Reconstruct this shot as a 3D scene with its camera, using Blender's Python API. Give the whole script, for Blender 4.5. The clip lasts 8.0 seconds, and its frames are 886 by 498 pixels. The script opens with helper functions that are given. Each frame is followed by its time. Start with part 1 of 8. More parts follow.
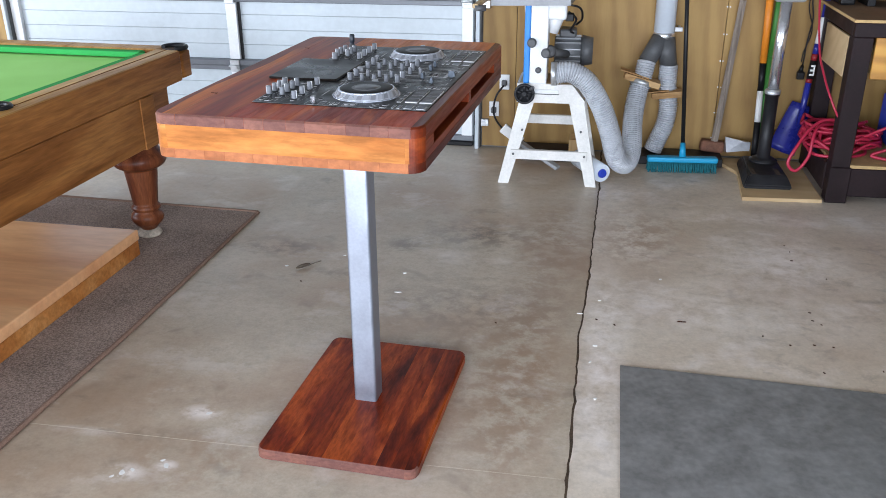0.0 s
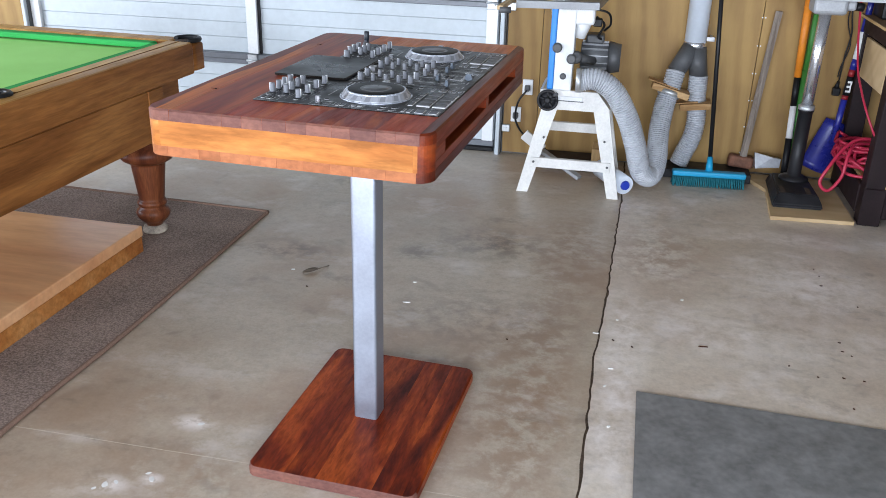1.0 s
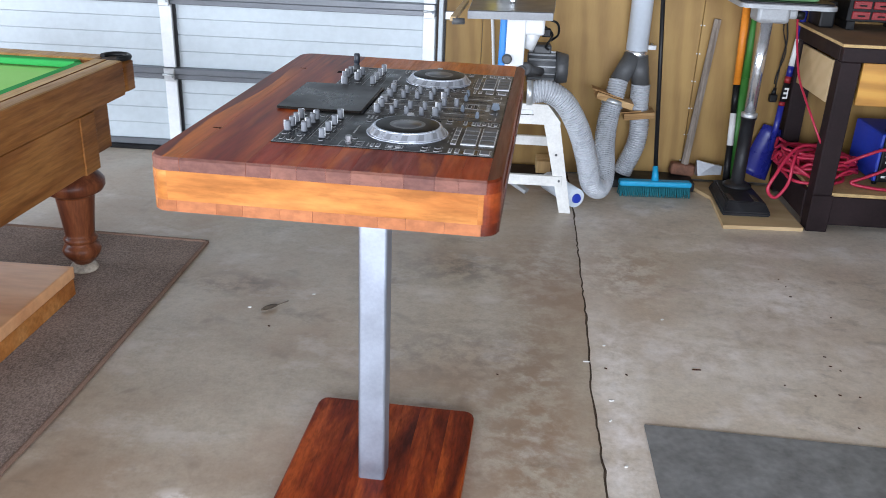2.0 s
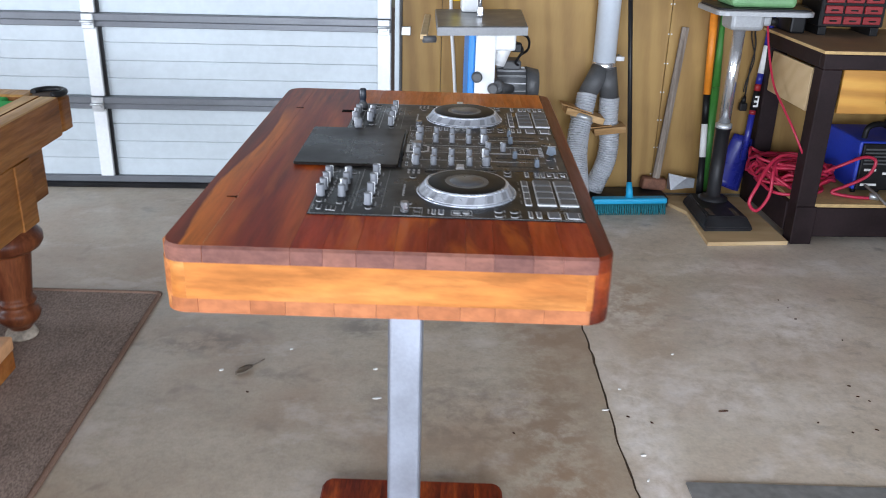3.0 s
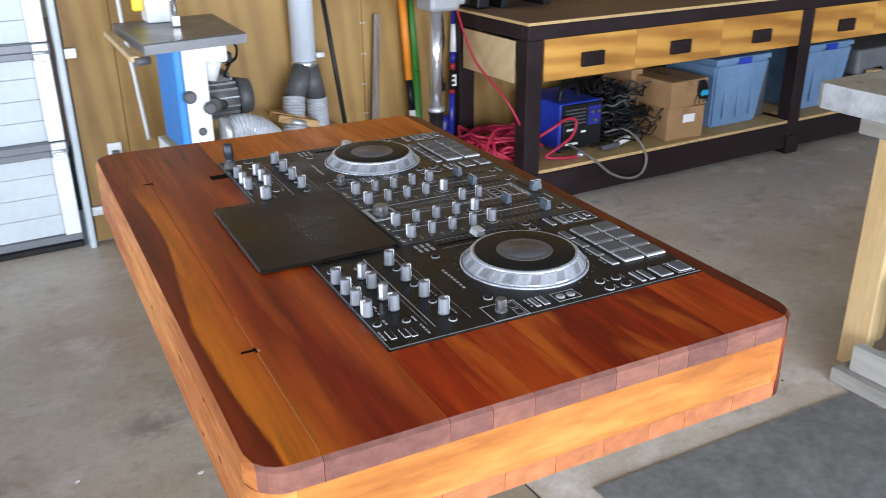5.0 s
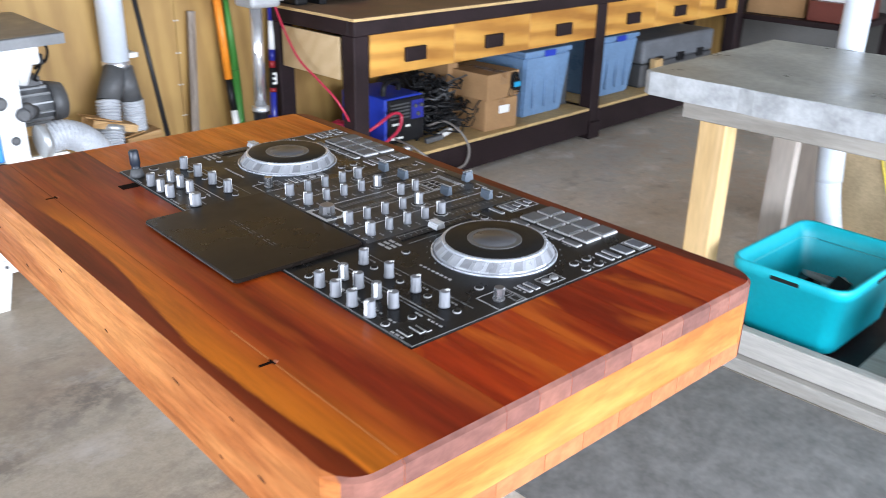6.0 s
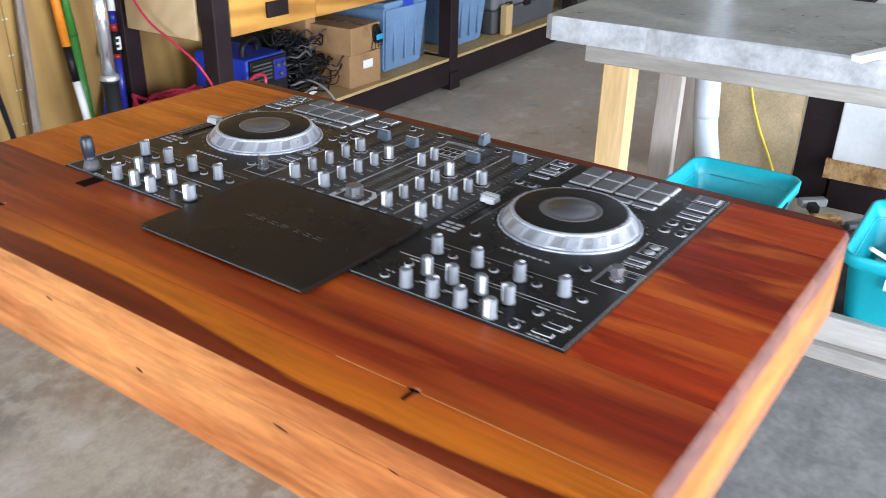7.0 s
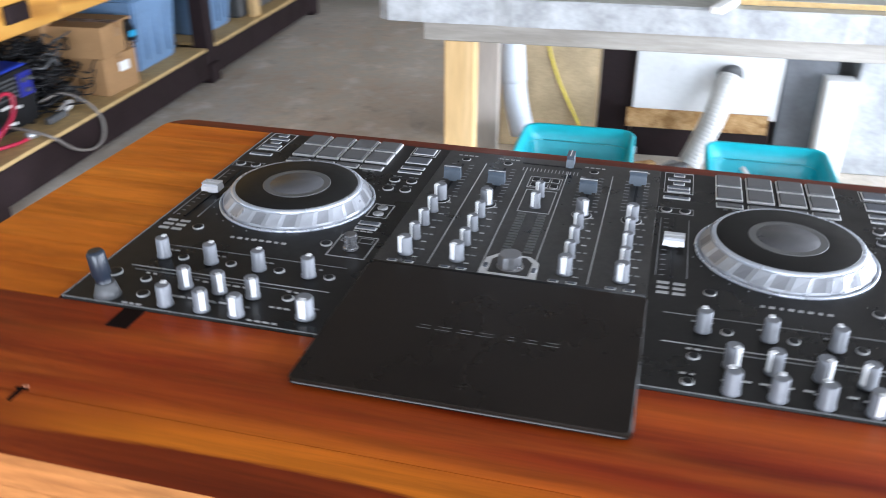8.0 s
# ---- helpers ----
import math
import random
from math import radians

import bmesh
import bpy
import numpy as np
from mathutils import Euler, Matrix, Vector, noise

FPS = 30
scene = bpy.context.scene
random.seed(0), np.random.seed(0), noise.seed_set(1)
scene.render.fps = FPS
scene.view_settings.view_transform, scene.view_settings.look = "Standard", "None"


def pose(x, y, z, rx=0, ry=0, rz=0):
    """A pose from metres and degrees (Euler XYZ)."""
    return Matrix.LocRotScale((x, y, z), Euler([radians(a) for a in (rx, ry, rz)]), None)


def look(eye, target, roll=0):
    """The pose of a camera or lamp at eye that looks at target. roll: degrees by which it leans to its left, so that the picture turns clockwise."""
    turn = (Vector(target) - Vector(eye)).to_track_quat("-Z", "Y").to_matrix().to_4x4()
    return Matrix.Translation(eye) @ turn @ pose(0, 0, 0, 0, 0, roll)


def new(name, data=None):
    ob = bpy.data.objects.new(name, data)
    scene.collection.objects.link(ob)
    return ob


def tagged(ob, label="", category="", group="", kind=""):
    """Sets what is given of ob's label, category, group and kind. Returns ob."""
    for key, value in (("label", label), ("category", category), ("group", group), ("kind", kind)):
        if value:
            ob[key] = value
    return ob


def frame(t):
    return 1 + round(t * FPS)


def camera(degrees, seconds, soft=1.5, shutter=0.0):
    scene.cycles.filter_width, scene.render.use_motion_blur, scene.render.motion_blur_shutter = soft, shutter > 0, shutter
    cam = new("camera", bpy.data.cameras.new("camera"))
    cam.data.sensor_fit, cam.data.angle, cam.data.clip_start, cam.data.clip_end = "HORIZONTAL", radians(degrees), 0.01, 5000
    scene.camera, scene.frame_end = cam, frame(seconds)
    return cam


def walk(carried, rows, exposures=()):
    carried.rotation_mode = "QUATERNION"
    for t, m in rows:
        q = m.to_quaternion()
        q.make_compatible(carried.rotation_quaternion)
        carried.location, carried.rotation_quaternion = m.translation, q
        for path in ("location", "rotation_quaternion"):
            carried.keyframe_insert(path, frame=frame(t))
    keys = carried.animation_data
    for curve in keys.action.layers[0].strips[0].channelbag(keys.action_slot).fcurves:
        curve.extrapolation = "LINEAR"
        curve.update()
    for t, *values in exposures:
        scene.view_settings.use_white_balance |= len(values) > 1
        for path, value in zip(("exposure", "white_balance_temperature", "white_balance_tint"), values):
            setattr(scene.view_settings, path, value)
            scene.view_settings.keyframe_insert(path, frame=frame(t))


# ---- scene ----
cam = camera(54.1, 8.0, soft=0.7, shutter=0.4)
PATH = [
    (0, (0.481, 0.297, 1.559), (0.163, 2.104, 0.764), -0.3),
    (0.5, (0.515, 0.37, 1.546), (0.151, 2.17, 0.754), 0.2),
    (1, (0.477, 0.446, 1.53), (0.117, 2.247, 0.738), 1.5),
    (1.5, (0.303, 0.53, 1.534), (0.07, 2.354, 0.747), 2.3),
    (1.7, (0.214, 0.565, 1.539), (0.042, 2.397, 0.756), 2.3),
    (2.8, (-0.113, 0.891, 1.53), (-0.057, 2.727, 0.74), 2.1),
    (3, (-0.174, 0.964, 1.528), (-0.078, 2.809, 0.761), 1.7),
    (3.5, (-0.379, 1.094, 1.524), (-0.077, 2.919, 0.764), 1.5),
    (4, (-0.575, 1.193, 1.524), (0.004, 2.955, 0.774), 0.4),
    (4.5, (-0.65, 1.346, 1.518), (0.125, 3.027, 0.759), -0.1),
    (4.7, (-0.661, 1.425, 1.519), (0.178, 3.067, 0.745), -0.5),
    (5.8, (-0.796, 1.613, 1.515), (0.429, 2.988, 0.734), 1.2),
    (6, (-0.862, 1.65, 1.513), (0.45, 2.938, 0.724), 1.3),
    (6.5, (-0.976, 1.76, 1.491), (0.474, 2.856, 0.656), 1.5),
    (7, (-0.924, 1.977, 1.471), (0.605, 2.925, 0.597), 1.3),
    (7.5, (-0.851, 2.224, 1.451), (0.756, 3.01, 0.556), 1.0),
    (8, (-0.846, 2.51, 1.448), (0.891, 2.864, 0.522), 0.2),
]
walk(cam, [(t, look(eye, target, roll)) for t, eye, target, roll in PATH],
     exposures=((0, -0.36), (4.5, -0.31), (6.0, 0.34), (7.0, 0.32), (7.5, 0.46), (8.0, 0.4)))

# ---- light ----
world = bpy.data.worlds.new("world")
scene.world = world
world.use_nodes = True
wn = world.node_tree.nodes
sky = wn.new("ShaderNodeTexSky")
sky.sky_type = "NISHITA"
sky.sun_disc = False
sky.sun_elevation, sky.sun_rotation = radians(48), radians(200)
world.node_tree.links.new(sky.outputs[0], wn["Background"].inputs[0])
wn["Background"].inputs[1].default_value = 0.12

sun = new("sun", bpy.data.lights.new("sun", "SUN"))
sun.data.energy, sun.data.angle, sun.data.color = 3.0, radians(0.53), (1.0, 0.95, 0.88)
sun.matrix_world = look((-1.5, -6, 7.5), (0.2, -1.6, 0))

# daylight in the open roller doorway behind the camera and in the side opening
for nm, eye, target, sx, sy, power in (
        ("doorway_daylight", (0.5, -1.9, 1.18), (0.8, 3.0, -0.2), 9.2, 2.2, 1040.0),
        ("side_daylight", (-5.3, 2.2, 1.35), (0.0, 2.4, 0.0), 3.1, 1.9, 420.0)):
    lamp = new(nm, bpy.data.lights.new(nm, "AREA"))
    lamp.data.shape, lamp.data.size, lamp.data.size_y = "RECTANGLE", sx, sy
    lamp.data.energy, lamp.data.color = power, (0.77, 0.85, 1.0)
    lamp.matrix_world = look(eye, target)

# ---- mesh helpers ----
ROOT = {}


def part(name, bm, material, parent=None, label="", world=True):
    """Link a bmesh as one mesh object under a thing or part."""
    off = ROOT.get(parent, Vector())
    if parent is not None and off.length:
        bmesh.ops.translate(bm, verts=bm.verts, vec=-off)
    me = bpy.data.meshes.new(name)
    bmesh.ops.recalc_face_normals(bm, faces=bm.faces)
    bm.to_mesh(me)
    bm.free()
    mats = material if isinstance(material, (list, tuple)) else [material]
    for m in mats:
        me.materials.append(m)
    ob = new(name, me)
    ob.parent = parent
    ROOT[ob] = off
    if label:
        tagged(ob, label)
    return ob


def thing(name, at, label, category, group="", rz=0.0, local=False, kind=""):
    """An Empty at a thing's base. local: its parts are written in its own axes."""
    ob = new(name)
    ob.matrix_basis = pose(*at, 0, 0, rz)
    ob.empty_display_size = 0.05
    ROOT[ob] = Vector() if local else Vector(at)
    return tagged(ob, label, category, group, kind)


def solo(name, bm, material, at, label, category, group="", kind=""):
    """A thing of one mesh, with its origin at its base."""
    bmesh.ops.translate(bm, verts=bm.verts, vec=-Vector(at))
    ob = part(name, bm, material)
    ob.location = at
    return tagged(ob, label, category, group, kind)


def B():
    return bmesh.new()


def box(bm, lo, hi, r=0.0, seg=2, m=None, mat=0):
    c = [(lo[i] + hi[i]) / 2 for i in range(3)]
    s = [abs(hi[i] - lo[i]) for i in range(3)]
    geo = bmesh.ops.create_cube(bm, size=1.0, matrix=(m or Matrix()) @ Matrix.Translation(c) @ Matrix.Diagonal((*s, 1)))
    vs = geo["verts"]
    fs = list({f for v in vs for f in v.link_faces})
    if r > 0:
        es = list({e for v in vs for e in v.link_edges})
        out = bmesh.ops.bevel(bm, geom=es, offset=min(r, min(s) * 0.45), segments=seg, profile=0.5, affect="EDGES")
        fs = list(set(out["faces"]) | {f for f in fs if f.is_valid})
    for f in fs:
        f.material_index = mat
    return bm


def rod(bm, p0, p1, r0, r1=None, seg=16, cap=True, smooth=True, mat=0):
    p0, p1 = Vector(p0), Vector(p1)
    d = p1 - p0
    m = Matrix.Translation((p0 + p1) / 2) @ d.to_track_quat("Z", "Y").to_matrix().to_4x4()
    geo = bmesh.ops.create_cone(bm, cap_ends=cap, segments=seg, radius1=r0, radius2=r0 if r1 is None else r1, depth=d.length, matrix=m)
    for f in {f for v in geo["verts"] for f in v.link_faces}:
        f.smooth = smooth and len(f.verts) == 4
        f.material_index = mat
    return bm


def lathe(bm, at, profile, seg=24, axis=None, mat=0):
    """Turn (radius, height) pairs round an upright axis at a place."""
    m = Matrix.Translation(at) @ (axis or Matrix())
    rings = []
    for r, z in profile:
        rings.append([bm.verts.new(m @ Vector((r * math.cos(2 * math.pi * i / seg), r * math.sin(2 * math.pi * i / seg), z))) for i in range(seg)])
    for a, b in zip(rings, rings[1:]):
        for i in range(seg):
            f = bm.faces.new((a[i], a[(i + 1) % seg], b[(i + 1) % seg], b[i]))
            f.smooth, f.material_index = True, mat
    for ring in (rings[0], rings[-1]):
        bm.faces.new(ring).material_index = mat
    return bm


def curve_points(pts, n=8):
    """Catmull-Rom through the points."""
    pts = [Vector(p) for p in pts]
    ext = [2 * pts[0] - pts[1]] + pts + [2 * pts[-1] - pts[-2]]
    out = []
    for i in range(len(pts) - 1):
        a, b, c, d = ext[i:i + 4]
        for k in range(n):
            t = k / n
            out.append(0.5 * ((2 * b) + (c - a) * t + (2 * a - 5 * b + 4 * c - d) * t * t + (3 * b - a - 3 * c + d) * t ** 3))
    return out + [pts[-1]]


def tube(bm, pts, radius, seg=8, n=8, ribs=0.0, pitch=0.0, mat=0):
    """A round tube through points; with ribs it is corrugated with that pitch."""
    line = curve_points(pts, n)
    if ribs:
        dist = [0.0]
        for a, b in zip(line, line[1:]):
            dist.append(dist[-1] + (b - a).length)
        steps = int(dist[-1] / pitch) * 3
        fine, j = [], 0
        for k in range(steps + 1):
            s = dist[-1] * k / steps
            while j < len(dist) - 2 and dist[j + 1] < s:
                j += 1
            w = (s - dist[j]) / max(1e-6, dist[j + 1] - dist[j])
            fine.append(line[j].lerp(line[j + 1], min(1.0, w)))
        line = fine
    rings = []
    up = Vector((0.31, 0.17, 0.93)).normalized()
    side = None
    for i, p in enumerate(line):
        d = (line[min(i + 1, len(line) - 1)] - line[max(i - 1, 0)]).normalized()
        if side is None:
            side = d.cross(up).normalized()
        side = (side - d * side.dot(d)).normalized()
        oth = d.cross(side)
        r = radius + (ribs if i % 3 else 0.0)
        rings.append([bm.verts.new(p + side * r * math.cos(2 * math.pi * k / seg) + oth * r * math.sin(2 * math.pi * k / seg)) for k in range(seg)])
    for a, b in zip(rings, rings[1:]):
        for k in range(seg):
            f = bm.faces.new((a[k], a[(k + 1) % seg], b[(k + 1) % seg], b[k]))
            f.smooth, f.material_index = not ribs, mat
    for ring in (rings[0], rings[-1]):
        bm.faces.new(ring).material_index = mat
    return bm


def prism(bm, poly, z0, z1, bevel=0.0, mat=0):
    """An upright prism over a plan outline, with a small chamfer on its top edge."""
    n = len(poly)
    cx, cy = sum(p[0] for p in poly) / n, sum(p[1] for p in poly) / n
    rings = [[bm.verts.new((x, y, z0)) for x, y in poly], [bm.verts.new((x, y, z1 - bevel)) for x, y in poly]]
    if bevel:
        top = []
        for x, y in poly:
            d = Vector((cx - x, cy - y))
            d = d.normalized() * bevel * 1.3
            top.append(bm.verts.new((x + d.x, y + d.y, z1)))
        rings.append(top)
    for a, b in zip(rings, rings[1:]):
        for i in range(n):
            bm.faces.new((a[i], a[(i + 1) % n], b[(i + 1) % n], b[i])).material_index = mat
    bm.faces.new(rings[0]).material_index = mat
    bm.faces.new(rings[-1]).material_index = mat
    return bm


def round_rect(x0, x1, y0, y1, r, seg=6):
    out = []
    for cx, cy, a0 in ((x1 - r, y1 - r, 0), (x0 + r, y1 - r, 90), (x0 + r, y0 + r, 180), (x1 - r, y0 + r, 270)):
        for k in range(seg + 1):
            a = radians(a0 + 90 * k / seg)
            out.append((cx + r * math.cos(a), cy + r * math.sin(a)))
    return out


# ---- materials ----
def base_mat(name):
    m = bpy.data.materials.new(name)
    m.use_nodes = True
    return m, m.node_tree, m.node_tree.nodes["Principled BSDF"]


def coords(nt, scale=(1, 1, 1), space="Object", jitter=0.0):
    tc = nt.nodes.new("ShaderNodeTexCoord")
    mp = nt.nodes.new("ShaderNodeMapping")
    mp.inputs["Scale"].default_value = scale
    if space == "World":
        geo = nt.nodes.new("ShaderNodeNewGeometry")
        src = geo.outputs["Position"]
    else:
        src = tc.outputs[space]
    if jitter:
        info = nt.nodes.new("ShaderNodeObjectInfo")
        mul = nt.nodes.new("ShaderNodeVectorMath")
        mul.operation = "SCALE"
        mul.inputs[0].default_value = (jitter, jitter * 1.7, jitter * 0.6)
        nt.links.new(info.outputs["Random"], mul.inputs["Scale"])
        add = nt.nodes.new("ShaderNodeVectorMath")
        nt.links.new(src, add.inputs[0])
        nt.links.new(mul.outputs[0], add.inputs[1])
        src = add.outputs[0]
    nt.links.new(src, mp.inputs["Vector"])
    return mp.outputs[0]


def noise_tex(nt, vec, scale, detail=4.0, rough=0.55, dist=0.0):
    n = nt.nodes.new("ShaderNodeTexNoise")
    n.inputs["Scale"].default_value, n.inputs["Detail"].default_value = scale, detail
    n.inputs["Roughness"].default_value, n.inputs["Distortion"].default_value = rough, dist
    nt.links.new(vec, n.inputs["Vector"])
    return n.outputs["Fac"]


def ramp(nt, fac, stops):
    r = nt.nodes.new("ShaderNodeValToRGB")
    el = r.color_ramp.elements
    while len(el) < len(stops):
        el.new(0.5)
    for e, (p, c) in zip(el, stops):
        e.position, e.color = p, (*c, 1) if len(c) == 3 else c
    nt.links.new(fac, r.inputs[0])
    return r.outputs[0]


def blend(nt, a, b, fac, mode="MIX"):
    n = nt.nodes.new("ShaderNodeMix")
    n.data_type, n.blend_type = "RGBA", mode
    for sock, v in ((n.inputs[0], fac), (n.inputs[6], a), (n.inputs[7], b)):
        if isinstance(v, (float, int)):
            sock.default_value = v
        elif isinstance(v, tuple):
            sock.default_value = (*v, 1)
        else:
            nt.links.new(v, sock)
    return n.outputs[2]


def bump(nt, bsdf, height, strength, dist=0.002):
    b = nt.nodes.new("ShaderNodeBump")
    b.inputs["Strength"].default_value, b.inputs["Distance"].default_value = strength, dist
    nt.links.new(height, b.inputs["Height"])
    nt.links.new(b.outputs[0], bsdf.inputs["Normal"])


def surface(name, color, rough=0.5, metal=0.0, var=0.18, big=3.0, fine=60.0, relief=0.15, spec=0.5, coat=0.0, rvar=0.12):
    """Paint, plastic, metal: base colour with blotches, grain, uneven gloss and fine relief."""
    m, nt, p = base_mat(name)
    v = coords(nt, space="World")
    a, b = noise_tex(nt, v, big, 5, 0.6), noise_tex(nt, v, fine, 3)
    dark = tuple(c * (1 - var) for c in color)
    lite = tuple(min(1, c * (1 + var * 0.7)) for c in color)
    col = ramp(nt, a, [(0.37, dark), (0.63, lite)])
    col = blend(nt, col, ramp(nt, b, [(0.38, tuple(c * (1 - var * 0.8) for c in color)), (0.62, lite)]), 0.35)
    nt.links.new(col, p.inputs["Base Color"])
    nt.links.new(ramp(nt, a, [(0.3, (max(0.02, rough - rvar),) * 3), (0.7, (min(1, rough + rvar),) * 3)]), p.inputs["Roughness"])
    p.inputs["Metallic"].default_value = metal
    p.inputs["Specular IOR Level"].default_value = spec
    p.inputs["Coat Weight"].default_value = coat
    if relief:
        bump(nt, p, b, relief, 0.001)
    return m


def timber(name, dark, mid, light, axis="Y", rough=0.4, coat=0.0, across=26.0, along=1.3, jitter=9.0, tone=0.35, relief=0.12, streak=0.5, knots=0.0, fine=0.2, flame=None):
    """Wood grain drawn out along an axis; each board has its own cut and tone."""
    m, nt, p = base_mat(name)
    sc = {"X": (along, across, across), "Y": (across, along, across), "Z": (across, across, along)}[axis]
    v = coords(nt, sc, jitter=jitter)
    broad = coords(nt, tuple(s * 0.4 for s in sc), jitter=jitter)
    g1 = noise_tex(nt, broad, 1.0, 4, 0.55, 0.8)
    g2 = noise_tex(nt, v, 2.6, 6, 0.7, 0.3)
    g3 = noise_tex(nt, coords(nt, tuple(s * 5.5 for s in sc), jitter=jitter), 1.0, 3, 0.6)
    col = ramp(nt, g1, [(0.36, dark), (0.49, mid), (0.63, light)])
    fib = ramp(nt, g2, [(0.34, (1 - streak,) * 3), (0.5, (1, 1, 1)), (0.66, (1 + streak * 0.6,) * 3)])
    col = blend(nt, col, fib, 0.8, "MULTIPLY")
    col = blend(nt, col, ramp(nt, g3, [(0.36, (1 - fine,) * 3), (0.64, (1 + fine * 0.75,) * 3)]), 0.8, "MULTIPLY")
    if flame:
        fl = noise_tex(nt, coords(nt, tuple(s ** 0.75 for s in sc), jitter=jitter * 0.3), 1.3, 4, 0.6, 1.2)
        col = blend(nt, col, flame, ramp(nt, fl, [(0.52, (0, 0, 0)), (0.66, (0.85, 0.85, 0.85))]))
    if knots:
        vo = nt.nodes.new("ShaderNodeTexVoronoi")
        vo.inputs["Scale"].default_value = 1.0
        nt.links.new(coords(nt, tuple(s ** 0.45 * knots for s in sc)), vo.inputs["Vector"])
        col = blend(nt, col, (0.05, 0.012, 0.006), ramp(nt, vo.outputs["Distance"], [(0.05, (0.85,) * 3), (0.13, (0, 0, 0))]))
    info = nt.nodes.new("ShaderNodeObjectInfo")
    t = ramp(nt, info.outputs["Random"], [(0.0, (1 - tone,) * 3), (1.0, (1 + tone,) * 3)])
    col = blend(nt, col, t, 1.0, "MULTIPLY")
    nt.links.new(col, p.inputs["Base Color"])
    nt.links.new(ramp(nt, g2, [(0.36, (rough + 0.1,) * 3), (0.64, (rough - 0.06,) * 3)]), p.inputs["Roughness"])
    p.inputs["Coat Weight"].default_value, p.inputs["Coat Roughness"].default_value = coat, 0.2
    p.inputs["Specular IOR Level"].default_value = 0.13
    bump(nt, p, g2, relief, 0.0008)
    return m


def sapwood_mat():
    """Rear boards: dark red heartwood with one wavering golden sapwood band down the middle."""
    m, nt, p = base_mat("sapwood_hardwood")
    v = coords(nt, (22, 1.3, 22), jitter=1.0)
    flat = coords(nt)
    wav = noise_tex(nt, coords(nt, (0.8, 1.5, 0.5)), 1.0, 1.5, 0.4)
    g2 = noise_tex(nt, v, 2.4, 6, 0.7, 0.3)
    g3 = noise_tex(nt, coords(nt, (70, 5, 70)), 1.0, 3, 0.6)
    sep = nt.nodes.new("ShaderNodeSeparateXYZ")
    nt.links.new(flat, sep.inputs[0])

    def calc(op, a, b, c=0.0):
        n = nt.nodes.new("ShaderNodeMath")
        n.operation = op
        for k, val in enumerate((a, b, c)):
            if isinstance(val, float):
                n.inputs[k].default_value = val
            else:
                nt.links.new(val, n.inputs[k])
        return n.outputs[0]
    # outer edge of the band drifts across the board; a thin dark line outside it, a soft fade inside
    swing = calc("COSINE", calc("MULTIPLY_ADD", sep.outputs[1], 8.0, 2.1), 0.0)
    edge = calc("MULTIPLY_ADD", swing, 0.0105, calc("MULTIPLY_ADD", wav, -0.04, 0.388))
    d = calc("ADD", sep.outputs[0], edge)
    d = calc("MULTIPLY_ADD", d, calc("MULTIPLY_ADD", sep.outputs[1], 1.8, 3.9), 0.35)
    d = calc("MULTIPLY_ADD", g2, 0.06, calc("ADD", d, -0.03))
    col = ramp(nt, d, [(0.25, (0.150, 0.021, 0.005)), (0.32, (0.180, 0.026, 0.005)), (0.345, (0.145, 0.018, 0.004)), (0.360, (0.58, 0.155, 0.012)), (0.43, (0.52, 0.128, 0.010)), (0.51, (0.40, 0.076, 0.009)), (0.55, (0.33, 0.050, 0.008)),
                       (0.60, (0.215, 0.022, 0.005)), (0.72, (0.185, 0.017, 0.004)), (0.80, (0.32, 0.050, 0.008)), (0.87, (0.38, 0.070, 0.009)), (0.93, (0.26, 0.032, 0.005))])
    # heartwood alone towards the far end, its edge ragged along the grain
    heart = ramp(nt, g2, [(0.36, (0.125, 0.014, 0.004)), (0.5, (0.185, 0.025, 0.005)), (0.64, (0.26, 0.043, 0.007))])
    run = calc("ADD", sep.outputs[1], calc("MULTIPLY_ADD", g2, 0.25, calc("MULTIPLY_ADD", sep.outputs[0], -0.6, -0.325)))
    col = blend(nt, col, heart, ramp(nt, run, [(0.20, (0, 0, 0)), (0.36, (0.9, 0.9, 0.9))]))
    flame = noise_tex(nt, coords(nt, (9, 1.5, 9)), 1.0, 4, 0.6, 0.8)
    col = blend(nt, col, (0.46, 0.11, 0.012), ramp(nt, flame, [(0.60, (0, 0, 0)), (0.72, (0.35, 0.35, 0.35))]))
    col = blend(nt, col, ramp(nt, g2, [(0.36, (0.70,) * 3), (0.5, (1, 1, 1)), (0.64, (1.22,) * 3)]), 0.8, "MULTIPLY")
    col = blend(nt, col, ramp(nt, g3, [(0.36, (0.84,) * 3), (0.64, (1.14,) * 3)]), 0.85, "MULTIPLY")
    nt.links.new(col, p.inputs["Base Color"])
    p.inputs["Roughness"].default_value = 0.38
    p.inputs["Specular IOR Level"].default_value = 0.16
    p.inputs["Coat Weight"].default_value = 0.0
    bump(nt, p, g2, 0.1, 0.0008)
    return m


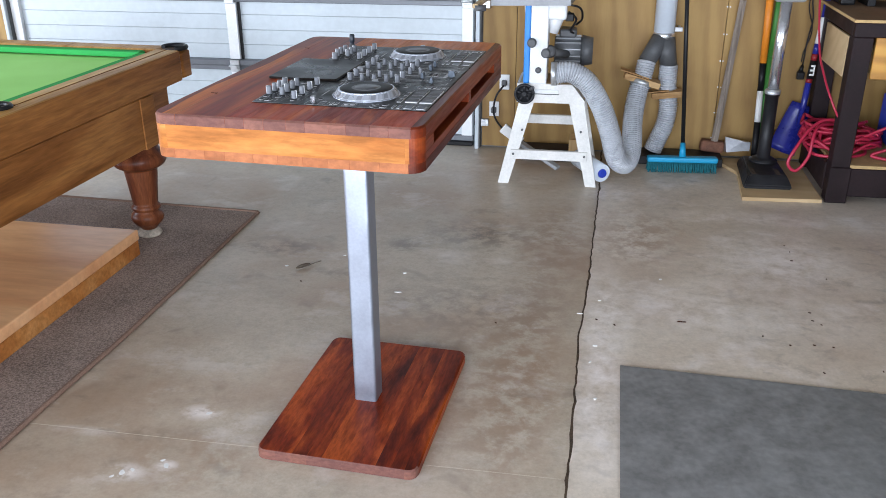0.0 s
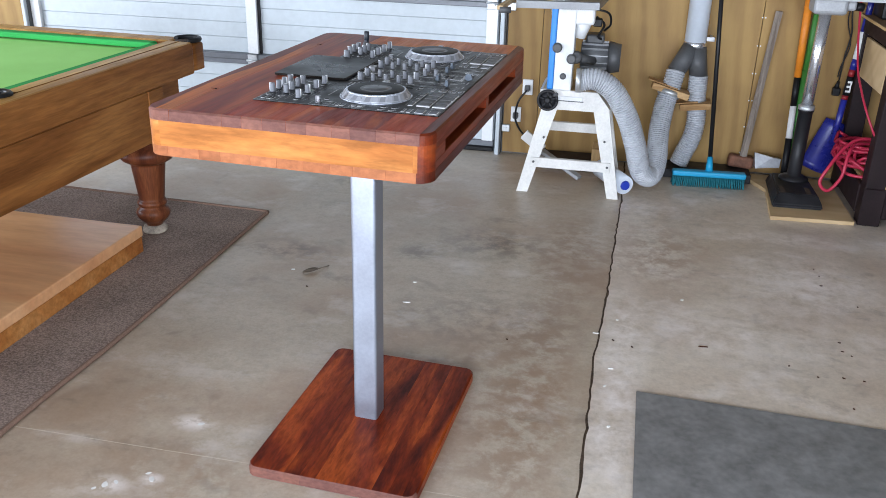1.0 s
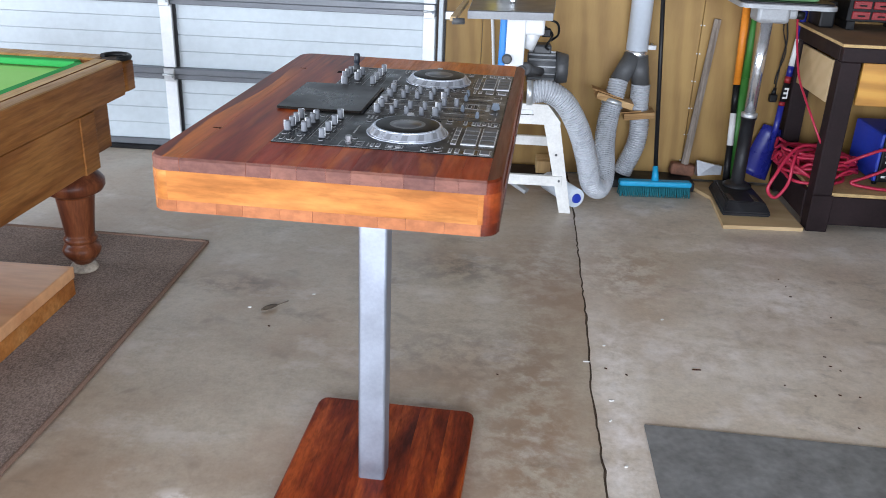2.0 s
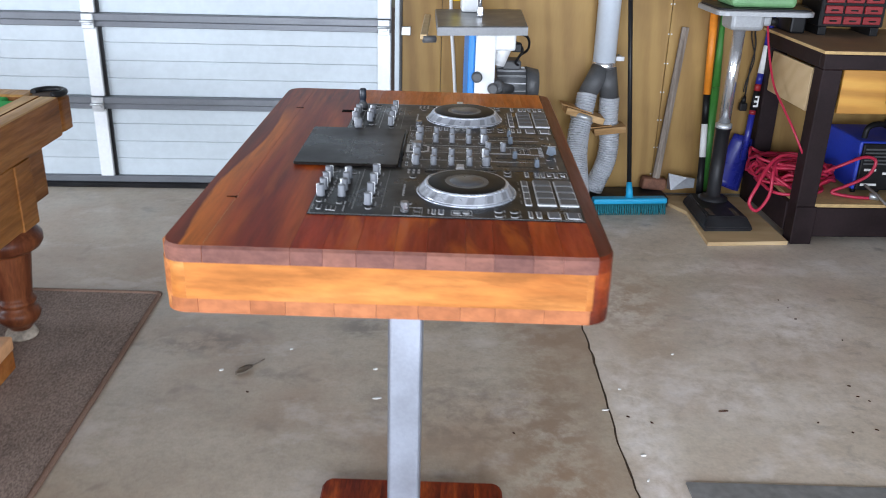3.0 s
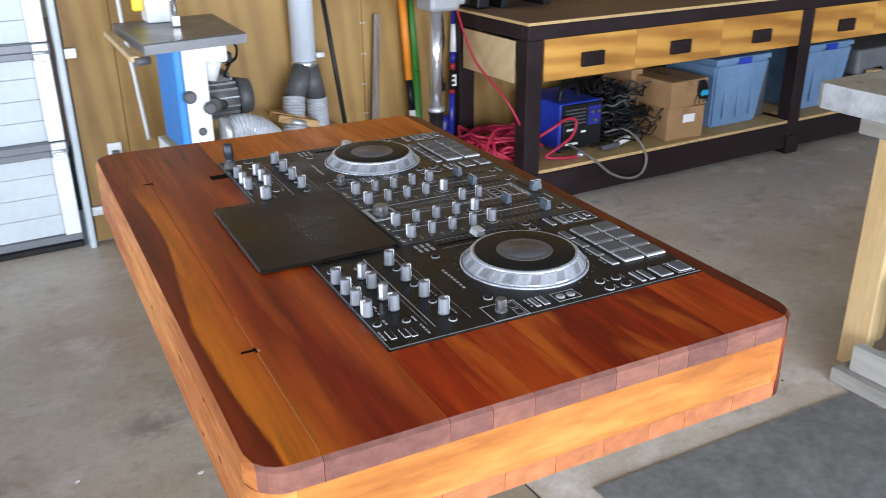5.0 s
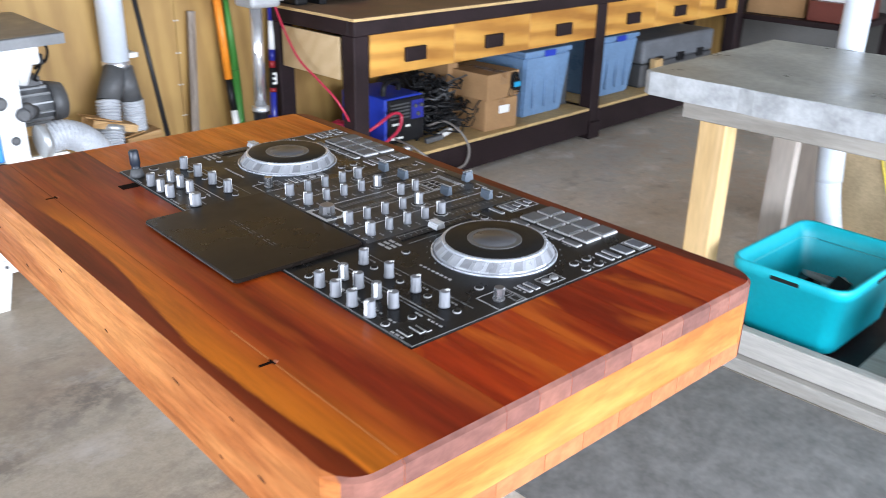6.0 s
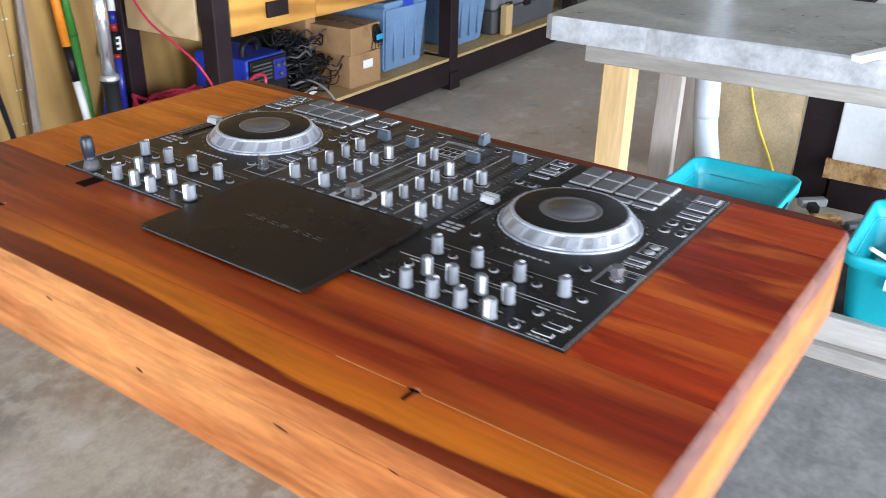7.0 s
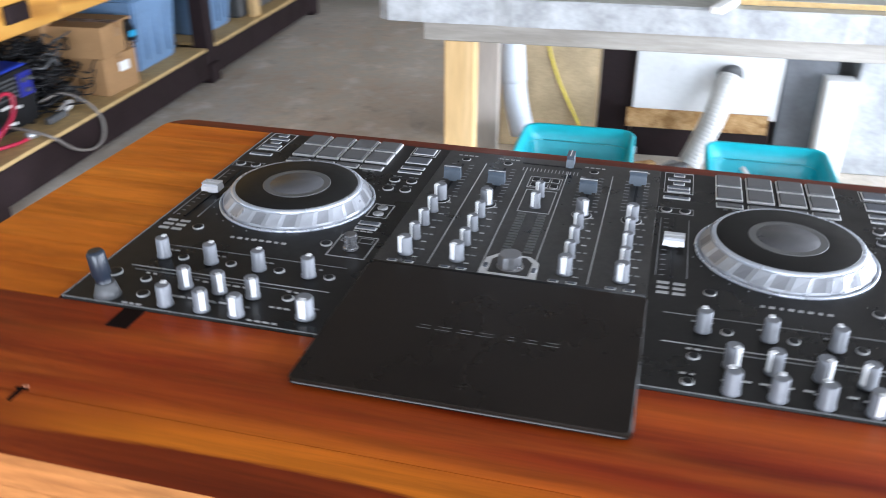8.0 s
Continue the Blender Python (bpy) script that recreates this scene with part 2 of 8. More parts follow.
def concrete_mat(name, gain, scuff, rust, spots):
    """Sealed concrete: cloudy tone, rust, oil marks at given places (x, y, rx, ry, depth) and pale scuffs."""
    m, nt, p = base_mat(name)
    v = coords(nt, space="World")
    big = noise_tex(nt, v, 0.7, 5, 0.6, 0.0)
    mid = noise_tex(nt, v, 3.6, 6, 0.6, 0.0)
    fine = noise_tex(nt, v, 85, 5, 0.7)
    col = ramp(nt, big, [(0.36, (0.265, 0.225, 0.165)), (0.5, (0.365, 0.328, 0.26)), (0.64, (0.445, 0.418, 0.36))])
    col = blend(nt, col, ramp(nt, mid, [(0.36, (0.285, 0.25, 0.195)), (0.5, (0.375, 0.340, 0.27)), (0.64, (0.465, 0.432, 0.36))]), 0.34)
    col = blend(nt, col, ramp(nt, fine, [(0.36, (0.24, 0.205, 0.165)), (0.64, (0.48, 0.44, 0.39))]), 0.18)
    speck = noise_tex(nt, v, 26, 5, 0.7)
    col = blend(nt, col, ramp(nt, speck, [(0.36, (0.86,) * 3), (0.5, (1, 1, 1)), (0.64, (1.07,) * 3)]), 0.8, "MULTIPLY")
    # small scattered smudges
    smudge = noise_tex(nt, v, 5.2, 3, 0.5, 0.6)
    col = blend(nt, col, (0.15, 0.13, 0.11), ramp(nt, smudge, [(0.63, (0, 0, 0)), (0.74, (0.5, 0.5, 0.5))]))
    # rusty brown patches
    br = noise_tex(nt, v, 1.5, 4, 0.55, 0.0)
    col = blend(nt, col, (0.27, 0.18, 0.115), ramp(nt, br, [(0.44, (0, 0, 0)), (0.64, (rust,) * 3)]))
    rag = noise_tex(nt, v, 11.0, 6, 0.7, 0.2)
    for x, y, rx, ry, depth, tone in spots:
        mp = nt.nodes.new("ShaderNodeMapping")
        mp.inputs["Location"].default_value = (-x / rx, -y / ry, 0)
        mp.inputs["Scale"].default_value = (1 / rx, 1 / ry, 0)
        nt.links.new(coords(nt, space="World"), mp.inputs["Vector"])
        ln = nt.nodes.new("ShaderNodeVectorMath")
        ln.operation = "LENGTH"
        nt.links.new(mp.outputs[0], ln.inputs[0])
        spot = ramp(nt, ln.outputs["Value"], [(0.25, (1, 1, 1)), (1.0, (0, 0, 0))])
        lo, hi = (0.36, 0.68) if tone == DUST and rx > 0.11 else (0.43, 0.57)
        spot = blend(nt, spot, ramp(nt, rag, [(lo, (0, 0, 0)), (hi, (depth * (0.6 if lo < 0.4 else 0.85),) * 3)]), 1.0, "MULTIPLY")
        col = blend(nt, col, tone, spot)
    # dark oil marks, in broken groups
    st = noise_tex(nt, coords(nt, (1.0, 1.5, 1.0), "World"), 6.5, 6, 0.68, 0.4)
    area = ramp(nt, noise_tex(nt, v, 1.1, 2), [(0.5, (0, 0, 0)), (0.6, (1, 1, 1))])
    oil = blend(nt, ramp(nt, st, [(0.54, (0, 0, 0)), (0.68, (0.4, 0.4, 0.4))]), area, 1.0, "MULTIPLY")
    col = blend(nt, col, (0.085, 0.075, 0.065), oil)
    # pale scuffs
    sc = noise_tex(nt, coords(nt, (1.0, 1.3, 1.0), "World"), 3.2, 7, 0.66, 0.0)
    col = blend(nt, col, (0.60, 0.59, 0.58), ramp(nt, sc, [(0.55 - scuff, (0, 0, 0)), (0.72 - scuff, (0.45, 0.45, 0.45))]))
    col = blend(nt, col, gain, 1.0, "MULTIPLY")
    nt.links.new(col, p.inputs["Base Color"])
    nt.links.new(ramp(nt, mid, [(0.36, (0.30,) * 3), (0.64, (0.46,) * 3)]), p.inputs["Roughness"])
    bump(nt, p, fine, 0.1, 0.001)
    return m


def fibre_mat(name, c0, c1, scale=350.0, strength=0.6):
    """Carpet, felt, rough cloth."""
    m, nt, p = base_mat(name)
    v = coords(nt, space="World")
    f, b = noise_tex(nt, v, scale, 3, 0.7), noise_tex(nt, v, 2.2, 4)
    col = ramp(nt, f, [(0.38, c0), (0.62, c1)])
    col = blend(nt, col, ramp(nt, b, [(0.3, tuple(c * 0.75 for c in c0)), (0.7, c1)]), 0.35)
    nt.links.new(col, p.inputs["Base Color"])
    p.inputs["Roughness"].default_value = 0.95
    p.inputs["Specular IOR Level"].default_value = 0.15
    bump(nt, p, f, strength, 0.003)
    return m


def ply_mat(name, c0, c1, c2, axis="Z", rough=0.6, knots=True, jitter=5.0, figure=0.4):
    """Pine plywood face: wide cathedral grain, blotches and a few knots."""
    m, nt, p = base_mat(name)
    sc = {"X": (0.7, 5, 5), "Y": (5, 0.7, 5), "Z": (5, 5, 0.7)}[axis]
    v = coords(nt, sc, jitter=jitter)
    w = nt.nodes.new("ShaderNodeTexWave")
    w.wave_type, w.bands_direction = "BANDS", "DIAGONAL"
    w.inputs["Scale"].default_value, w.inputs["Distortion"].default_value = 1.1, 7.0
    w.inputs["Detail"].default_value, w.inputs["Detail Scale"].default_value = 3.0, 0.9
    nt.links.new(v, w.inputs["Vector"])
    big = noise_tex(nt, coords(nt, space="World"), 1.3, 4, 0.6)
    col = ramp(nt, w.outputs["Fac"], [(0.1, c0), (0.5, c1), (0.9, c2)])
    col = blend(nt, c1, col, figure)
    col = blend(nt, col, ramp(nt, big, [(0.36, tuple(c * 0.66 for c in c1)), (0.64, c2)]), 0.5)
    fib = noise_tex(nt, coords(nt, tuple(s * 22 for s in sc), jitter=jitter), 1.0, 3)
    col = blend(nt, col, ramp(nt, fib, [(0.3, tuple(c * 0.7 for c in c1)), (0.7, c2)]), 0.1)
    if knots:
        vo = nt.nodes.new("ShaderNodeTexVoronoi")
        vo.inputs["Scale"].default_value = 2.3
        nt.links.new(coords(nt, (1, 1, 0.8), jitter=jitter), vo.inputs["Vector"])
        k = ramp(nt, vo.outputs["Distance"], [(0.025, (0.8, 0.8, 0.8)), (0.05, (0, 0, 0))])
        col = blend(nt, col, (0.12, 0.055, 0.02), k)
    nt.links.new(col, p.inputs["Base Color"])
    p.inputs["Roughness"].default_value = rough
    bump(nt, p, fib, 0.1, 0.0008)
    return m


OIL, RUST, DUST, DULL = (0.11, 0.095, 0.085), (0.23, 0.155, 0.10), (0.62, 0.60, 0.57), (0.30, 0.315, 0.28)
CONCRETE = concrete_mat("sealed_concrete", (1.22, 1.145, 1.10), 0.0, 0.55, (
    (0.0, 4.04, 0.30, 0.22, 0.85, OIL), (-0.32, 3.86, 0.14, 0.13, 0.7, OIL), (-0.88, 3.75, 0.26, 0.14, 0.75, OIL),
    (0.36, 4.0, 0.25, 0.7, 0.8, RUST), (0.20, 2.75, 0.3, 0.6, 0.6, RUST), (-0.60, 2.20, 0.35, 0.2, 0.6, RUST), (-0.67, 2.44, 0.09, 0.05, 1.0, DUST), (-0.66, 2.17, 0.05, 0.04, 1.0, DUST),
    (-0.77, 2.12, 0.09, 0.05, 1.0, DUST), (-0.98, 2.29, 0.16, 0.03, 0.9, DUST), (0.05, 3.3, 0.5, 0.3, 0.5, OIL), (0.30, 2.9, 0.17, 0.9, 0.8, RUST)))
CONCRETE_EAST = concrete_mat("pale_concrete", (1.64, 1.60, 1.64), 0.0, 0.25, (
    (0.75, 4.1, 0.35, 0.5, 0.8, RUST), (0.56, 2.7, 0.12, 0.5, 1.0, DUST), (0.58, 3.3, 0.12, 0.6, 1.0, DUST), (1.25, 3.9, 0.5, 0.45, 0.9, DUST), (0.95, 3.4, 0.4, 0.3, 0.8, DUST),
    (1.25, 4.45, 0.5, 0.12, 0.9, DUST), (1.34, 3.4, 0.25, 0.25, 0.5, DUST), (1.42, 4.0, 0.25, 0.3, 0.6, DUST), (4.2, 4.2, 2.4, 1.3, 0.75, DULL), (3.0, 4.86, 1.2, 0.16, 0.9, DUST)))
JOINT = surface("joint_dirt", (0.055, 0.036, 0.024), 0.95, 0.0, 0.4, 20, 120, 0.3)
JOINTBROWN = surface("packed_joint_dirt", (0.10, 0.068, 0.045), 0.95, 0.0, 0.5, 30, 140, 0.4)
JOINTPALE = surface("pale_joint_filler", (0.60, 0.53, 0.42), 0.9)
DECK = timber("oiled_hardwood", (0.200, 0.0160, 0.0030), (0.310, 0.0290, 0.0042), (0.46, 0.068, 0.007), "Y", 0.34, 0.0, 20, 2.4, 9, 0.16, streak=0.22, fine=0.18, flame=(0.53, 0.108, 0.012))
DECK_FOOT = timber("foot_hardwood", (0.062, 0.0075, 0.003), (0.15, 0.019, 0.0042), (0.32, 0.058, 0.010), "Y", 0.36, 0.0, 26, 5.0, 0.8, 0.12, streak=0.4, fine=0.25)
DECK_FAR = timber("orange_hardwood", (0.33, 0.052, 0.005), (0.50, 0.118, 0.009), (0.60, 0.17, 0.015), "Y", 0.36, 0.0, 14, 1.8, 9, 0.045, streak=0.24, fine=0.2)
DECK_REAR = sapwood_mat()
DECK_END = timber("hardwood_end_grain", (0.118, 0.052, 0.042), (0.138, 0.060, 0.047), (0.172, 0.074, 0.053), "Z", 0.5, 0.0, 10, 18, 9, 0.05, streak=0.10)
DECK_FOOT_END = timber("orange_end_grain", (0.245, 0.085, 0.034), (0.275, 0.098, 0.040), (0.315, 0.116, 0.048), "Z", 0.5, 0.0, 8, 12, 9, 0.022, streak=0.1)
DECK_BAND = timber("golden_hardwood", (0.23, 0.069, 0.013), (0.36, 0.134, 0.032), (0.52, 0.245, 0.080), "X", 0.45, 0.0, 14, 2.6, 3, 0.04, streak=0.30, fine=0.2)
DECK_SIDE = timber("golden_hardwood_long", (0.205, 0.056, 0.014), (0.315, 0.106, 0.032), (0.46, 0.190, 0.062), "Y", 0.45, 0.0, 30, 3.2, 0, 0.0, streak=0.30, fine=0.2)
DECK_RED = timber("red_hardwood", (0.06, 0.010, 0.004), (0.125, 0.019, 0.005), (0.20, 0.038, 0.008), "Y", 0.35, 0.12, 20, 1.4, 3, 0.08, streak=0.2)
GLUEPALE = surface("pale_glue_line", (0.52, 0.22, 0.07), 0.5)
SPLINTER = surface("raw_splinter", (0.40, 0.14, 0.07), 0.7)
KNOTBROWN = surface("knot_brown", (0.05, 0.016, 0.008), 0.8, spec=0.15)
KNOTBLACK = surface("knot_black", (0.010, 0.005, 0.004), 0.9, spec=0.05)
STEEL = surface("brushed_steel", (0.33, 0.36, 0.42), 0.40, 0.8, 0.12, 6, 120, 0.05)
CHROME = surface("chrome", (0.74, 0.75, 0.78), 0.22, 0.85, 0.06, 4, 80, 0.0, rvar=0.05)
ZINC = surface("galvanised_steel", (0.55, 0.57, 0.58), 0.42, 0.7, 0.2, 9, 90, 0.08)
DOORSKIN = surface("white_steel_skin", (0.475, 0.525, 0.55), 0.45, 0.0, 0.1, 2.5, 25, 0.05)
DOORRAIL = surface("grey_steel_rail", (0.145, 0.155, 0.17), 0.4, 0.3, 0.12, 5, 60, 0.05)
WHITE = surface("white_enamel", (0.72, 0.735, 0.74), 0.38, 0.0, 0.08, 5, 60, 0.05)
PVC = surface("white_pvc", (0.66, 0.72, 0.79), 0.35, 0.0, 0.06, 3, 50, 0.0)
HOSE = surface("grey_flex_hose", (0.42, 0.44, 0.47), 0.28, 0.0, 0.15, 12, 140, 0.1, 0.6)
BLACK = surface("black_plastic", (0.010, 0.010, 0.011), 0.42, 0.0, 0.25, 8, 120, 0.1, 0.25)
BLACKPAINT = surface("black_cast_iron", (0.014, 0.014, 0.016), 0.5, 0.0, 0.35, 10, 90, 0.3, 0.35)
DARKGREY = surface("dark_grey_plastic", (0.075, 0.077, 0.08), 0.5, 0.0, 0.2, 8, 100, 0.1)
MIDGREY = surface("grey_casting", (0.33, 0.34, 0.35), 0.45, 0.2, 0.2, 8, 100, 0.15)
BLUE = surface("blue_paint", (0.02, 0.22, 0.62), 0.4, 0.0, 0.12)
NAVY = surface("deep_blue_paint", (0.018, 0.024, 0.23), 0.3, 0.0, 0.3, 8)
WELDBLUE = surface("welder_blue", (0.015, 0.045, 0.42), 0.45, 0.0, 0.15)
TEAL = surface("teal_plastic", (0.004, 0.42, 0.50), 0.42, 0.0, 0.1, 4, 60, 0.05)
TEALPALE = surface("pale_teal_plastic", (0.10, 0.50, 0.55), 0.5, 0.0, 0.15, 9)
CYAN = surface("sky_blue_plastic", (0.01, 0.33, 0.58), 0.45, 0.0, 0.1)
BRISTLE = fibre_mat("teal_bristle", (0.015, 0.10, 0.13), (0.03, 0.22, 0.26), 500)
ORANGE = surface("orange_fibreglass", (0.75, 0.24, 0.02), 0.4)
GREEN = surface("green_fibreglass", (0.045, 0.20, 0.035), 0.4)
YELLOW = surface("yellow_plastic", (0.85, 0.62, 0.02), 0.4)
RED = surface("red_rubber_hose", (0.47, 0.022, 0.06), 0.4)
REDBOX = surface("red_plastic", (0.28, 0.016, 0.02), 0.45)
CARD = surface("brown_cardboard", (0.36, 0.21, 0.10), 0.85, 0.0, 0.14, 6, 90, 0.2, 0.2)
CLEARBLUE = surface("blue_storage_plastic", (0.155, 0.265, 0.43), 0.35, 0.0, 0.2, 4)
RUSTY = surface("rusty_steel", (0.19, 0.085, 0.052), 0.8, 0.1, 0.4, 14, 120, 0.4)
BLADE = surface("ground_steel", (0.36, 0.37, 0.39), 0.4, 0.7, 0.2, 9)
PAINTWOOD = surface("chalky_white_wood", (0.70, 0.69, 0.655), 0.7, 0.0, 0.14, 7, 90, 0.2)
OLDWOOD = timber("weathered_handle", (0.13, 0.105, 0.085), (0.19, 0.158, 0.13), (0.26, 0.22, 0.185), "Z", 0.75, 0, 70, 3, 4, 0.2, streak=0.2)
BENCHBROWN = surface("brown_stained_timber", (0.019, 0.011, 0.012), 0.55, 0.0, 0.35, 6, 80, 0.25, 0.2)
CHIP = surface("worn_chipboard", (0.19, 0.12, 0.066), 0.75, 0.0, 0.35, 5, 160, 0.3)
CHIPEDGE = surface("pale_chipboard_edge", (0.50, 0.34, 0.15), 0.8, 0.0, 0.2, 30, 160, 0.3)
PLYWALL = ply_mat("golden_plywood", (0.165, 0.074, 0.0155), (0.288, 0.161, 0.041), (0.398, 0.245, 0.073), figure=0.6)
PLYDRAWER = ply_mat("varnished_ply", (0.22, 0.062, 0.007), (0.50, 0.215, 0.034), (0.66, 0.35, 0.075), "X", 0.4, figure=0.95)
PLYPALE = ply_mat("pale_ply", (0.42, 0.27, 0.12), (0.56, 0.39, 0.20), (0.64, 0.48, 0.28), "X", 0.65)
PINE = timber("pine_stud", (0.52, 0.34, 0.16), (0.60, 0.41, 0.20), (0.66, 0.47, 0.25), "Z", 0.6, 0, 18, 1.8, 6, 0.06, streak=0.08, fine=0.08)
GREYWOOD = timber("weathered_grey_board", (0.29, 0.27, 0.24), (0.37, 0.35, 0.315), (0.44, 0.42, 0.385), "Y", 0.8, 0, 16, 1.8, 6, 0.1, streak=0.08, fine=0.1)
GREYPOST = timber("pale_weathered_post", (0.44, 0.38, 0.33), (0.50, 0.44, 0.385), (0.56, 0.50, 0.44), "Z", 0.8, 0, 16, 1.8, 6, 0.08, streak=0.07, fine=0.08)
BLOCK = timber("raw_pine_block", (0.28, 0.15, 0.06), (0.42, 0.25, 0.11), (0.52, 0.34, 0.17), "X", 0.7, 0, 60, 3, 6, 0.15, streak=0.2)
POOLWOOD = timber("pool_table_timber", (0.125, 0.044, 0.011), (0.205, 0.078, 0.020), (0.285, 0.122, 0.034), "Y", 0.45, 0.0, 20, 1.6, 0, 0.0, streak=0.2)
POOLTOP = timber("pale_rail_timber", (0.34, 0.17, 0.045), (0.46, 0.25, 0.075), (0.56, 0.34, 0.12), "Y", 0.45, 0.1, 20, 1.6, 5, 0.06, streak=0.14)
LEGWOOD = timber("turned_leg_timber", (0.050, 0.013, 0.006), (0.095, 0.027, 0.012), (0.15, 0.048, 0.019), "Z", 0.34, 0.0, 30, 2, 5, 0.1, streak=0.2)
SLABWOOD = timber("waxed_slab_timber", (0.60, 0.285, 0.128), (0.67, 0.345, 0.162), (0.72, 0.40, 0.20), "X", 0.36, 0.6, 6, 1.2, 5, 0.04, streak=0.08, fine=0.08)
SLABCORE = timber("red_slab_core", (0.30, 0.10, 0.025), (0.40, 0.155, 0.04), (0.48, 0.22, 0.07), "X", 0.5, 0.0, 10, 3.0, 5, 0.04, streak=0.2)
FELT = fibre_mat("bright_green_felt", (0.36, 0.76, 0.20), (0.44, 0.84, 0.27), 700, 0.2)
FELTDARK = fibre_mat("dark_green_felt", (0.035, 0.34, 0.08), (0.06, 0.42, 0.11), 700, 0.2)
CABLEGREY = surface("dirty_grey_lead", (0.17, 0.15, 0.135), 0.5)
MOTORGREY = surface("dark_motor_grey", (0.13, 0.135, 0.14), 0.45, 0.2, 0.2, 8, 100, 0.15)
KEYCAP = surface("slate_key", (0.09, 0.10, 0.12), 0.4, 0.0, 0.1, 20, 300, 0.0)
LEGEND = surface("grey_white_legend", (0.38, 0.38, 0.38), 0.5, 0.0, 0.1)
CARPET = fibre_mat("brown_grey_carpet", (0.10, 0.073, 0.060), (0.40, 0.305, 0.252), 150, 0.9)
CARPETEDGE = fibre_mat("carpet_binding", (0.15, 0.088, 0.062), (0.27, 0.175, 0.13), 300, 0.5)
MAT = surface("grey_rubber_mat", (0.185, 0.182, 0.174), 0.7, 0.0, 0.3, 11.0, 45, 0.25, 0.3)
CONTOP = surface("dusty_grey_laminate", (0.37, 0.375, 0.335), 0.36, 0.0, 0.36, 4.0, 40, 0.15)
CONEDGE = surface("chipped_pale_edge", (0.38, 0.395, 0.405), 0.75, 0.0, 0.3, 11, 60, 0.6)
PANELPALE = surface("pale_chipboard_face", (0.53, 0.41, 0.25), 0.75, 0.0, 0.30, 5.5, 120, 0.25)
WALLGREY = surface("grey_wall_lining", (0.17, 0.165, 0.155), 0.8)
CEIL = surface("grey_ceiling_sheet", (0.18, 0.178, 0.175), 0.8)
PLATE = surface("black_controller_plate", (0.012, 0.0112, 0.0105), 0.34, 0.0, 0.4, 12, 200, 0.03, 0.24, rvar=0.16)
GLOSS = surface("black_screen_lid", (0.0125, 0.0088, 0.0068), 0.32, 0.0, 0.2, 7, 200, 0.02, 0.17)
KNOB = surface("grey_rubber_knob", (0.155, 0.163, 0.18), 0.40, 0.0, 0.1, 20, 300, 0.0, 0.4)
SILVER = surface("silver_jog_rim", (0.38, 0.395, 0.43), 0.34, 0.4, 0.06, 20, 300, 0.0)
JOGGREY = surface("grey_jog_facet", (0.25, 0.258, 0.28), 0.36, 0.4, 0.06, 20, 300, 0.0)
PADGREY = surface("grey_rubber_pad", (0.11, 0.112, 0.117), 0.5, 0.0, 0.1, 20, 300, 0.05)
PRINT = surface("white_print", (0.62, 0.62, 0.62), 0.5, 0.0, 0.05)
PRINTDIM = surface("worn_grey_print", (0.22, 0.225, 0.23), 0.45, 0.0, 0.1)
LABELGREY = surface("grey_print", (0.10, 0.10, 0.10), 0.4, 0.0, 0.1)
PAPER = surface("white_paper", (0.78, 0.78, 0.76), 0.7, 0.0, 0.04)
YCORD = surface("yellow_cord", (0.75, 0.60, 0.05), 0.5)

# ---- setting ----
XW, XE, YS, YN, ZC = -5.4, 6.6, -2.0, 5.45, 2.75


def setting(name, bm, material, label, category="structure"):
    return tagged(part(name, bm, material), label, category, kind="structure")


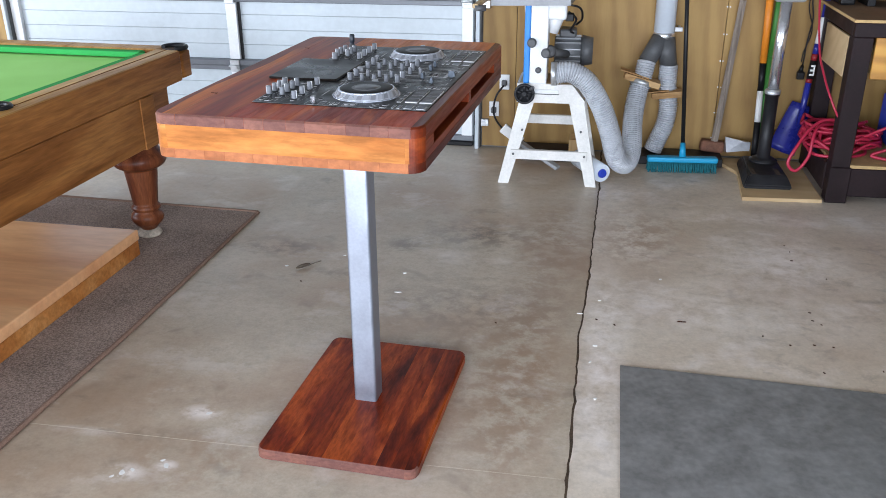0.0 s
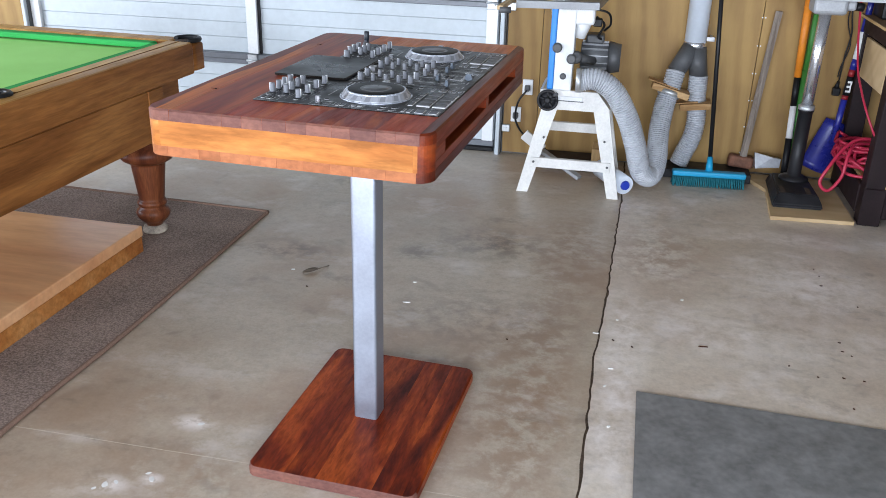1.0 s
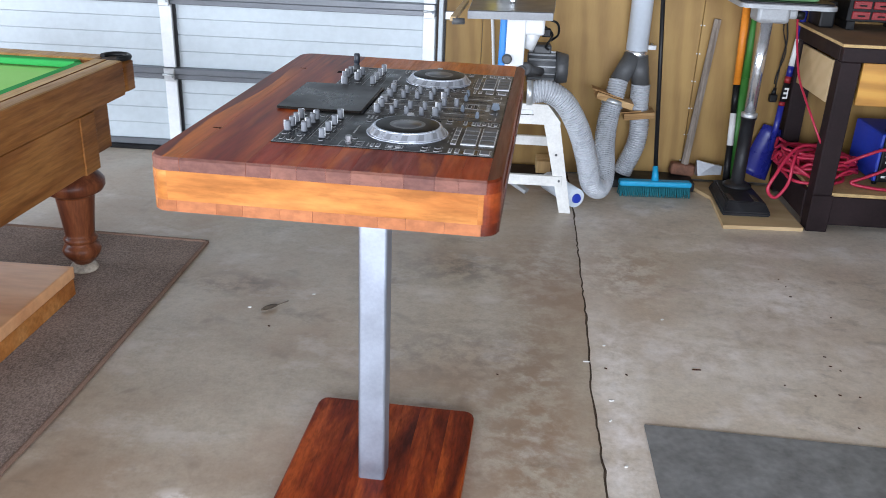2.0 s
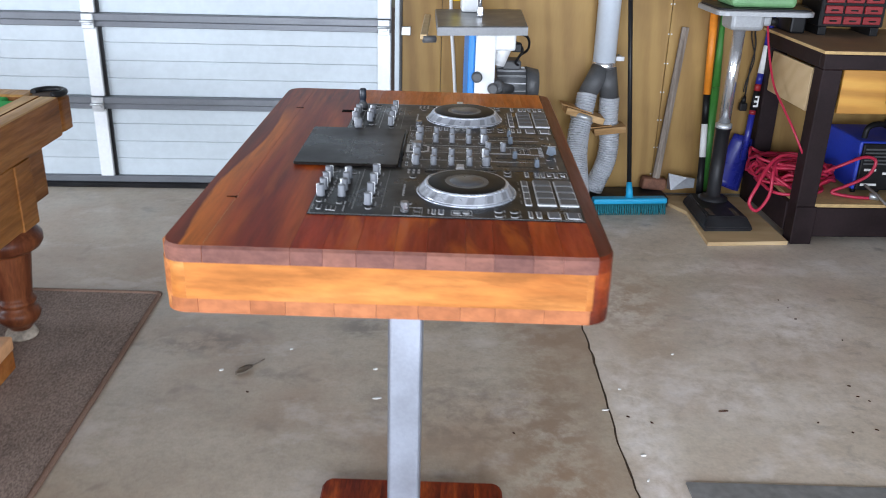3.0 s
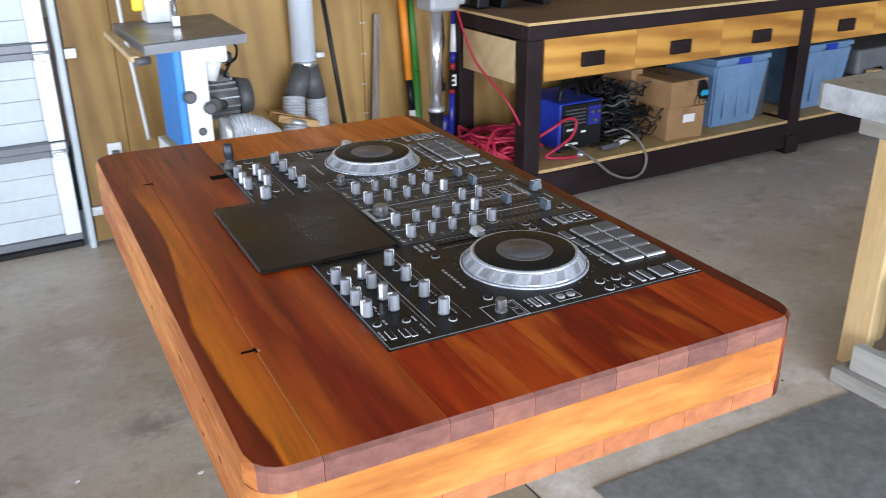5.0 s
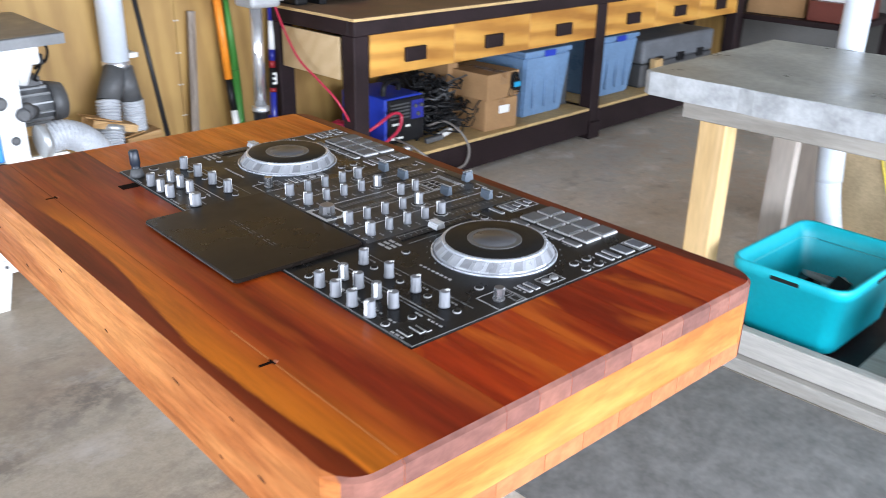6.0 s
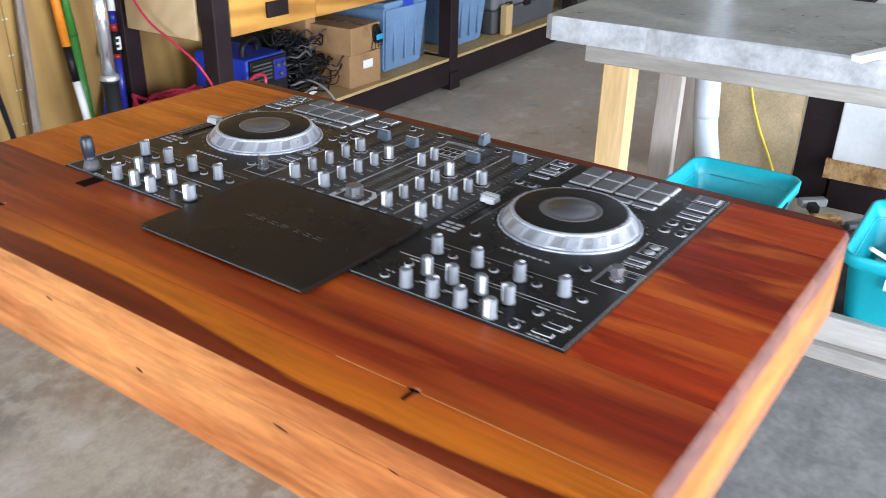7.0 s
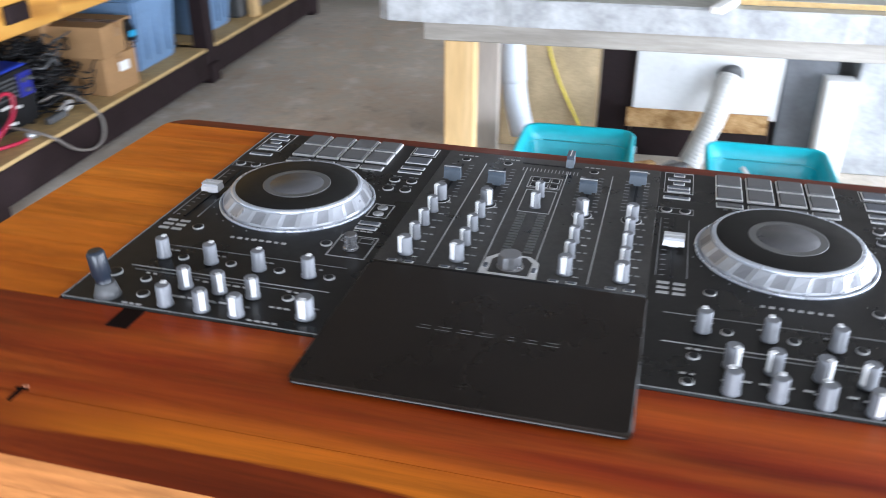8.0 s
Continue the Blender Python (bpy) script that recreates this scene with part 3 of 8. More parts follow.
def floor_slabs():
    bm = B()
    box(bm, (XW - 14, YS - 30, -0.30), (XE + 14, YN + 8, -0.02))
    ground = setting("ground", bm, JOINT, "dark earth below and around the garage slab", "ground")
    bm = B()
    # two pours with a cracked joint between them; the near one has a saw cut
    jx = [(YS, 0.462), (2.3, 0.478), (2.7, 0.484), (3.1, 0.484), (3.4, 0.500), (3.75, 0.514), (4.3, 0.530), (4.8, 0.544), (YN + 0.5, 0.556)]
    left = [(XW, 2.306), (-0.2, 2.306)]
    fine = []
    rnd = random.Random(4)
    for (ya, xa), (yb, xb) in zip(jx, jx[1:]):
        n = max(2, int((yb - ya) / 0.035))
        for k in range(n):
            w = k / n
            fine.append((xa + (xb - xa) * w + rnd.uniform(-0.003, 0.003), ya + (yb - ya) * w))
    fine.append((jx[-1][1], jx[-1][0]))
    prism(bm, [(XW, YN + 0.5), (XW, 2.3075)] + [(-0.3, 2.297), (0.4705, 2.297)] + [(x - 0.003, y) for x, y in fine if y > 2.32], -0.1, 0.0)
    prism(bm, [(XW, 2.305), (XW, YS)] + [(x - 0.003, y) for x, y in fine if y <= 2.28] + [(0.4705, 2.2945), (-0.3, 2.2945)], -0.1, 0.0)
    prism(bm, [(XE, YS), (XE, YN + 0.5)] + [(x + 0.004 + 0.009 * max(0.0, noise.noise((x, y * 9, 2.0))), y) for x, y in reversed(fine)], -0.1, 0.0, mat=1)
    fl = setting("floor", bm, [CONCRETE, CONCRETE_EAST], "stained sealed concrete garage floor with a cracked joint", "floor")
    bm = B()
    prism(bm, [(XW, 2.3051), (-0.3, 2.2946), (0.46, 2.2946), (0.46, 2.2969), (-0.3, 2.2969), (XW, 2.3074)], -0.01, -0.0003)
    part("joint_filler", bm, JOINTPALE, fl, "pale filler in the saw cut")
    bm = B()
    prism(bm, [(x - 0.007, y) for x, y in fine] + [(x + 0.018, y) for x, y in reversed(fine)], -0.02, -0.0045)
    part("joint_dirt", bm, JOINTBROWN, fl, "brown dirt packed in the cracked joint")
    bm = B()
    box(bm, (XW - 14, YS - 30, -0.02), (XE + 14, YS - 0.02, -0.012))
    setting("driveway", bm, CONCRETE, "sunlit concrete driveway outside the garage", "driveway")


def walls():
    bm = B()
    # north wall behind the roller door: piers and lintel
    box(bm, (-0.185, YN + 0.02, 0), (XE, YN + 0.16, ZC))
    box(bm, (XW, YN + 0.02, 0), (-3.27, YN + 0.16, ZC))
    box(bm, (-3.27, YN + 0.02, 2.25), (-0.185, YN + 0.16, ZC))
    setting("wall_north", bm, WALLGREY, "framed garage wall lined with plywood", "wall")
    n = setting("wall_lining", B(), PLYWALL, "golden pine plywood lining sheets on the garage wall", "wall lining")
    edges = [-0.18, 0.02, 1.19, 2.39, 3.59, 4.79, 5.99, XE]
    for a, b in zip(edges, edges[1:]):
        bm = B()
        box(bm, (a + 0.0015, YN, 0.012), (b - 0.0015, YN + 0.018, ZC - 0.002), 0.001, 1)
        part("plywood_sheet", bm, PLYWALL, n)
    for a, b in ((XW, -4.4), (-4.4, -3.27)):
        bm = B()
        box(bm, (a + 0.0015, YN, 0.012), (b - 0.0015, YN + 0.018, ZC - 0.002), 0.001, 1)
        part("plywood_sheet", bm, PLYWALL, n)
    bm = B()
    for x in (1.182, 1.198, 2.382):
        for k in range(14):
            rod(bm, (x + 0.002 * (k % 3), YN + 0.002, 0.12 + 0.15 * k), (x + 0.002 * (k % 3), YN - 0.0015, 0.12 + 0.15 * k), 0.004, seg=8)
    part("nail_head", bm, ZINC, n, "rows of zinc nail heads")
    bm = B()
    box(bm, (XE, YS, 0), (XE + 0.15, YN + 0.16, ZC))
    setting("wall_east", bm, WALLGREY, "plain grey garage side wall", "wall")
    bm = B()
    box(bm, (XW - 0.15, YS, 0), (XW, 0.6, ZC))
    box(bm, (XW - 0.15, 3.8, 0), (XW, YN + 0.16, ZC))
    box(bm, (XW - 0.15, 0.6, 0), (XW, 3.8, 0.35))
    box(bm, (XW - 0.15, 0.6, 2.35), (XW, 3.8, ZC))
    setting("wall_west", bm, WALLGREY, "grey garage side wall with a wide window opening", "wall")
    bm = B()
    box(bm, (XW - 0.15, YS - 0.15, 0), (-4.6, YS, ZC))
    box(bm, (5.2, YS - 0.15, 0), (XE + 0.15, YS, ZC))
    box(bm, (-4.6, YS - 0.15, 2.35), (5.2, YS, ZC))
    setting("wall_south", bm, WALLGREY, "garage wall with a wide open doorway", "wall")
    bm = B()
    box(bm, (XW - 0.15, YS - 0.15, ZC), (XE + 0.15, YN + 0.16, ZC + 0.08))
    setting("ceiling", bm, CEIL, "pale garage ceiling sheet", "ceiling")


def panel_door():
    door = thing("garage_door", (-1.75, 5.5, 0), "closed white ribbed steel garage door with grey rails", "garage door", kind="structure")
    x0, x1 = -3.235, -0.235
    rails = [(0.0, 0.065), (0.44, 0.494), (0.857, 0.912), (1.275, 1.33), (1.69, 1.745), (2.1, 2.16)]
    for k, (a, b) in enumerate(zip(rails, rails[1:])):
        lo, hi = a[1], b[0]
        step = (hi - lo) / 4
        for i in range(4):
            bm = B()
            z = lo + i * step
            # each rib is a shallow pressed plank
            box(bm, (x0, 5.478, z + 0.0006), (x1, 5.502, z + step - 0.0006), 0.0022, 1)
            part("rib", bm, DOORSKIN, door)
    for a, b in rails:
        bm = B()
        bottom = a == 0.0
        if bottom:
            box(bm, (x0, 5.45, 0.0), (x1, 5.5, 0.03), 0.006, 1)
            part("seal", bm, BLACK, door, "black rubber bottom seal")
            bm = B()
            box(bm, (x0, 5.462, 0.03), (x1, 5.5, b), 0.003, 1)
            part("rail", bm, DOORRAIL, door)
        else:
            box(bm, (x0, 5.435, a + 0.02), (x1, 5.5, b), 0.003, 1)
            part("rail", bm, DOORRAIL, door)
            bm = B()
            box(bm, (x0, 5.452, a - 0.012), (x1, 5.5, a + 0.018), 0.003, 1)
            part("rail_lip", bm, DOORRAIL, door)
    bm = B()
    box(bm, (x0, 5.503, 0), (x1, 5.51, 2.25))
    part("backing", bm, DOORSKIN, door)
    for xs, w in ((-1.738, 0.068), (-0.272, 0.066), (-3.2, 0.06)):
        for a, b in zip(rails, rails[1:]):
            bm = B()
            box(bm, (xs - w / 2, 5.448, a[1] + 0.002), (xs + w / 2, 5.477, b[0] - 0.014), 0.003, 1)
            part("stile", bm, WHITE, door)
            if xs == -1.738:
                # solid black strip imitates the shadow gap beside the middle stile
                bm = B()
                box(bm, (xs + w / 2 + 0.001, 5.464, a[1] + 0.002), (xs + w / 2 + 0.017, 5.477, b[0] - 0.014))
                part("stile_gap", bm, BLACK, door, "black strip standing in for the shadow gap beside the stile")
            bm = B()
            z = b[0]
            box(bm, (xs - w * 0.45, 5.427, z - 0.02), (xs + w * 0.45, 5.436, z + 0.055), 0.003, 1)
            box(bm, (xs - w * 0.3, 5.418, z + 0.0), (xs + w * 0.3, 5.43, z + 0.02), 0.003, 1)
            rod(bm, (xs - w * 0.5, 5.42, z + 0.018), (xs + w * 0.5, 5.42, z + 0.018), 0.007, seg=10)
            br = part("hinge", bm, ZINC, door)
    # upright tracks
    for xs in (-0.205, -3.25):
        t = thing("door_track", (xs, 5.46, 0), "galvanised vertical garage door track", "door track", "door tracks")
        bm = B()
        box(bm, (xs - 0.012, 5.40, 0.0), (xs + 0.012, 5.469, 2.2), 0.003, 1)
        part("channel", bm, DOORSKIN, t)
        bm = B()
        box(bm, (xs + 0.0125, 5.425, 0.0), (xs + 0.019, 5.469, 2.2))
        part("weather_strip", bm, DARKGREY, t, "dark grey strip beside the track")
        for z in (0.16, 0.86, 1.6):
            bm = B()
            box(bm, (xs + 0.02, 5.43, z - 0.022), (xs + 0.068, 5.4485, z + 0.022), 0.003, 1)
            rod(bm, (xs + 0.045, 5.43, z), (xs + 0.045, 5.424, z), 0.008, seg=8)
            part("bracket", bm, ZINC, t)


floor_slabs()
walls()
panel_door()


def carpet():
    bm = B()
    prism(bm, [(-1.131, 4.10), (-1.14, 4.122), (-1.165, 4.13), (-3.9, 4.262), (-3.99, 0.4), (-1.20, 0.4), (-1.182, 2.16), (-1.15, 2.9)], 0.001, 0.011)
    c = solo("carpet", bm, CARPET, (-2.5, 2.5, 0.001), "worn brown-grey low pile carpet offcut on the concrete", "carpet")
    bm = B()
    tube(bm, [(-3.9, 4.262, 0.008), (-2.4, 4.19, 0.009), (-1.25, 4.135, 0.009), (-1.16, 4.129, 0.009), (-1.138, 4.12, 0.009), (-1.131, 4.10, 0.009), (-1.133, 4.02, 0.009), (-1.15, 2.9, 0.009), (-1.182, 2.16, 0.009), (-1.2, 0.4, 0.008)], 0.0095, 6, 5)
    bmesh.ops.translate(bm, verts=bm.verts, vec=Vector((2.5, -2.5, -0.001)))
    part("binding", bm, CARPETEDGE, c, "frayed tan edge binding")


def rubber_mat():
    bm = B()
    rnd = random.Random(7)
    nx, ny = 24, 40
    x0, x1, y0, y1 = 0.605, 1.63, 0.4, 2.935
    grid = []
    for j in range(ny + 1):
        row = []
        for i in range(nx + 1):
            u, v = i / nx, j / ny
            x = x0 + (x1 - x0) * u + 0.027 * v * (1 - u) - 0.006 * (1 - v)
            y = y0 + (y1 - y0) * v - 0.05 * u * v
            curl = 0.0008 * max(0, v - 0.97) / 0.03
            z = 0.0058 + curl + 0.0006 * noise.noise((x * 2.1, y * 1.7, 0.3))
            row.append(bm.verts.new((x, y, z)))
        grid.append(row)
    for j in range(ny):
        for i in range(nx):
            bm.faces.new((grid[j][i], grid[j][i + 1], grid[j + 1][i + 1], grid[j + 1][i]))
    out = bmesh.ops.extrude_face_region(bm, geom=list(bm.faces))
    for e in out["geom"]:
        if isinstance(e, bmesh.types.BMVert):
            e.co.z -= 0.005
    solo("rubber_mat", bm, MAT, (1.1, 1.7, 0.0), "dusty dark grey rubber floor mat with a curling edge", "mat")


carpet()
rubber_mat()

# ---- controller desk ----
def dj_desk():
    desk = thing("controller_desk", (-0.089, 2.581, 0), "oiled red hardwood pedestal desk with a steel post", "desk", rz=-3.4, local=True)
    U0, U1, V0, V1, R = -0.3985, 0.246, -0.5105, 0.530, 0.038
    zt, zb = 1.060, 0.9565
    cu0, cu1, cv0, cv1 = -0.2105, 0.221, -0.3705, 0.375

    def span(u, inset):
        """The far and near ends of the rounded top at u."""
        a, b, r = U0 + inset, U1 - inset, R - inset
        d = 0.0
        if u < a + r:
            d = r - math.sqrt(max(0.0, r * r - (a + r - u) ** 2))
        elif u > b - r:
            d = r - math.sqrt(max(0.0, r * r - (u - b + r) ** 2))
        return V0 + inset + d, V1 - inset - d

    def stave(name, a, b, z0, z1, mat, parent, end0=None, end1=None, ch=0.004, lab=""):
        """One glued board of the top, along v, trimmed by the rounded outline or by the cut-out."""
        bm = B()
        n = 8
        rings = []
        for inset, z in ((0.0, z0), (0.0, z1 - ch), (ch, z1)):
            lo, hi = [], []
            for k in range(n + 1):
                u = max(U0 + inset, min(U1 - inset, a + (b - a) * k / n))
                s0, s1 = span(u, inset)
                lo.append((u, s0 if end0 is None else end0))
                hi.append((u, s1 if end1 is None else end1))
            rings.append([bm.verts.new((x, y, z)) for x, y in lo + hi[::-1]])
        m = len(rings[0])
        for q, w in zip(rings, rings[1:]):
            for i in range(m):
                vs = (q[i], q[(i + 1) % m], w[(i + 1) % m], w[i])
                f = bm.faces.new(vs)
                uc = sum(x.co.x for x in vs) / 4
                f.material_index = 2 if a < U0 + 0.001 and uc < U0 + 0.012 else (1 if (i < n or n < i < m - 1) else 0)
        bm.faces.new(rings[0])
        bm.faces.new(rings[-1])
        bmesh.ops.remove_doubles(bm, verts=bm.verts, dist=0.00005)
        return part(name, bm, mat, parent, lab)

    top = part("top", B(), DECK, desk)
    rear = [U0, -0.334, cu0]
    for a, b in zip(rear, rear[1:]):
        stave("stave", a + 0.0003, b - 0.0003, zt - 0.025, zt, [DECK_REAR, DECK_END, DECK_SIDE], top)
    cuts = [cu0, -0.165, -0.118, -0.065, -0.02, 0.035, 0.075, 0.13, 0.172, cu1]
    for k, (a, b) in enumerate(zip(cuts, cuts[1:])):
        stave("stave", a + 0.0002, b - 0.0002, zt - 0.025, zt, [DECK, DECK_END], top, None, cv0)
        # far ends of the staves take a lighter orange than the near ends
        stave("stave", a + 0.0002, b - 0.0002, zt - 0.025, zt, [DECK_FAR, DECK_END], top, cv1, None)
    stave("stave", cu1 + 0.0002, U1, zt - 0.025, zt, [DECK_RED, DECK_RED], top)
    # knots and the cable notch
    for u, v, r in ((-0.3395, -0.300, 0.0040), (-0.3355, 0.317, 0.0038)):
        bm = B()
        prism(bm, [(u - 2.6 * r, v - 0.4 * r), (u + r, v - 0.55 * r), (u + 1.1 * r, v - 1.6 * r), (u + 1.7 * r, v - 1.3 * r), (u + 1.6 * r, v + 1.1 * r), (u + 1.1 * r, v + 1.5 * r), (u + r, v + 0.5 * r), (u - 2.4 * r, v + 0.5 * r)], zt - 0.003, zt + 0.0005)
        part("knot", bm, KNOTBLACK, desk, "dark open T-shaped knot slot")
        bm = B()
        prism(bm, [(u + 1.75 * r, v - 1.2 * r), (u + 2.5 * r, v - 0.9 * r), (u + 2.3 * r, v + 0.3 * r), (u + 1.75 * r, v + 0.2 * r)], zt - 0.002, zt + 0.0012)
        part("splinter", bm, SPLINTER, desk, "pale raw splinter beside the knot")
    for v, z, a, b in ((-0.38, 0.995, 0.016, 0.004), (-0.30, 0.975, 0.010, 0.003), (-0.21, 1.02, 0.020, 0.003), (-0.02, 1.0, 0.012, 0.004), (0.12, 1.03, 0.014, 0.003), (0.27, 0.985, 0.012, 0.004), (0.38, 1.01, 0.010, 0.003), (-0.33, 1.035, 0.012, 0.002)):
        bm = B()
        bmesh.ops.create_icosphere(bm, subdivisions=1, radius=1.0, matrix=Matrix.Translation((U0, v, z)) @ Matrix.Rotation(radians(8), 4, "X") @ Matrix.Diagonal((0.0005, a * 0.5, b * 0.5, 1)))
        part("knot", bm, KNOTBROWN, desk, "small dark knot in the back board")
    bm = B()
    for v0, v1 in ((-0.500, -0.306), (-0.292, -0.215)):
        box(bm, (-0.3344, v0, zt - 0.001), (-0.3336, v1, zt + 0.0003))
    part("glue_line", bm, GLUEPALE, desk, "fine pale glue line between the rear boards")
    # raised black block paints the notch's shaded hollow; nothing is cut out
    bm = B()
    box(bm, (-0.239, 0.289, zt - 0.002), (-0.2112, 0.309, zt + 0.0008), 0.0004, 1)
    part("cable_notch", bm, KNOTBLACK, desk, "black block standing in for the shaded cable notch")
    # bottom board
    bottom = part("bottom", B(), DECK, desk)
    cuts = [U0, -0.345, -0.27, -0.22, -0.15, -0.09, -0.03, 0.03, 0.08, 0.15, 0.215, U1]
    for a, b in zip(cuts, cuts[1:]):
        stave("stave", a + 0.0002, b - 0.0002, zb, zb + 0.022, [DECK, DECK_FOOT_END, DECK_SIDE] if b < U1 else [DECK_RED, DECK_RED], bottom, ch=0.0)
    # apron: near end, far end and rear board in gold, operator side with two slots
    z0, z1 = zb + 0.0221, zt - 0.0251
    for nm, v in (("end_board", V0), ("end_board", V1 - 0.03)):
        bm = B()
        box(bm, (U0 + R + 0.0001, v, z0), (U1 - R - 0.0001, v + 0.03, z1))
        part(nm, bm, DECK_BAND, desk, "golden hardwood end board")
    bm = B()
    box(bm, (U0, V0 + R + 0.0001, z0), (U0 + 0.03, V1 - R - 0.0001, z1))
    part("back_board", bm, DECK_SIDE, desk, "golden hardwood back board")
    for cu, cv, a0, a1, mt in ((U0 + R, V0 + R, 180, 235, DECK_SIDE), (U0 + R, V0 + R, 235, 270, DECK_BAND), (U0 + R, V1 - R, 90, 180, DECK_SIDE), (U1 - R, V0 + R, 270, 284, DECK_BAND),
                               (U1 - R, V0 + R, 284, 360, DECK_RED), (U1 - R, V1 - R, 0, 90, DECK_RED)):
        bm = B()
        arc = [(cu + R * math.cos(radians(a0 + (a1 - a0) * k / 8)), cv + R * math.sin(radians(a0 + (a1 - a0) * k / 8))) for k in range(9)]
        inn = [(cu + 0.012 * math.cos(radians(a0 + (a1 - a0) * k / 8)), cv + 0.012 * math.sin(radians(a0 + (a1 - a0) * k / 8))) for k in range(9)]
        prism(bm, arc + inn[::-1], z0, z1)
        part("corner_block", bm, mt, desk)
    fr = part("front_board", B(), DECK_RED, desk, "dark red hardwood front with two long slots")
    for lo, hi in (((U1 - 0.03, V0 + R, z0), (U1 - 0.0004, V1 - R, z0 + 0.018)), ((U1 - 0.03, V0 + R, z1 - 0.012), (U1 - 0.0004, V1 - R, z1)),
                   ((U1 - 0.03, V0 + R, z0 + 0.018), (U1 - 0.0004, -0.40, z1 - 0.012)), ((U1 - 0.03, -0.012, z0 + 0.018), (U1 - 0.0004, 0.018, z1 - 0.012)),
                   ((U1 - 0.03, 0.37, z0 + 0.018), (U1 - 0.0004, V1 - R, z1 - 0.012))):
        bm = B()
        box(bm, lo, hi, 0.001, 1)
        part("rail", bm, DECK_RED, fr)
    # added black plate gives the cavity behind the slots its shade
    bm = B()
    box(bm, (cu0 + 0.05, cv0 + 0.02, zb + 0.03), (cu1 - 0.03, cv1 - 0.02, zb + 0.045))
    part("inner_shelf", bm, BLACK, desk)
    # post and foot
    bm = B()
    prism(bm, round_rect(-0.109, -0.037, -0.047, 0.025, 0.009, 4), 0.034, zb - 0.0005)
    for f in bm.faces:
        f.smooth = False
    part("post", bm, STEEL, desk, "brushed square steel post")
    bm = B()
    prism(bm, round_rect(-0.16, 0.014, -0.098, 0.076, 0.006, 2), zb - 0.0085, zb - 0.0006)
    part("mounting_plate", bm, STEEL, desk)
    foot = part("foot", B(), DECK_FOOT, desk)
    fu0, fu1, fv0, fv1, fr_ = -0.309, 0.175, -0.357, 0.328, 0.03
    cuts = [fu0, -0.245, -0.195, -0.15, -0.105, -0.045, 0.01, 0.055, 0.1, 0.14, fu1]
    for a, b in zip(cuts, cuts[1:]):
        bm = B()
        rings = []
        for inset, z in ((0.004, 0.001), (0.0, 0.005), (0.0, 0.029), (0.005, 0.034)):
            lo, hi = [], []
            for k in range(9):
                u = max(fu0 + inset, min(fu1 - inset, a + (b - a) * k / 8))
                r, d = fr_ - inset, 0.0
                if u < fu0 + inset + r:
                    d = r - math.sqrt(max(0, r * r - (fu0 + inset + r - u) ** 2))
                elif u > fu1 - inset - r:
                    d = r - math.sqrt(max(0, r * r - (u - fu1 + inset + r) ** 2))
                lo.append((u, fv0 + inset + d))
                hi.append((u, fv1 - inset - d))
            rings.append([bm.verts.new((x, y, z)) for x, y in lo + hi[::-1]])
        m = 18
        for q, w in zip(rings, rings[1:]):
            for i in range(m):
                bm.faces.new((q[i], q[(i + 1) % m], w[(i + 1) % m], w[i])).material_index = 1 if (i < 8 or 8 < i < 17) else 0
        bm.faces.new(rings[0])
        bm.faces.new(rings[-1])
        bmesh.ops.remove_doubles(bm, verts=bm.verts, dist=0.00005)
        part("stave", bm, [DECK_FOOT, DECK_END], foot)


dj_desk()


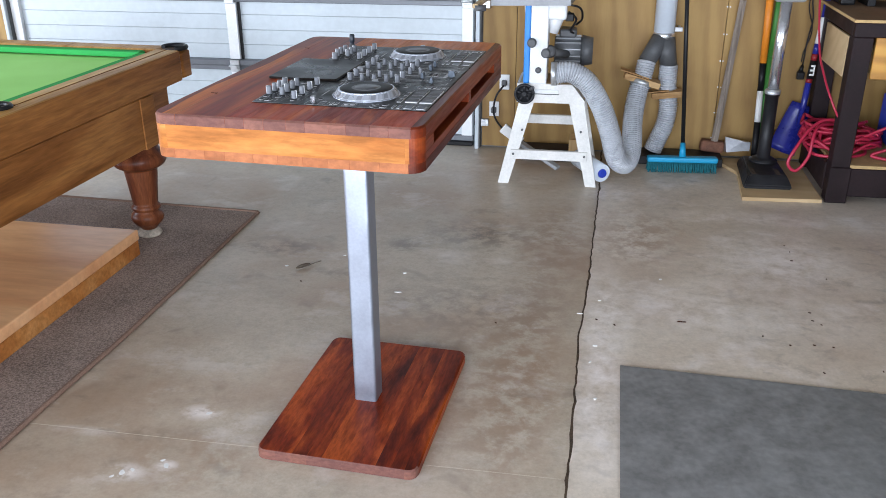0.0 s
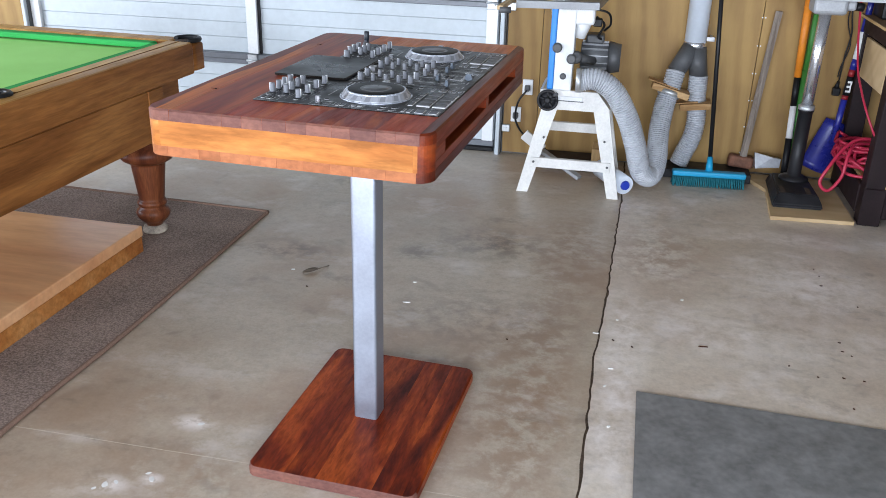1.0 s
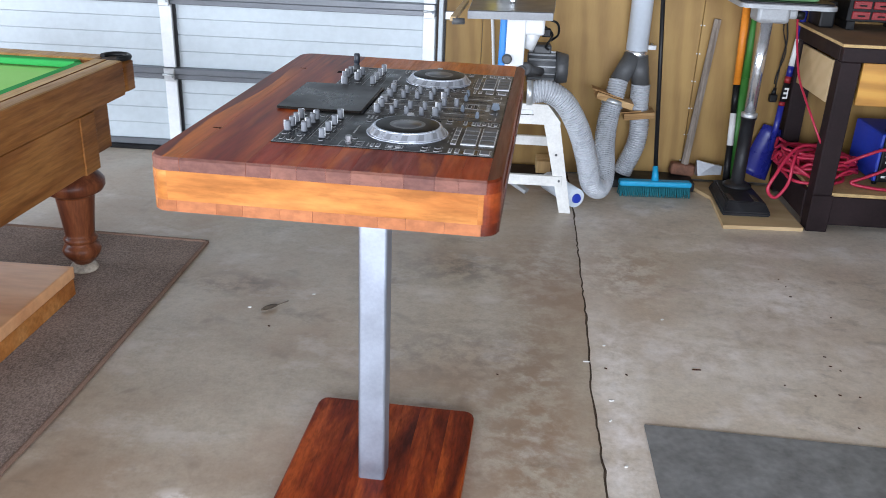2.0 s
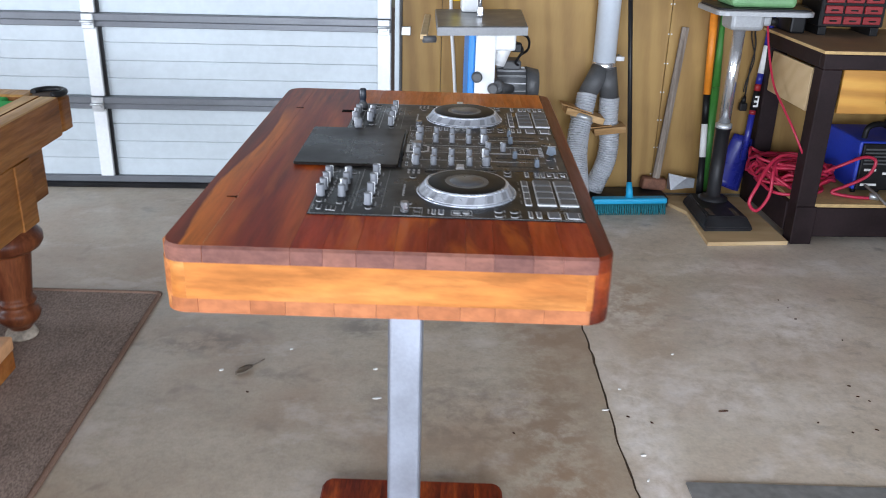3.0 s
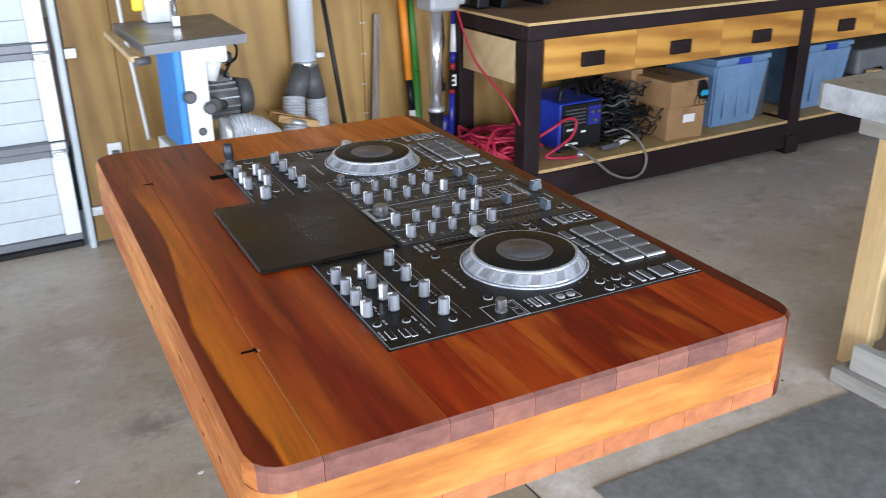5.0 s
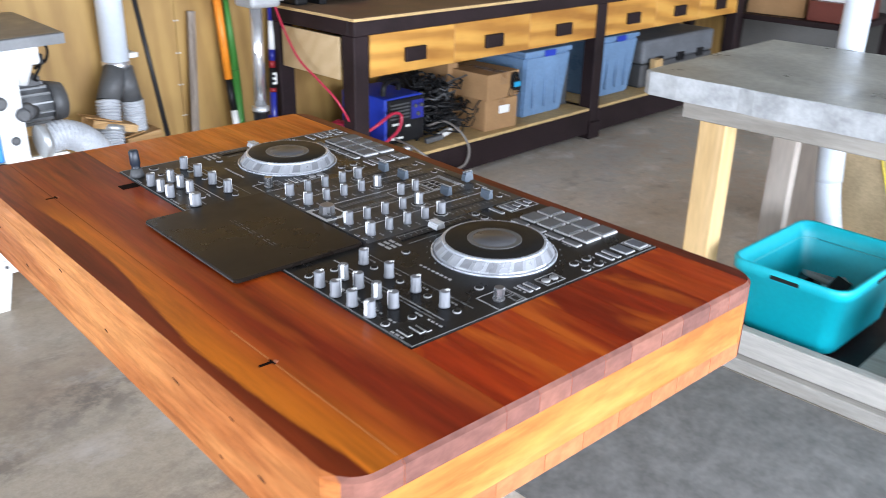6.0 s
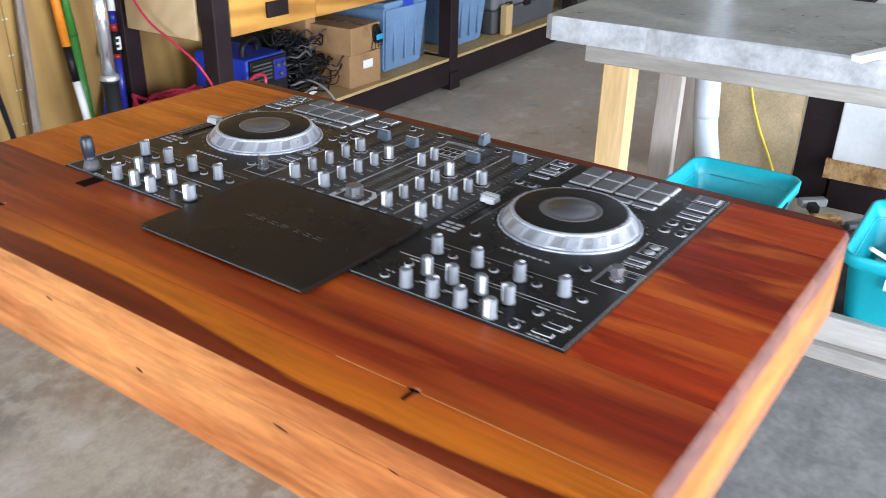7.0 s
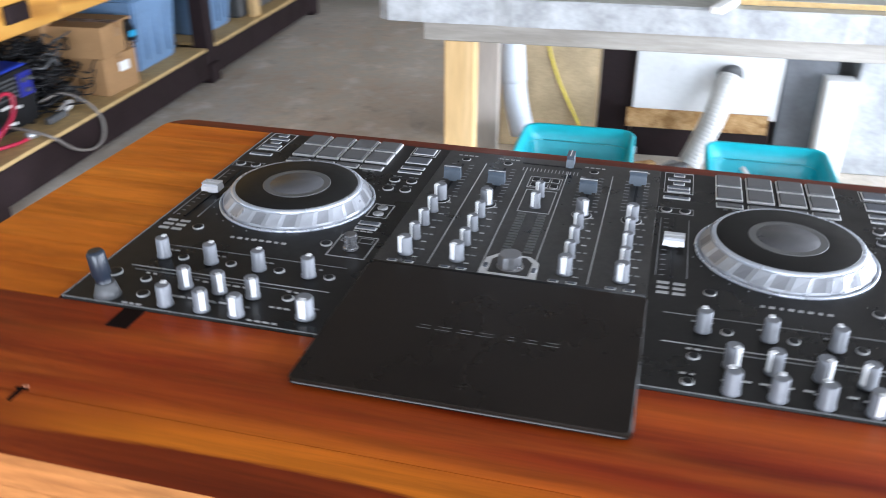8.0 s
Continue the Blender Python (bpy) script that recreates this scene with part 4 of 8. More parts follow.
def dj_controller():
    """The mixing controller let into the desk; u points to the operator, v along the desk."""
    zt = 1.060
    ctl = thing("dj_controller", (-0.089, 2.581, zt - 0.03), "black two-deck digital mixing controller set flush in the desk", "dj controller", rz=-3.4, local=True)
    Z = 0.0315          # plate surface above the thing's base
    bm = B()
    prism(bm, round_rect(-0.210, 0.2205, -0.370, 0.3745, 0.006, 3), -0.02, Z, 0.0012)
    part("faceplate", bm, PLATE, ctl)
    bm = B()
    for lo, hi in (((-0.2085, -0.3685, Z - 0.0002), (-0.2072, 0.373, Z + 0.0003)), ((-0.207, -0.3685, Z - 0.0002), (0.219, -0.3672, Z + 0.0003)),
                   ((-0.207, 0.3718, Z - 0.0002), (0.219, 0.373, Z + 0.0003))):
        box(bm, lo, hi)
    part("edge_line", bm, PRINTDIM, ctl, "thin grey line round the plate edge")
    # raised mixer panel between the decks; its paler grey paints in reflected light
    bm = B()
    prism(bm, round_rect(-0.0795, 0.2185, -0.1195, 0.1325, 0.003, 2), Z - 0.001, Z + 0.0008, 0.0004)
    part("mixer_panel", bm, MIXSHEEN, ctl, "mixer panel between the decks, greyed to show reflected light")
    # folded screen lid
    lid = part("screen_lid", B(), GLOSS, ctl, "closed matt black screen lid")
    bm = B()
    prism(bm, round_rect(-0.275, -0.086, -0.121, 0.1315, 0.006, 3), Z + 0.0006, Z + 0.0055, 0.0012)
    part("panel", bm, GLOSS, lid)
    # grey strip paints the glint along the lid's rear edge
    bm = B()
    box(bm, (-0.2758, -0.1155, Z + 0.0022), (-0.2748, 0.126, Z + 0.0032))
    part("edge_trim", bm, LABELGREY, lid, "thin grey line painted as the edge glint")
    bm = B()
    for k, w in enumerate((0.013, 0.010, 0.006, 0.014, 0.012, 0.013, 0.010)):
        v = -0.058 + 0.0175 * k
        box(bm, (-0.184, v, Z + 0.0056), (-0.1832, v + w, Z + 0.0058))
        box(bm, (-0.1795, v, Z + 0.0056), (-0.1787, v + w * 0.8, Z + 0.0058))
    part("brand_mark", bm, LABELGREY, lid, "faint grey brand mark")
    bm = B()
    rod(bm, (-0.0828, -0.119, Z + 0.0030), (-0.0828, 0.129, Z + 0.0030), 0.0024, seg=10)
    part("hinge", bm, BLACK, ctl)

    def knob(u, v, turn, r=0.0058, h=0.0198, mat=None, name="knob"):
        """A ribbed rubber knob with a flat pale indicator on the side it is turned to (degrees)."""
        bm = B()
        lathe(bm, (u, v, Z), [(r * 1.06, 0.0006), (r * 1.06, 0.0025), (r * 0.97, 0.0035), (r * 0.94, h - 0.0012), (r * 0.84, h)], 14)
        if name == "encoder":
            for q in bm.verts:
                if 0.003 < q.co.z - Z < h - 0.0005 and int(round(math.atan2(q.co.y - v, q.co.x - u) * 7 / math.pi)) % 2:
                    q.co.x, q.co.y = u + (q.co.x - u) * 0.84, v + (q.co.y - v) * 0.84
            for f in bm.faces:
                f.smooth = False
        k = part(name, bm, mat or KNOB, ctl)
        if name == "encoder":
            return k
        bm = B()
        m = Matrix.Translation((u, v, Z)) @ Matrix.Rotation(radians(turn), 4, "Z")
        box(bm, (r * 0.25, -r * 0.34, h * 0.16), (r * 1.03, r * 0.34, h + 0.0004), 0.0004, 1, m)
        part("pointer", bm, POINTER, k)
        return k

    def key(u, v, du, dv, h=0.0028, mat=None, name="button", rim=0.0013):
        """A key cap in a thin printed frame."""
        bm = B()
        box(bm, (u - du / 2 - rim, v - dv / 2 - rim, Z), (u + du / 2 + rim, v + dv / 2 + rim, Z + h * 0.6), 0.0006, 1)
        r = part(name, bm, PRINT, ctl)
        bm = B()
        box(bm, (u - du / 2, v - dv / 2, Z + 0.0002), (u + du / 2, v + dv / 2, Z + h), 0.0008, 1)
        part("cap", bm, mat or PADGREY, r)

    def round_button(u, v, r, lamp=None):
        bm = B()
        lathe(bm, (u, v, Z), [(r + 0.0009, 0), (r + 0.0009, 0.0012), (r, 0.0014)], 16)
        k = part("round_button", bm, LEGEND, ctl)
        bm = B()
        lathe(bm, (u, v, Z), [(r, 0.0005), (r, 0.0018), (r * 0.7, 0.0021)], 16)
        part("cap", bm, lamp or BLACK, k)

    marks, dim = B(), B()

    def bar(u, v, du, dv, bm_=None, lift=0.0):
        box(bm_ or marks, (u - du / 2, v - dv / 2, Z + 0.0001 + lift), (u + du / 2, v + dv / 2, Z + 0.0005 + lift))

    def outline(u0, u1, v0, v1, w=0.0009, bm_=None, lift=0.0):
        """A printed frame."""
        for uu in (u0, u1):
            bar(uu, (v0 + v1) / 2, w, v1 - v0 + w, bm_, lift)
        for vv in (v0, v1):
            bar((u0 + u1) / 2, vv, u1 - u0 - w, w, bm_, lift)

    rnd = random.Random(31)

    def words(u, v, n, total, along="v", size=0.0022, bm_=None):
        """A line of print too small to read, as short bars."""
        step = total / n
        for k in range(n):
            w = step * rnd.uniform(0.45, 0.85)
            q = -total / 2 + step * (k + 0.5)
            if along == "v":
                bar(u, v + q, size, w, bm_, 0.0009)
            else:
                bar(u + q, v, w, size, bm_, 0.0009)

    def fader(u0, u1, v, at, cap, mat, along="u"):
        bm = B()
        lo, hi = ((u0, v - 0.0014), (u1, v + 0.0014)) if along == "u" else ((v - 0.0014, u0), (v + 0.0014, u1))
        box(bm, (*lo, Z), (*hi, Z + 0.0014))
        f = part("fader", bm, BLACK, ctl)
        cu, cv = (at, v) if along == "u" else (v, at)
        a, b, h = cap
        bm = B()
        rings = []
        for sa, sb, z in ((0.45, 0.45, 0.0015), (0.45, 0.5, 0.004), (1.0, 1.0, 0.0045), (0.86, 0.98, h * 0.72), (0.62, 0.97, h * 0.8), (0.86, 0.98, h)):
            rings.append([bm.verts.new((cu + x * a / 2 * sa, cv + y * b / 2 * sb, Z + z)) for x, y in ((-1, -1), (1, -1), (1, 1), (-1, 1))])
        for q, w in zip(rings, rings[1:]):
            for i in range(4):
                bm.faces.new((q[i], q[(i + 1) % 4], w[(i + 1) % 4], w[i]))
        bm.faces.new(rings[0])
        bm.faces.new(rings[-1])
        cap_ = part("fader_cap", bm, mat, f)
        bm = B()
        if along == "u":
            box(bm, (cu - 0.0006, cv - b * 0.5, Z + h), (cu + 0.0006, cv + b * 0.5, Z + h + 0.0003))
        else:
            box(bm, (cu - a * 0.5, cv - 0.0006, Z + h), (cu + a * 0.5, cv + 0.0006, Z + h + 0.0003))
        part("index_line", bm, PRINT, cap_, "white index line")

    def jog_wheel(u, v):
        jog = part("jog_wheel", B(), SILVER, ctl)
        bm = B()
        lathe(bm, (u, v, Z), [(0.0835, 0.0), (0.0835, 0.0016), (0.0826, 0.0024), (0.0808, 0.0024), (0.0806, 0.0004)], 72)
        part("base_ring", bm, BRIGHT, jog, "bright ring round the wheel")
        # side: slanted facets, alternately raised and sunk
        bm = B()
        n = 56
        rings = []
        for r, z, tw in ((0.0798, 0.0008, 0.0), (0.0794, 0.0042, 0.0), (0.0718, 0.0142, 0.055), (0.0706, 0.0152, 0.058)):
            ring = []
            for i in range(n):
                a = 2 * math.pi * (i + (0.22 if i % 2 else -0.22)) / n + tw
                rr = r - (0.0011 if (i // 2) % 2 and 0.003 < z < 0.015 else 0.0)
                ring.append(bm.verts.new((u + rr * math.cos(a), v + rr * math.sin(a), Z + z)))
            rings.append(ring)
        for j, (q, w) in enumerate(zip(rings, rings[1:])):
            for i in range(n):
                bm.faces.new((q[i], q[(i + 1) % n], w[(i + 1) % n], w[i])).material_index = 0 if j != 1 or i % 2 else (1 if (i // 2) % 2 else 0)
        bm.faces.new(rings[0])
        bm.faces.new(rings[-1])
        part("rim", bm, [SILVER, JOGGREY], jog, "faceted silver and grey rim")
        bm = B()
        lathe(bm, (u, v, Z), [(0.0700, 0.0150), (0.0704, 0.0156), (0.0692, 0.0170), (0.0672, 0.0176), (0.0652, 0.0172)], 72)
        part("top_ring", bm, BRIGHT, jog, "polished ring at the platter edge")
        bm = B()
        lathe(bm, (u, v, Z), [(0.0650, 0.016), (0.0650, 0.0174), (0.0641, 0.0180), (0.0355, 0.0178)], 64)
        part("platter", bm, PLATTER, jog, "black touch platter")
        bm = B()
        lathe(bm, (u, v, Z), [(0.0362, 0.0176), (0.0362, 0.0183), (0.0352, 0.0183)], 48)
        part("display_rim", bm, LABELGREY, jog)
        bm = B()
        lathe(bm, (u, v, Z), [(0.0351, 0.0176), (0.0351, 0.0181), (0.0295, 0.0181)], 48)
        part("display_border", bm, PLATTER, jog)
        bm = B()
        lathe(bm, (u, v, Z), [(0.0290, 0.0178), (0.0286, 0.0184), (0.004, 0.0185)], 48)
        part("display", bm, DISPLAY, jog, "grey round display in the platter")

    for cu, cv, pads, vp, vc in ((0.0372, -0.242, (-0.194, -0.2265, -0.259, -0.2905), -0.139, -0.347), (0.0355, 0.2560, (0.3000, 0.269, 0.238, 0.2075), 0.352, 0.161)):
        jog_wheel(cu, cv)
        for a0 in range(0, 360, 12):
            if 100 < a0 < 170 or 280 < a0 < 330:
                a = radians(a0)
                bar(cu + 0.0885 * math.cos(a), cv + 0.0885 * math.sin(a), 0.0016, 0.0016, dim)
        # pads and the strip keys behind them
        for v in pads:
            key(0.2025, v, 0.0275, 0.0255, 0.0045, name="pad", rim=0.0016)
            key(0.1668, v, 0.0275, 0.0255, 0.0045, name="pad", rim=0.0016)
            key(0.1370, v, 0.0085, 0.0255, 0.003)
            words(0.1262, v, 2, 0.018, bm_=dim)
        # keys at the side away from the pitch fader
        outline(0.1905, 0.2155, vc - 0.0155, vc + 0.0155)
        key(0.2035, vc, 0.017, 0.024, 0.0022, KEYCAP)
        key(0.1735, vc, 0.017, 0.026, 0.0022, KEYCAP)
        key(0.1500, vc, 0.006, 0.026, 0.002, KEYCAP)
        key(0.1370, vc, 0.004, 0.026, 0.002, KEYCAP)
        for uu in (0.1115, 0.0870):
            for q in (-0.0100, 0.0100):
                round_button(uu, vc + q, 0.0055)
                words(uu + 0.0095, vc + q, 2, 0.012, bm_=dim)
        outline(0.0130, 0.0450, vc - 0.0115, vc + 0.0095)
        for uu in (0.0360, 0.0215):
            round_button(uu, vc - 0.001, 0.0048, PRINTDIM)
        key(-0.0030, vc, 0.006, 0.020, 0.0018, KEYCAP)
        key(-0.0145, vc, 0.004, 0.020, 0.0018, KEYCAP)
        words(-0.0230, vc, 3, 0.022)
        # encoder in its printed frame
        ev = vc - 0.001
        outline(-0.0775, -0.0330, ev - 0.0190, ev + 0.0190)
        outline(-0.0460, -0.0360, ev - 0.0155, ev - 0.0020, 0.0007, dim)
        outline(-0.0460, -0.0360, ev + 0.0020, ev + 0.0155, 0.0007, dim)
        knob(-0.0600, ev, 175, 0.0072, 0.0165, ENCODER, "encoder")
        round_button(-0.0560, cv - 0.0690, 0.0050)
        round_button(-0.0560, cv + 0.0690, 0.0050)
        # keys above the pitch fader, its slot, scale and the boxes at its foot
        outline(0.1590, 0.2170, vp - 0.0170, vp + 0.0140)
        for uu in (0.2090, 0.1970, 0.1850, 0.1735, 0.1640):
            key(uu, vp - 0.0015, 0.0055, 0.0110 if uu in (0.2090, 0.1850) else 0.0230, 0.002, KEYCAP, rim=0.0009)
        key(0.1450, vp, 0.0050, 0.0260, 0.002, KEYCAP)
        for q in (-0.0095, 0.0095):
            round_button(0.1110, vp + q, 0.0050)
        outline(0.1040, 0.1180, vp - 0.0180, vp + 0.0180, 0.0007, dim)
        fader(-0.0360, 0.0930, vp, 0.0265 if cv < 0 else 0.0255, (0.0150, 0.0200, 0.0130), PITCHCAP)
        for k in range(13):
            bar(-0.0330 + 0.0102 * k, vp + 0.0085, 0.0007, 0.0045, dim)
        bar(0.0285, vp + 0.0140, 0.125, 0.0010, dim)
        bar(0.0285, vp - 0.0140, 0.125, 0.0010, dim)
        for uu in (-0.0470, -0.0560, -0.0650):
            for q in (-0.0075, 0.0065):
                bar(uu, vp + q, 0.0042, 0.0105)
        # maker's mark below the wheel, as bars
        for k, w in enumerate((0.0055, 0.0045, 0.0060, 0.0055, 0.0060, 0.0035, 0.0060, 0.0045)):
            bar(-0.0672, cv - 0.0290 + 0.0078 * k, 0.0034, w * 0.8)

    # effect sections: (u, v, turn, radius, height)
    near = [(-0.1200, v, 5, 0.0066, 0.0200) for v in (-0.1670, -0.2185, -0.2695, -0.3205)]
    near += [(-0.1660, v, a, 0.0066, 0.0200) for v, a in ((-0.1880, 222), (-0.2190, 128), (-0.2535, 222), (-0.2850, 128))]
    near += [(-0.2000, v, a, 0.0068, 0.0200) for v, a in ((-0.1870, 20), (-0.2195, 350), (-0.2520, 15), (-0.2855, 182))]
    far = [(-0.1205, v, 5, 0.0066, 0.0200) for v in (0.3245, 0.2755, 0.2270, 0.1780)]
    far += [(-0.1670, v, a, 0.0066, 0.0200) for v, a in ((0.2755, 222), (0.2425, 220), (0.2105, 215))]
    far += [(-0.1985, v, a, 0.0068, 0.0200) for v, a in ((0.2770, 20), (0.2425, 222), (0.2105, 185))]
    far += [(-0.1860, 0.1535, 182, 0.0082, 0.0200)]
    for u, v, turn, r, h in near + far:
        knob(u, v, turn, r, h)
        if u > -0.13:
            round_button(u + 0.0020, v - 0.0190, 0.0042)
            words(u + 0.0120, v, 3, 0.020, bm_=dim)
        elif rnd.random() < 0.7:
            words(u + 0.0125, v, 2, 0.016, bm_=dim)
    for s_, v0, v1 in ((-1, -0.345, -0.135), (1, 0.150, 0.345)):
        bar(-0.1430, (v0 + v1) / 2, 0.0009, v1 - v0)
        bar(-0.1490, (v0 + v1) / 2 + 0.012 * s_, 0.0006, (v1 - v0) * 0.8, dim)
        bar(-0.0980, (v0 + v1) / 2, 0.0006, v1 - v0, dim)
    for u, v in ((-0.1660, -0.3180), (-0.1990, -0.3120), (-0.1600, -0.1600), (-0.1950, -0.1560), (-0.1620, 0.1800), (-0.1640, 0.3170)):
        round_button(u, v, 0.0042)
        words(u + 0.0095, v, 2, 0.014)
    for u, v in ((-0.1800, -0.3430), (-0.1950, -0.3400), (-0.1720, -0.3450)):
        key(u, v, 0.0060, 0.0190, 0.0018, BLACK, rim=0.0007)
    for u, v, n, q in ((-0.1560, -0.3450, 4, 0.026), (-0.2040, 0.1850, 4, 0.030), (-0.2050, -0.3400, 3, 0.024), (-0.1800, 0.1800, 3, 0.02), (-0.1560, 0.2420, 5, 0.05), (-0.1850, 0.2580, 5, 0.07),
                       (-0.2060, 0.3050, 3, 0.02), (-0.1850, -0.2350, 6, 0.09)):
        words(u, v, n, q)
    # microphone sockets and their keys in the corner behind the far deck
    for u, v, r in ((-0.1600, 0.3520, 0.0070), (-0.1880, 0.3050, 0.0050)):
        round_button(u, v, r)
    # mixer: gain, three tone knobs, sweep knob and fader on each channel
    turns = ((142, 146, 140, 138, 140), (150, 148, 140, 146, 218), (172, 142, 148, 145, 215), (168, 150, 150, 146, 150))
    for (v, at), ang in zip(((0.1070, 0.1260), (0.0565, 0.1260), (-0.0448, 0.1290), (-0.0957, 0.1660)), turns):
        for k, (u, a) in enumerate(zip((-0.0545, -0.0220, 0.0105, 0.0435, 0.0740), ang)):
            big = k in (0, 4)
            knob(u, v, a, 0.0070 if big else 0.0056, 0.0190 if big else 0.0175)
            words(u + 0.0105, v - 0.0105, 2, 0.012, bm_=dim)
            bar(u - 0.0060, v - 0.0105, 0.0018, 0.0050, lift=0.0009)
        round_button(0.0735, v, 0.0098)
        fader(0.0935, 0.1780, v, at, (0.0085, 0.0190, 0.0180), FADERCAP)
        for k in range(10):
            bar(0.0960 + 0.0088 * k, v - 0.0105, 0.0008, 0.0055, dim, 0.0009)
            bar(0.0960 + 0.0088 * k, v + 0.0105, 0.0008, 0.0055, dim, 0.0009)
        round_button(0.1930, v, 0.0045)
        words(0.2050, v, 4, 0.026)
        key(-0.0715, v + 0.0080, 0.0035, 0.0080, 0.0022, KEYCAP, rim=0.0007)
        key(-0.0715, v - 0.0080, 0.0035, 0.0080, 0.0022, KEYCAP, rim=0.0007)
    for v in (0.0810, 0.0320, -0.0160, -0.0670):
        bar(0.0580, v, 0.2560, 0.0011, lift=0.0008)
    # master column: meters, cue knobs, browse encoder on its plate, crossfader
    mv = 0.0052
    outline(0.0660, 0.1240, mv - 0.0165, mv + 0.0165, 0.0010, lift=0.0009)
    knob(0.0808, mv, 150, 0.0056, 0.0180)
    knob(0.1095, mv, 150, 0.0056, 0.0180)
    bm = B()
    for q in (-0.0105, 0.0105):
        for k in range(15):
            box(bm, (-0.0260 + 0.0060 * k, mv + q - 0.0042, Z), (-0.0260 + 0.0060 * k + 0.0040, mv + q + 0.0042, Z + 0.0015))
    tagged(part("level_meter", bm, LABELGREY, ctl, "dark grey level meter bars"), kind="stuff")
    bm = B()
    prism(bm, [(-0.0770, mv + 0.0270), (-0.0770, mv - 0.0270), (-0.0440, mv - 0.0250), (-0.0330, mv - 0.0150), (-0.0330, mv + 0.0150), (-0.0440, mv + 0.0250)], Z, Z + 0.0014)
    pl = part("browse_plate", bm, PRINT, ctl, "pale frame round the browse encoder")
    bm = B()
    prism(bm, [(-0.0710, mv + 0.0185), (-0.0710, mv - 0.0185), (-0.0460, mv - 0.0190), (-0.0370, mv - 0.0120), (-0.0370, mv + 0.0120), (-0.0460, mv + 0.0190)], Z + 0.0008, Z + 0.0018)
    part("inset", bm, MIXSHEEN, pl)
    for q in (-0.0225, 0.0225):
        key(-0.0600, mv + q, 0.0080, 0.0040, 0.0032, KEYCAP, rim=0.0006)
    knob(-0.0565, mv, 185, 0.0120, 0.0150, ENCODER, "encoder")
    for uu in (0.1390, 0.1540):
        for q in (-0.0110, 0.0, 0.0110):
            key(uu, mv + q, 0.0080, 0.0080, 0.002, BLACK, rim=0.0007)
    outline(0.1310, 0.1620, mv - 0.0180, mv + 0.0180, 0.0009, lift=0.0009)
    fader(-0.0300, 0.0400, 0.2000, -0.0165, (0.0190, 0.0085, 0.0190), FADERCAP, "v")
    for k in range(16):
        bar(0.1820, -0.0270 + 0.0042 * k, 0.0090, 0.0009, lift=0.0009)
    tagged(part("printed_legend", marks, LEGEND, ctl, "fine white printed legend"), kind="stuff")
    tagged(part("faint_legend", dim, PRINTDIM, ctl, "fine grey printed scales"), kind="stuff")
    # jack plug standing in the rear socket
    px_, py_ = -0.2648, 2.9270
    plug = thing("jack_plug", (px_, py_, zt), "dark blue-black jack plug standing in the controller socket", "plug")
    bm = B()
    lathe(bm, (px_, py_, zt + 0.0015), [(0.008, 0), (0.008, 0.011), (0.0068, 0.013), (0.0068, 0.018), (0.0082, 0.02), (0.0078, 0.040), (0.0058, 0.043)], 20, Matrix.Rotation(radians(-6), 4, "X"))
    part("body", bm, PLUGMAT, plug)
    bm = B()
    lathe(bm, (px_, py_, zt + 0.0015), [(0.0120, 0), (0.0105, 0.005), (0.0082, 0.013)], 20)
    part("skirt", bm, DARKGREY, plug, "dark grey flared skirt")


FADERCAP = surface("slate_fader_cap", (0.075, 0.095, 0.12), 0.4, 0.0, 0.1, 20, 300, 0.0)
DISPLAY = surface("grey_display", (0.075, 0.075, 0.08), 0.35, 0.0, 0.08, 20, 300, 0.0)
PLUGMAT = surface("blue_black_rubber", (0.012, 0.017, 0.027), 0.4, 0.0, 0.2)
# paler, blotchy grey carries the mixer's reflected light
MIXSHEEN = surface("mixer_sheen_grey", (0.036, 0.034, 0.032), 0.40, 0.0, 0.55, 26, 200, 0.03, 0.45, rvar=0.16)
PLATTER = surface("black_platter", (0.010, 0.0095, 0.009), 0.45, 0.0, 0.2, 8, 120, 0.05, 0.2)
POINTER = surface("pale_knob_indicator", (0.72, 0.73, 0.74), 0.4, 0.0, 0.05, 20, 300, 0.0)
ENCODER = surface("ribbed_dark_metal", (0.30, 0.30, 0.31), 0.30, 0.85, 0.06, 20, 300, 0.0)
PITCHCAP = surface("silver_cap_plastic", (0.55, 0.56, 0.58), 0.35, 0.2, 0.06, 20, 300, 0.0)
BRIGHT = surface("polished_ring", (0.58, 0.62, 0.69), 0.26, 0.5, 0.05, 20, 300, 0.0, rvar=0.05)
dj_controller()


def flake(bm, x, y, a, b, turn, h, mat, rnd):
    """A small bent chip lying on the floor."""
    n = 7
    ring = []
    for k in range(n):
        ang = 2 * math.pi * k / n
        r = rnd.uniform(0.7, 1.15)
        p = Matrix.Rotation(turn, 2) @ Vector((a * r * math.cos(ang), b * r * math.sin(ang)))
        ring.append((x + p.x, y + p.y))
    prism(bm, ring, 0.0004, h, mat=mat)


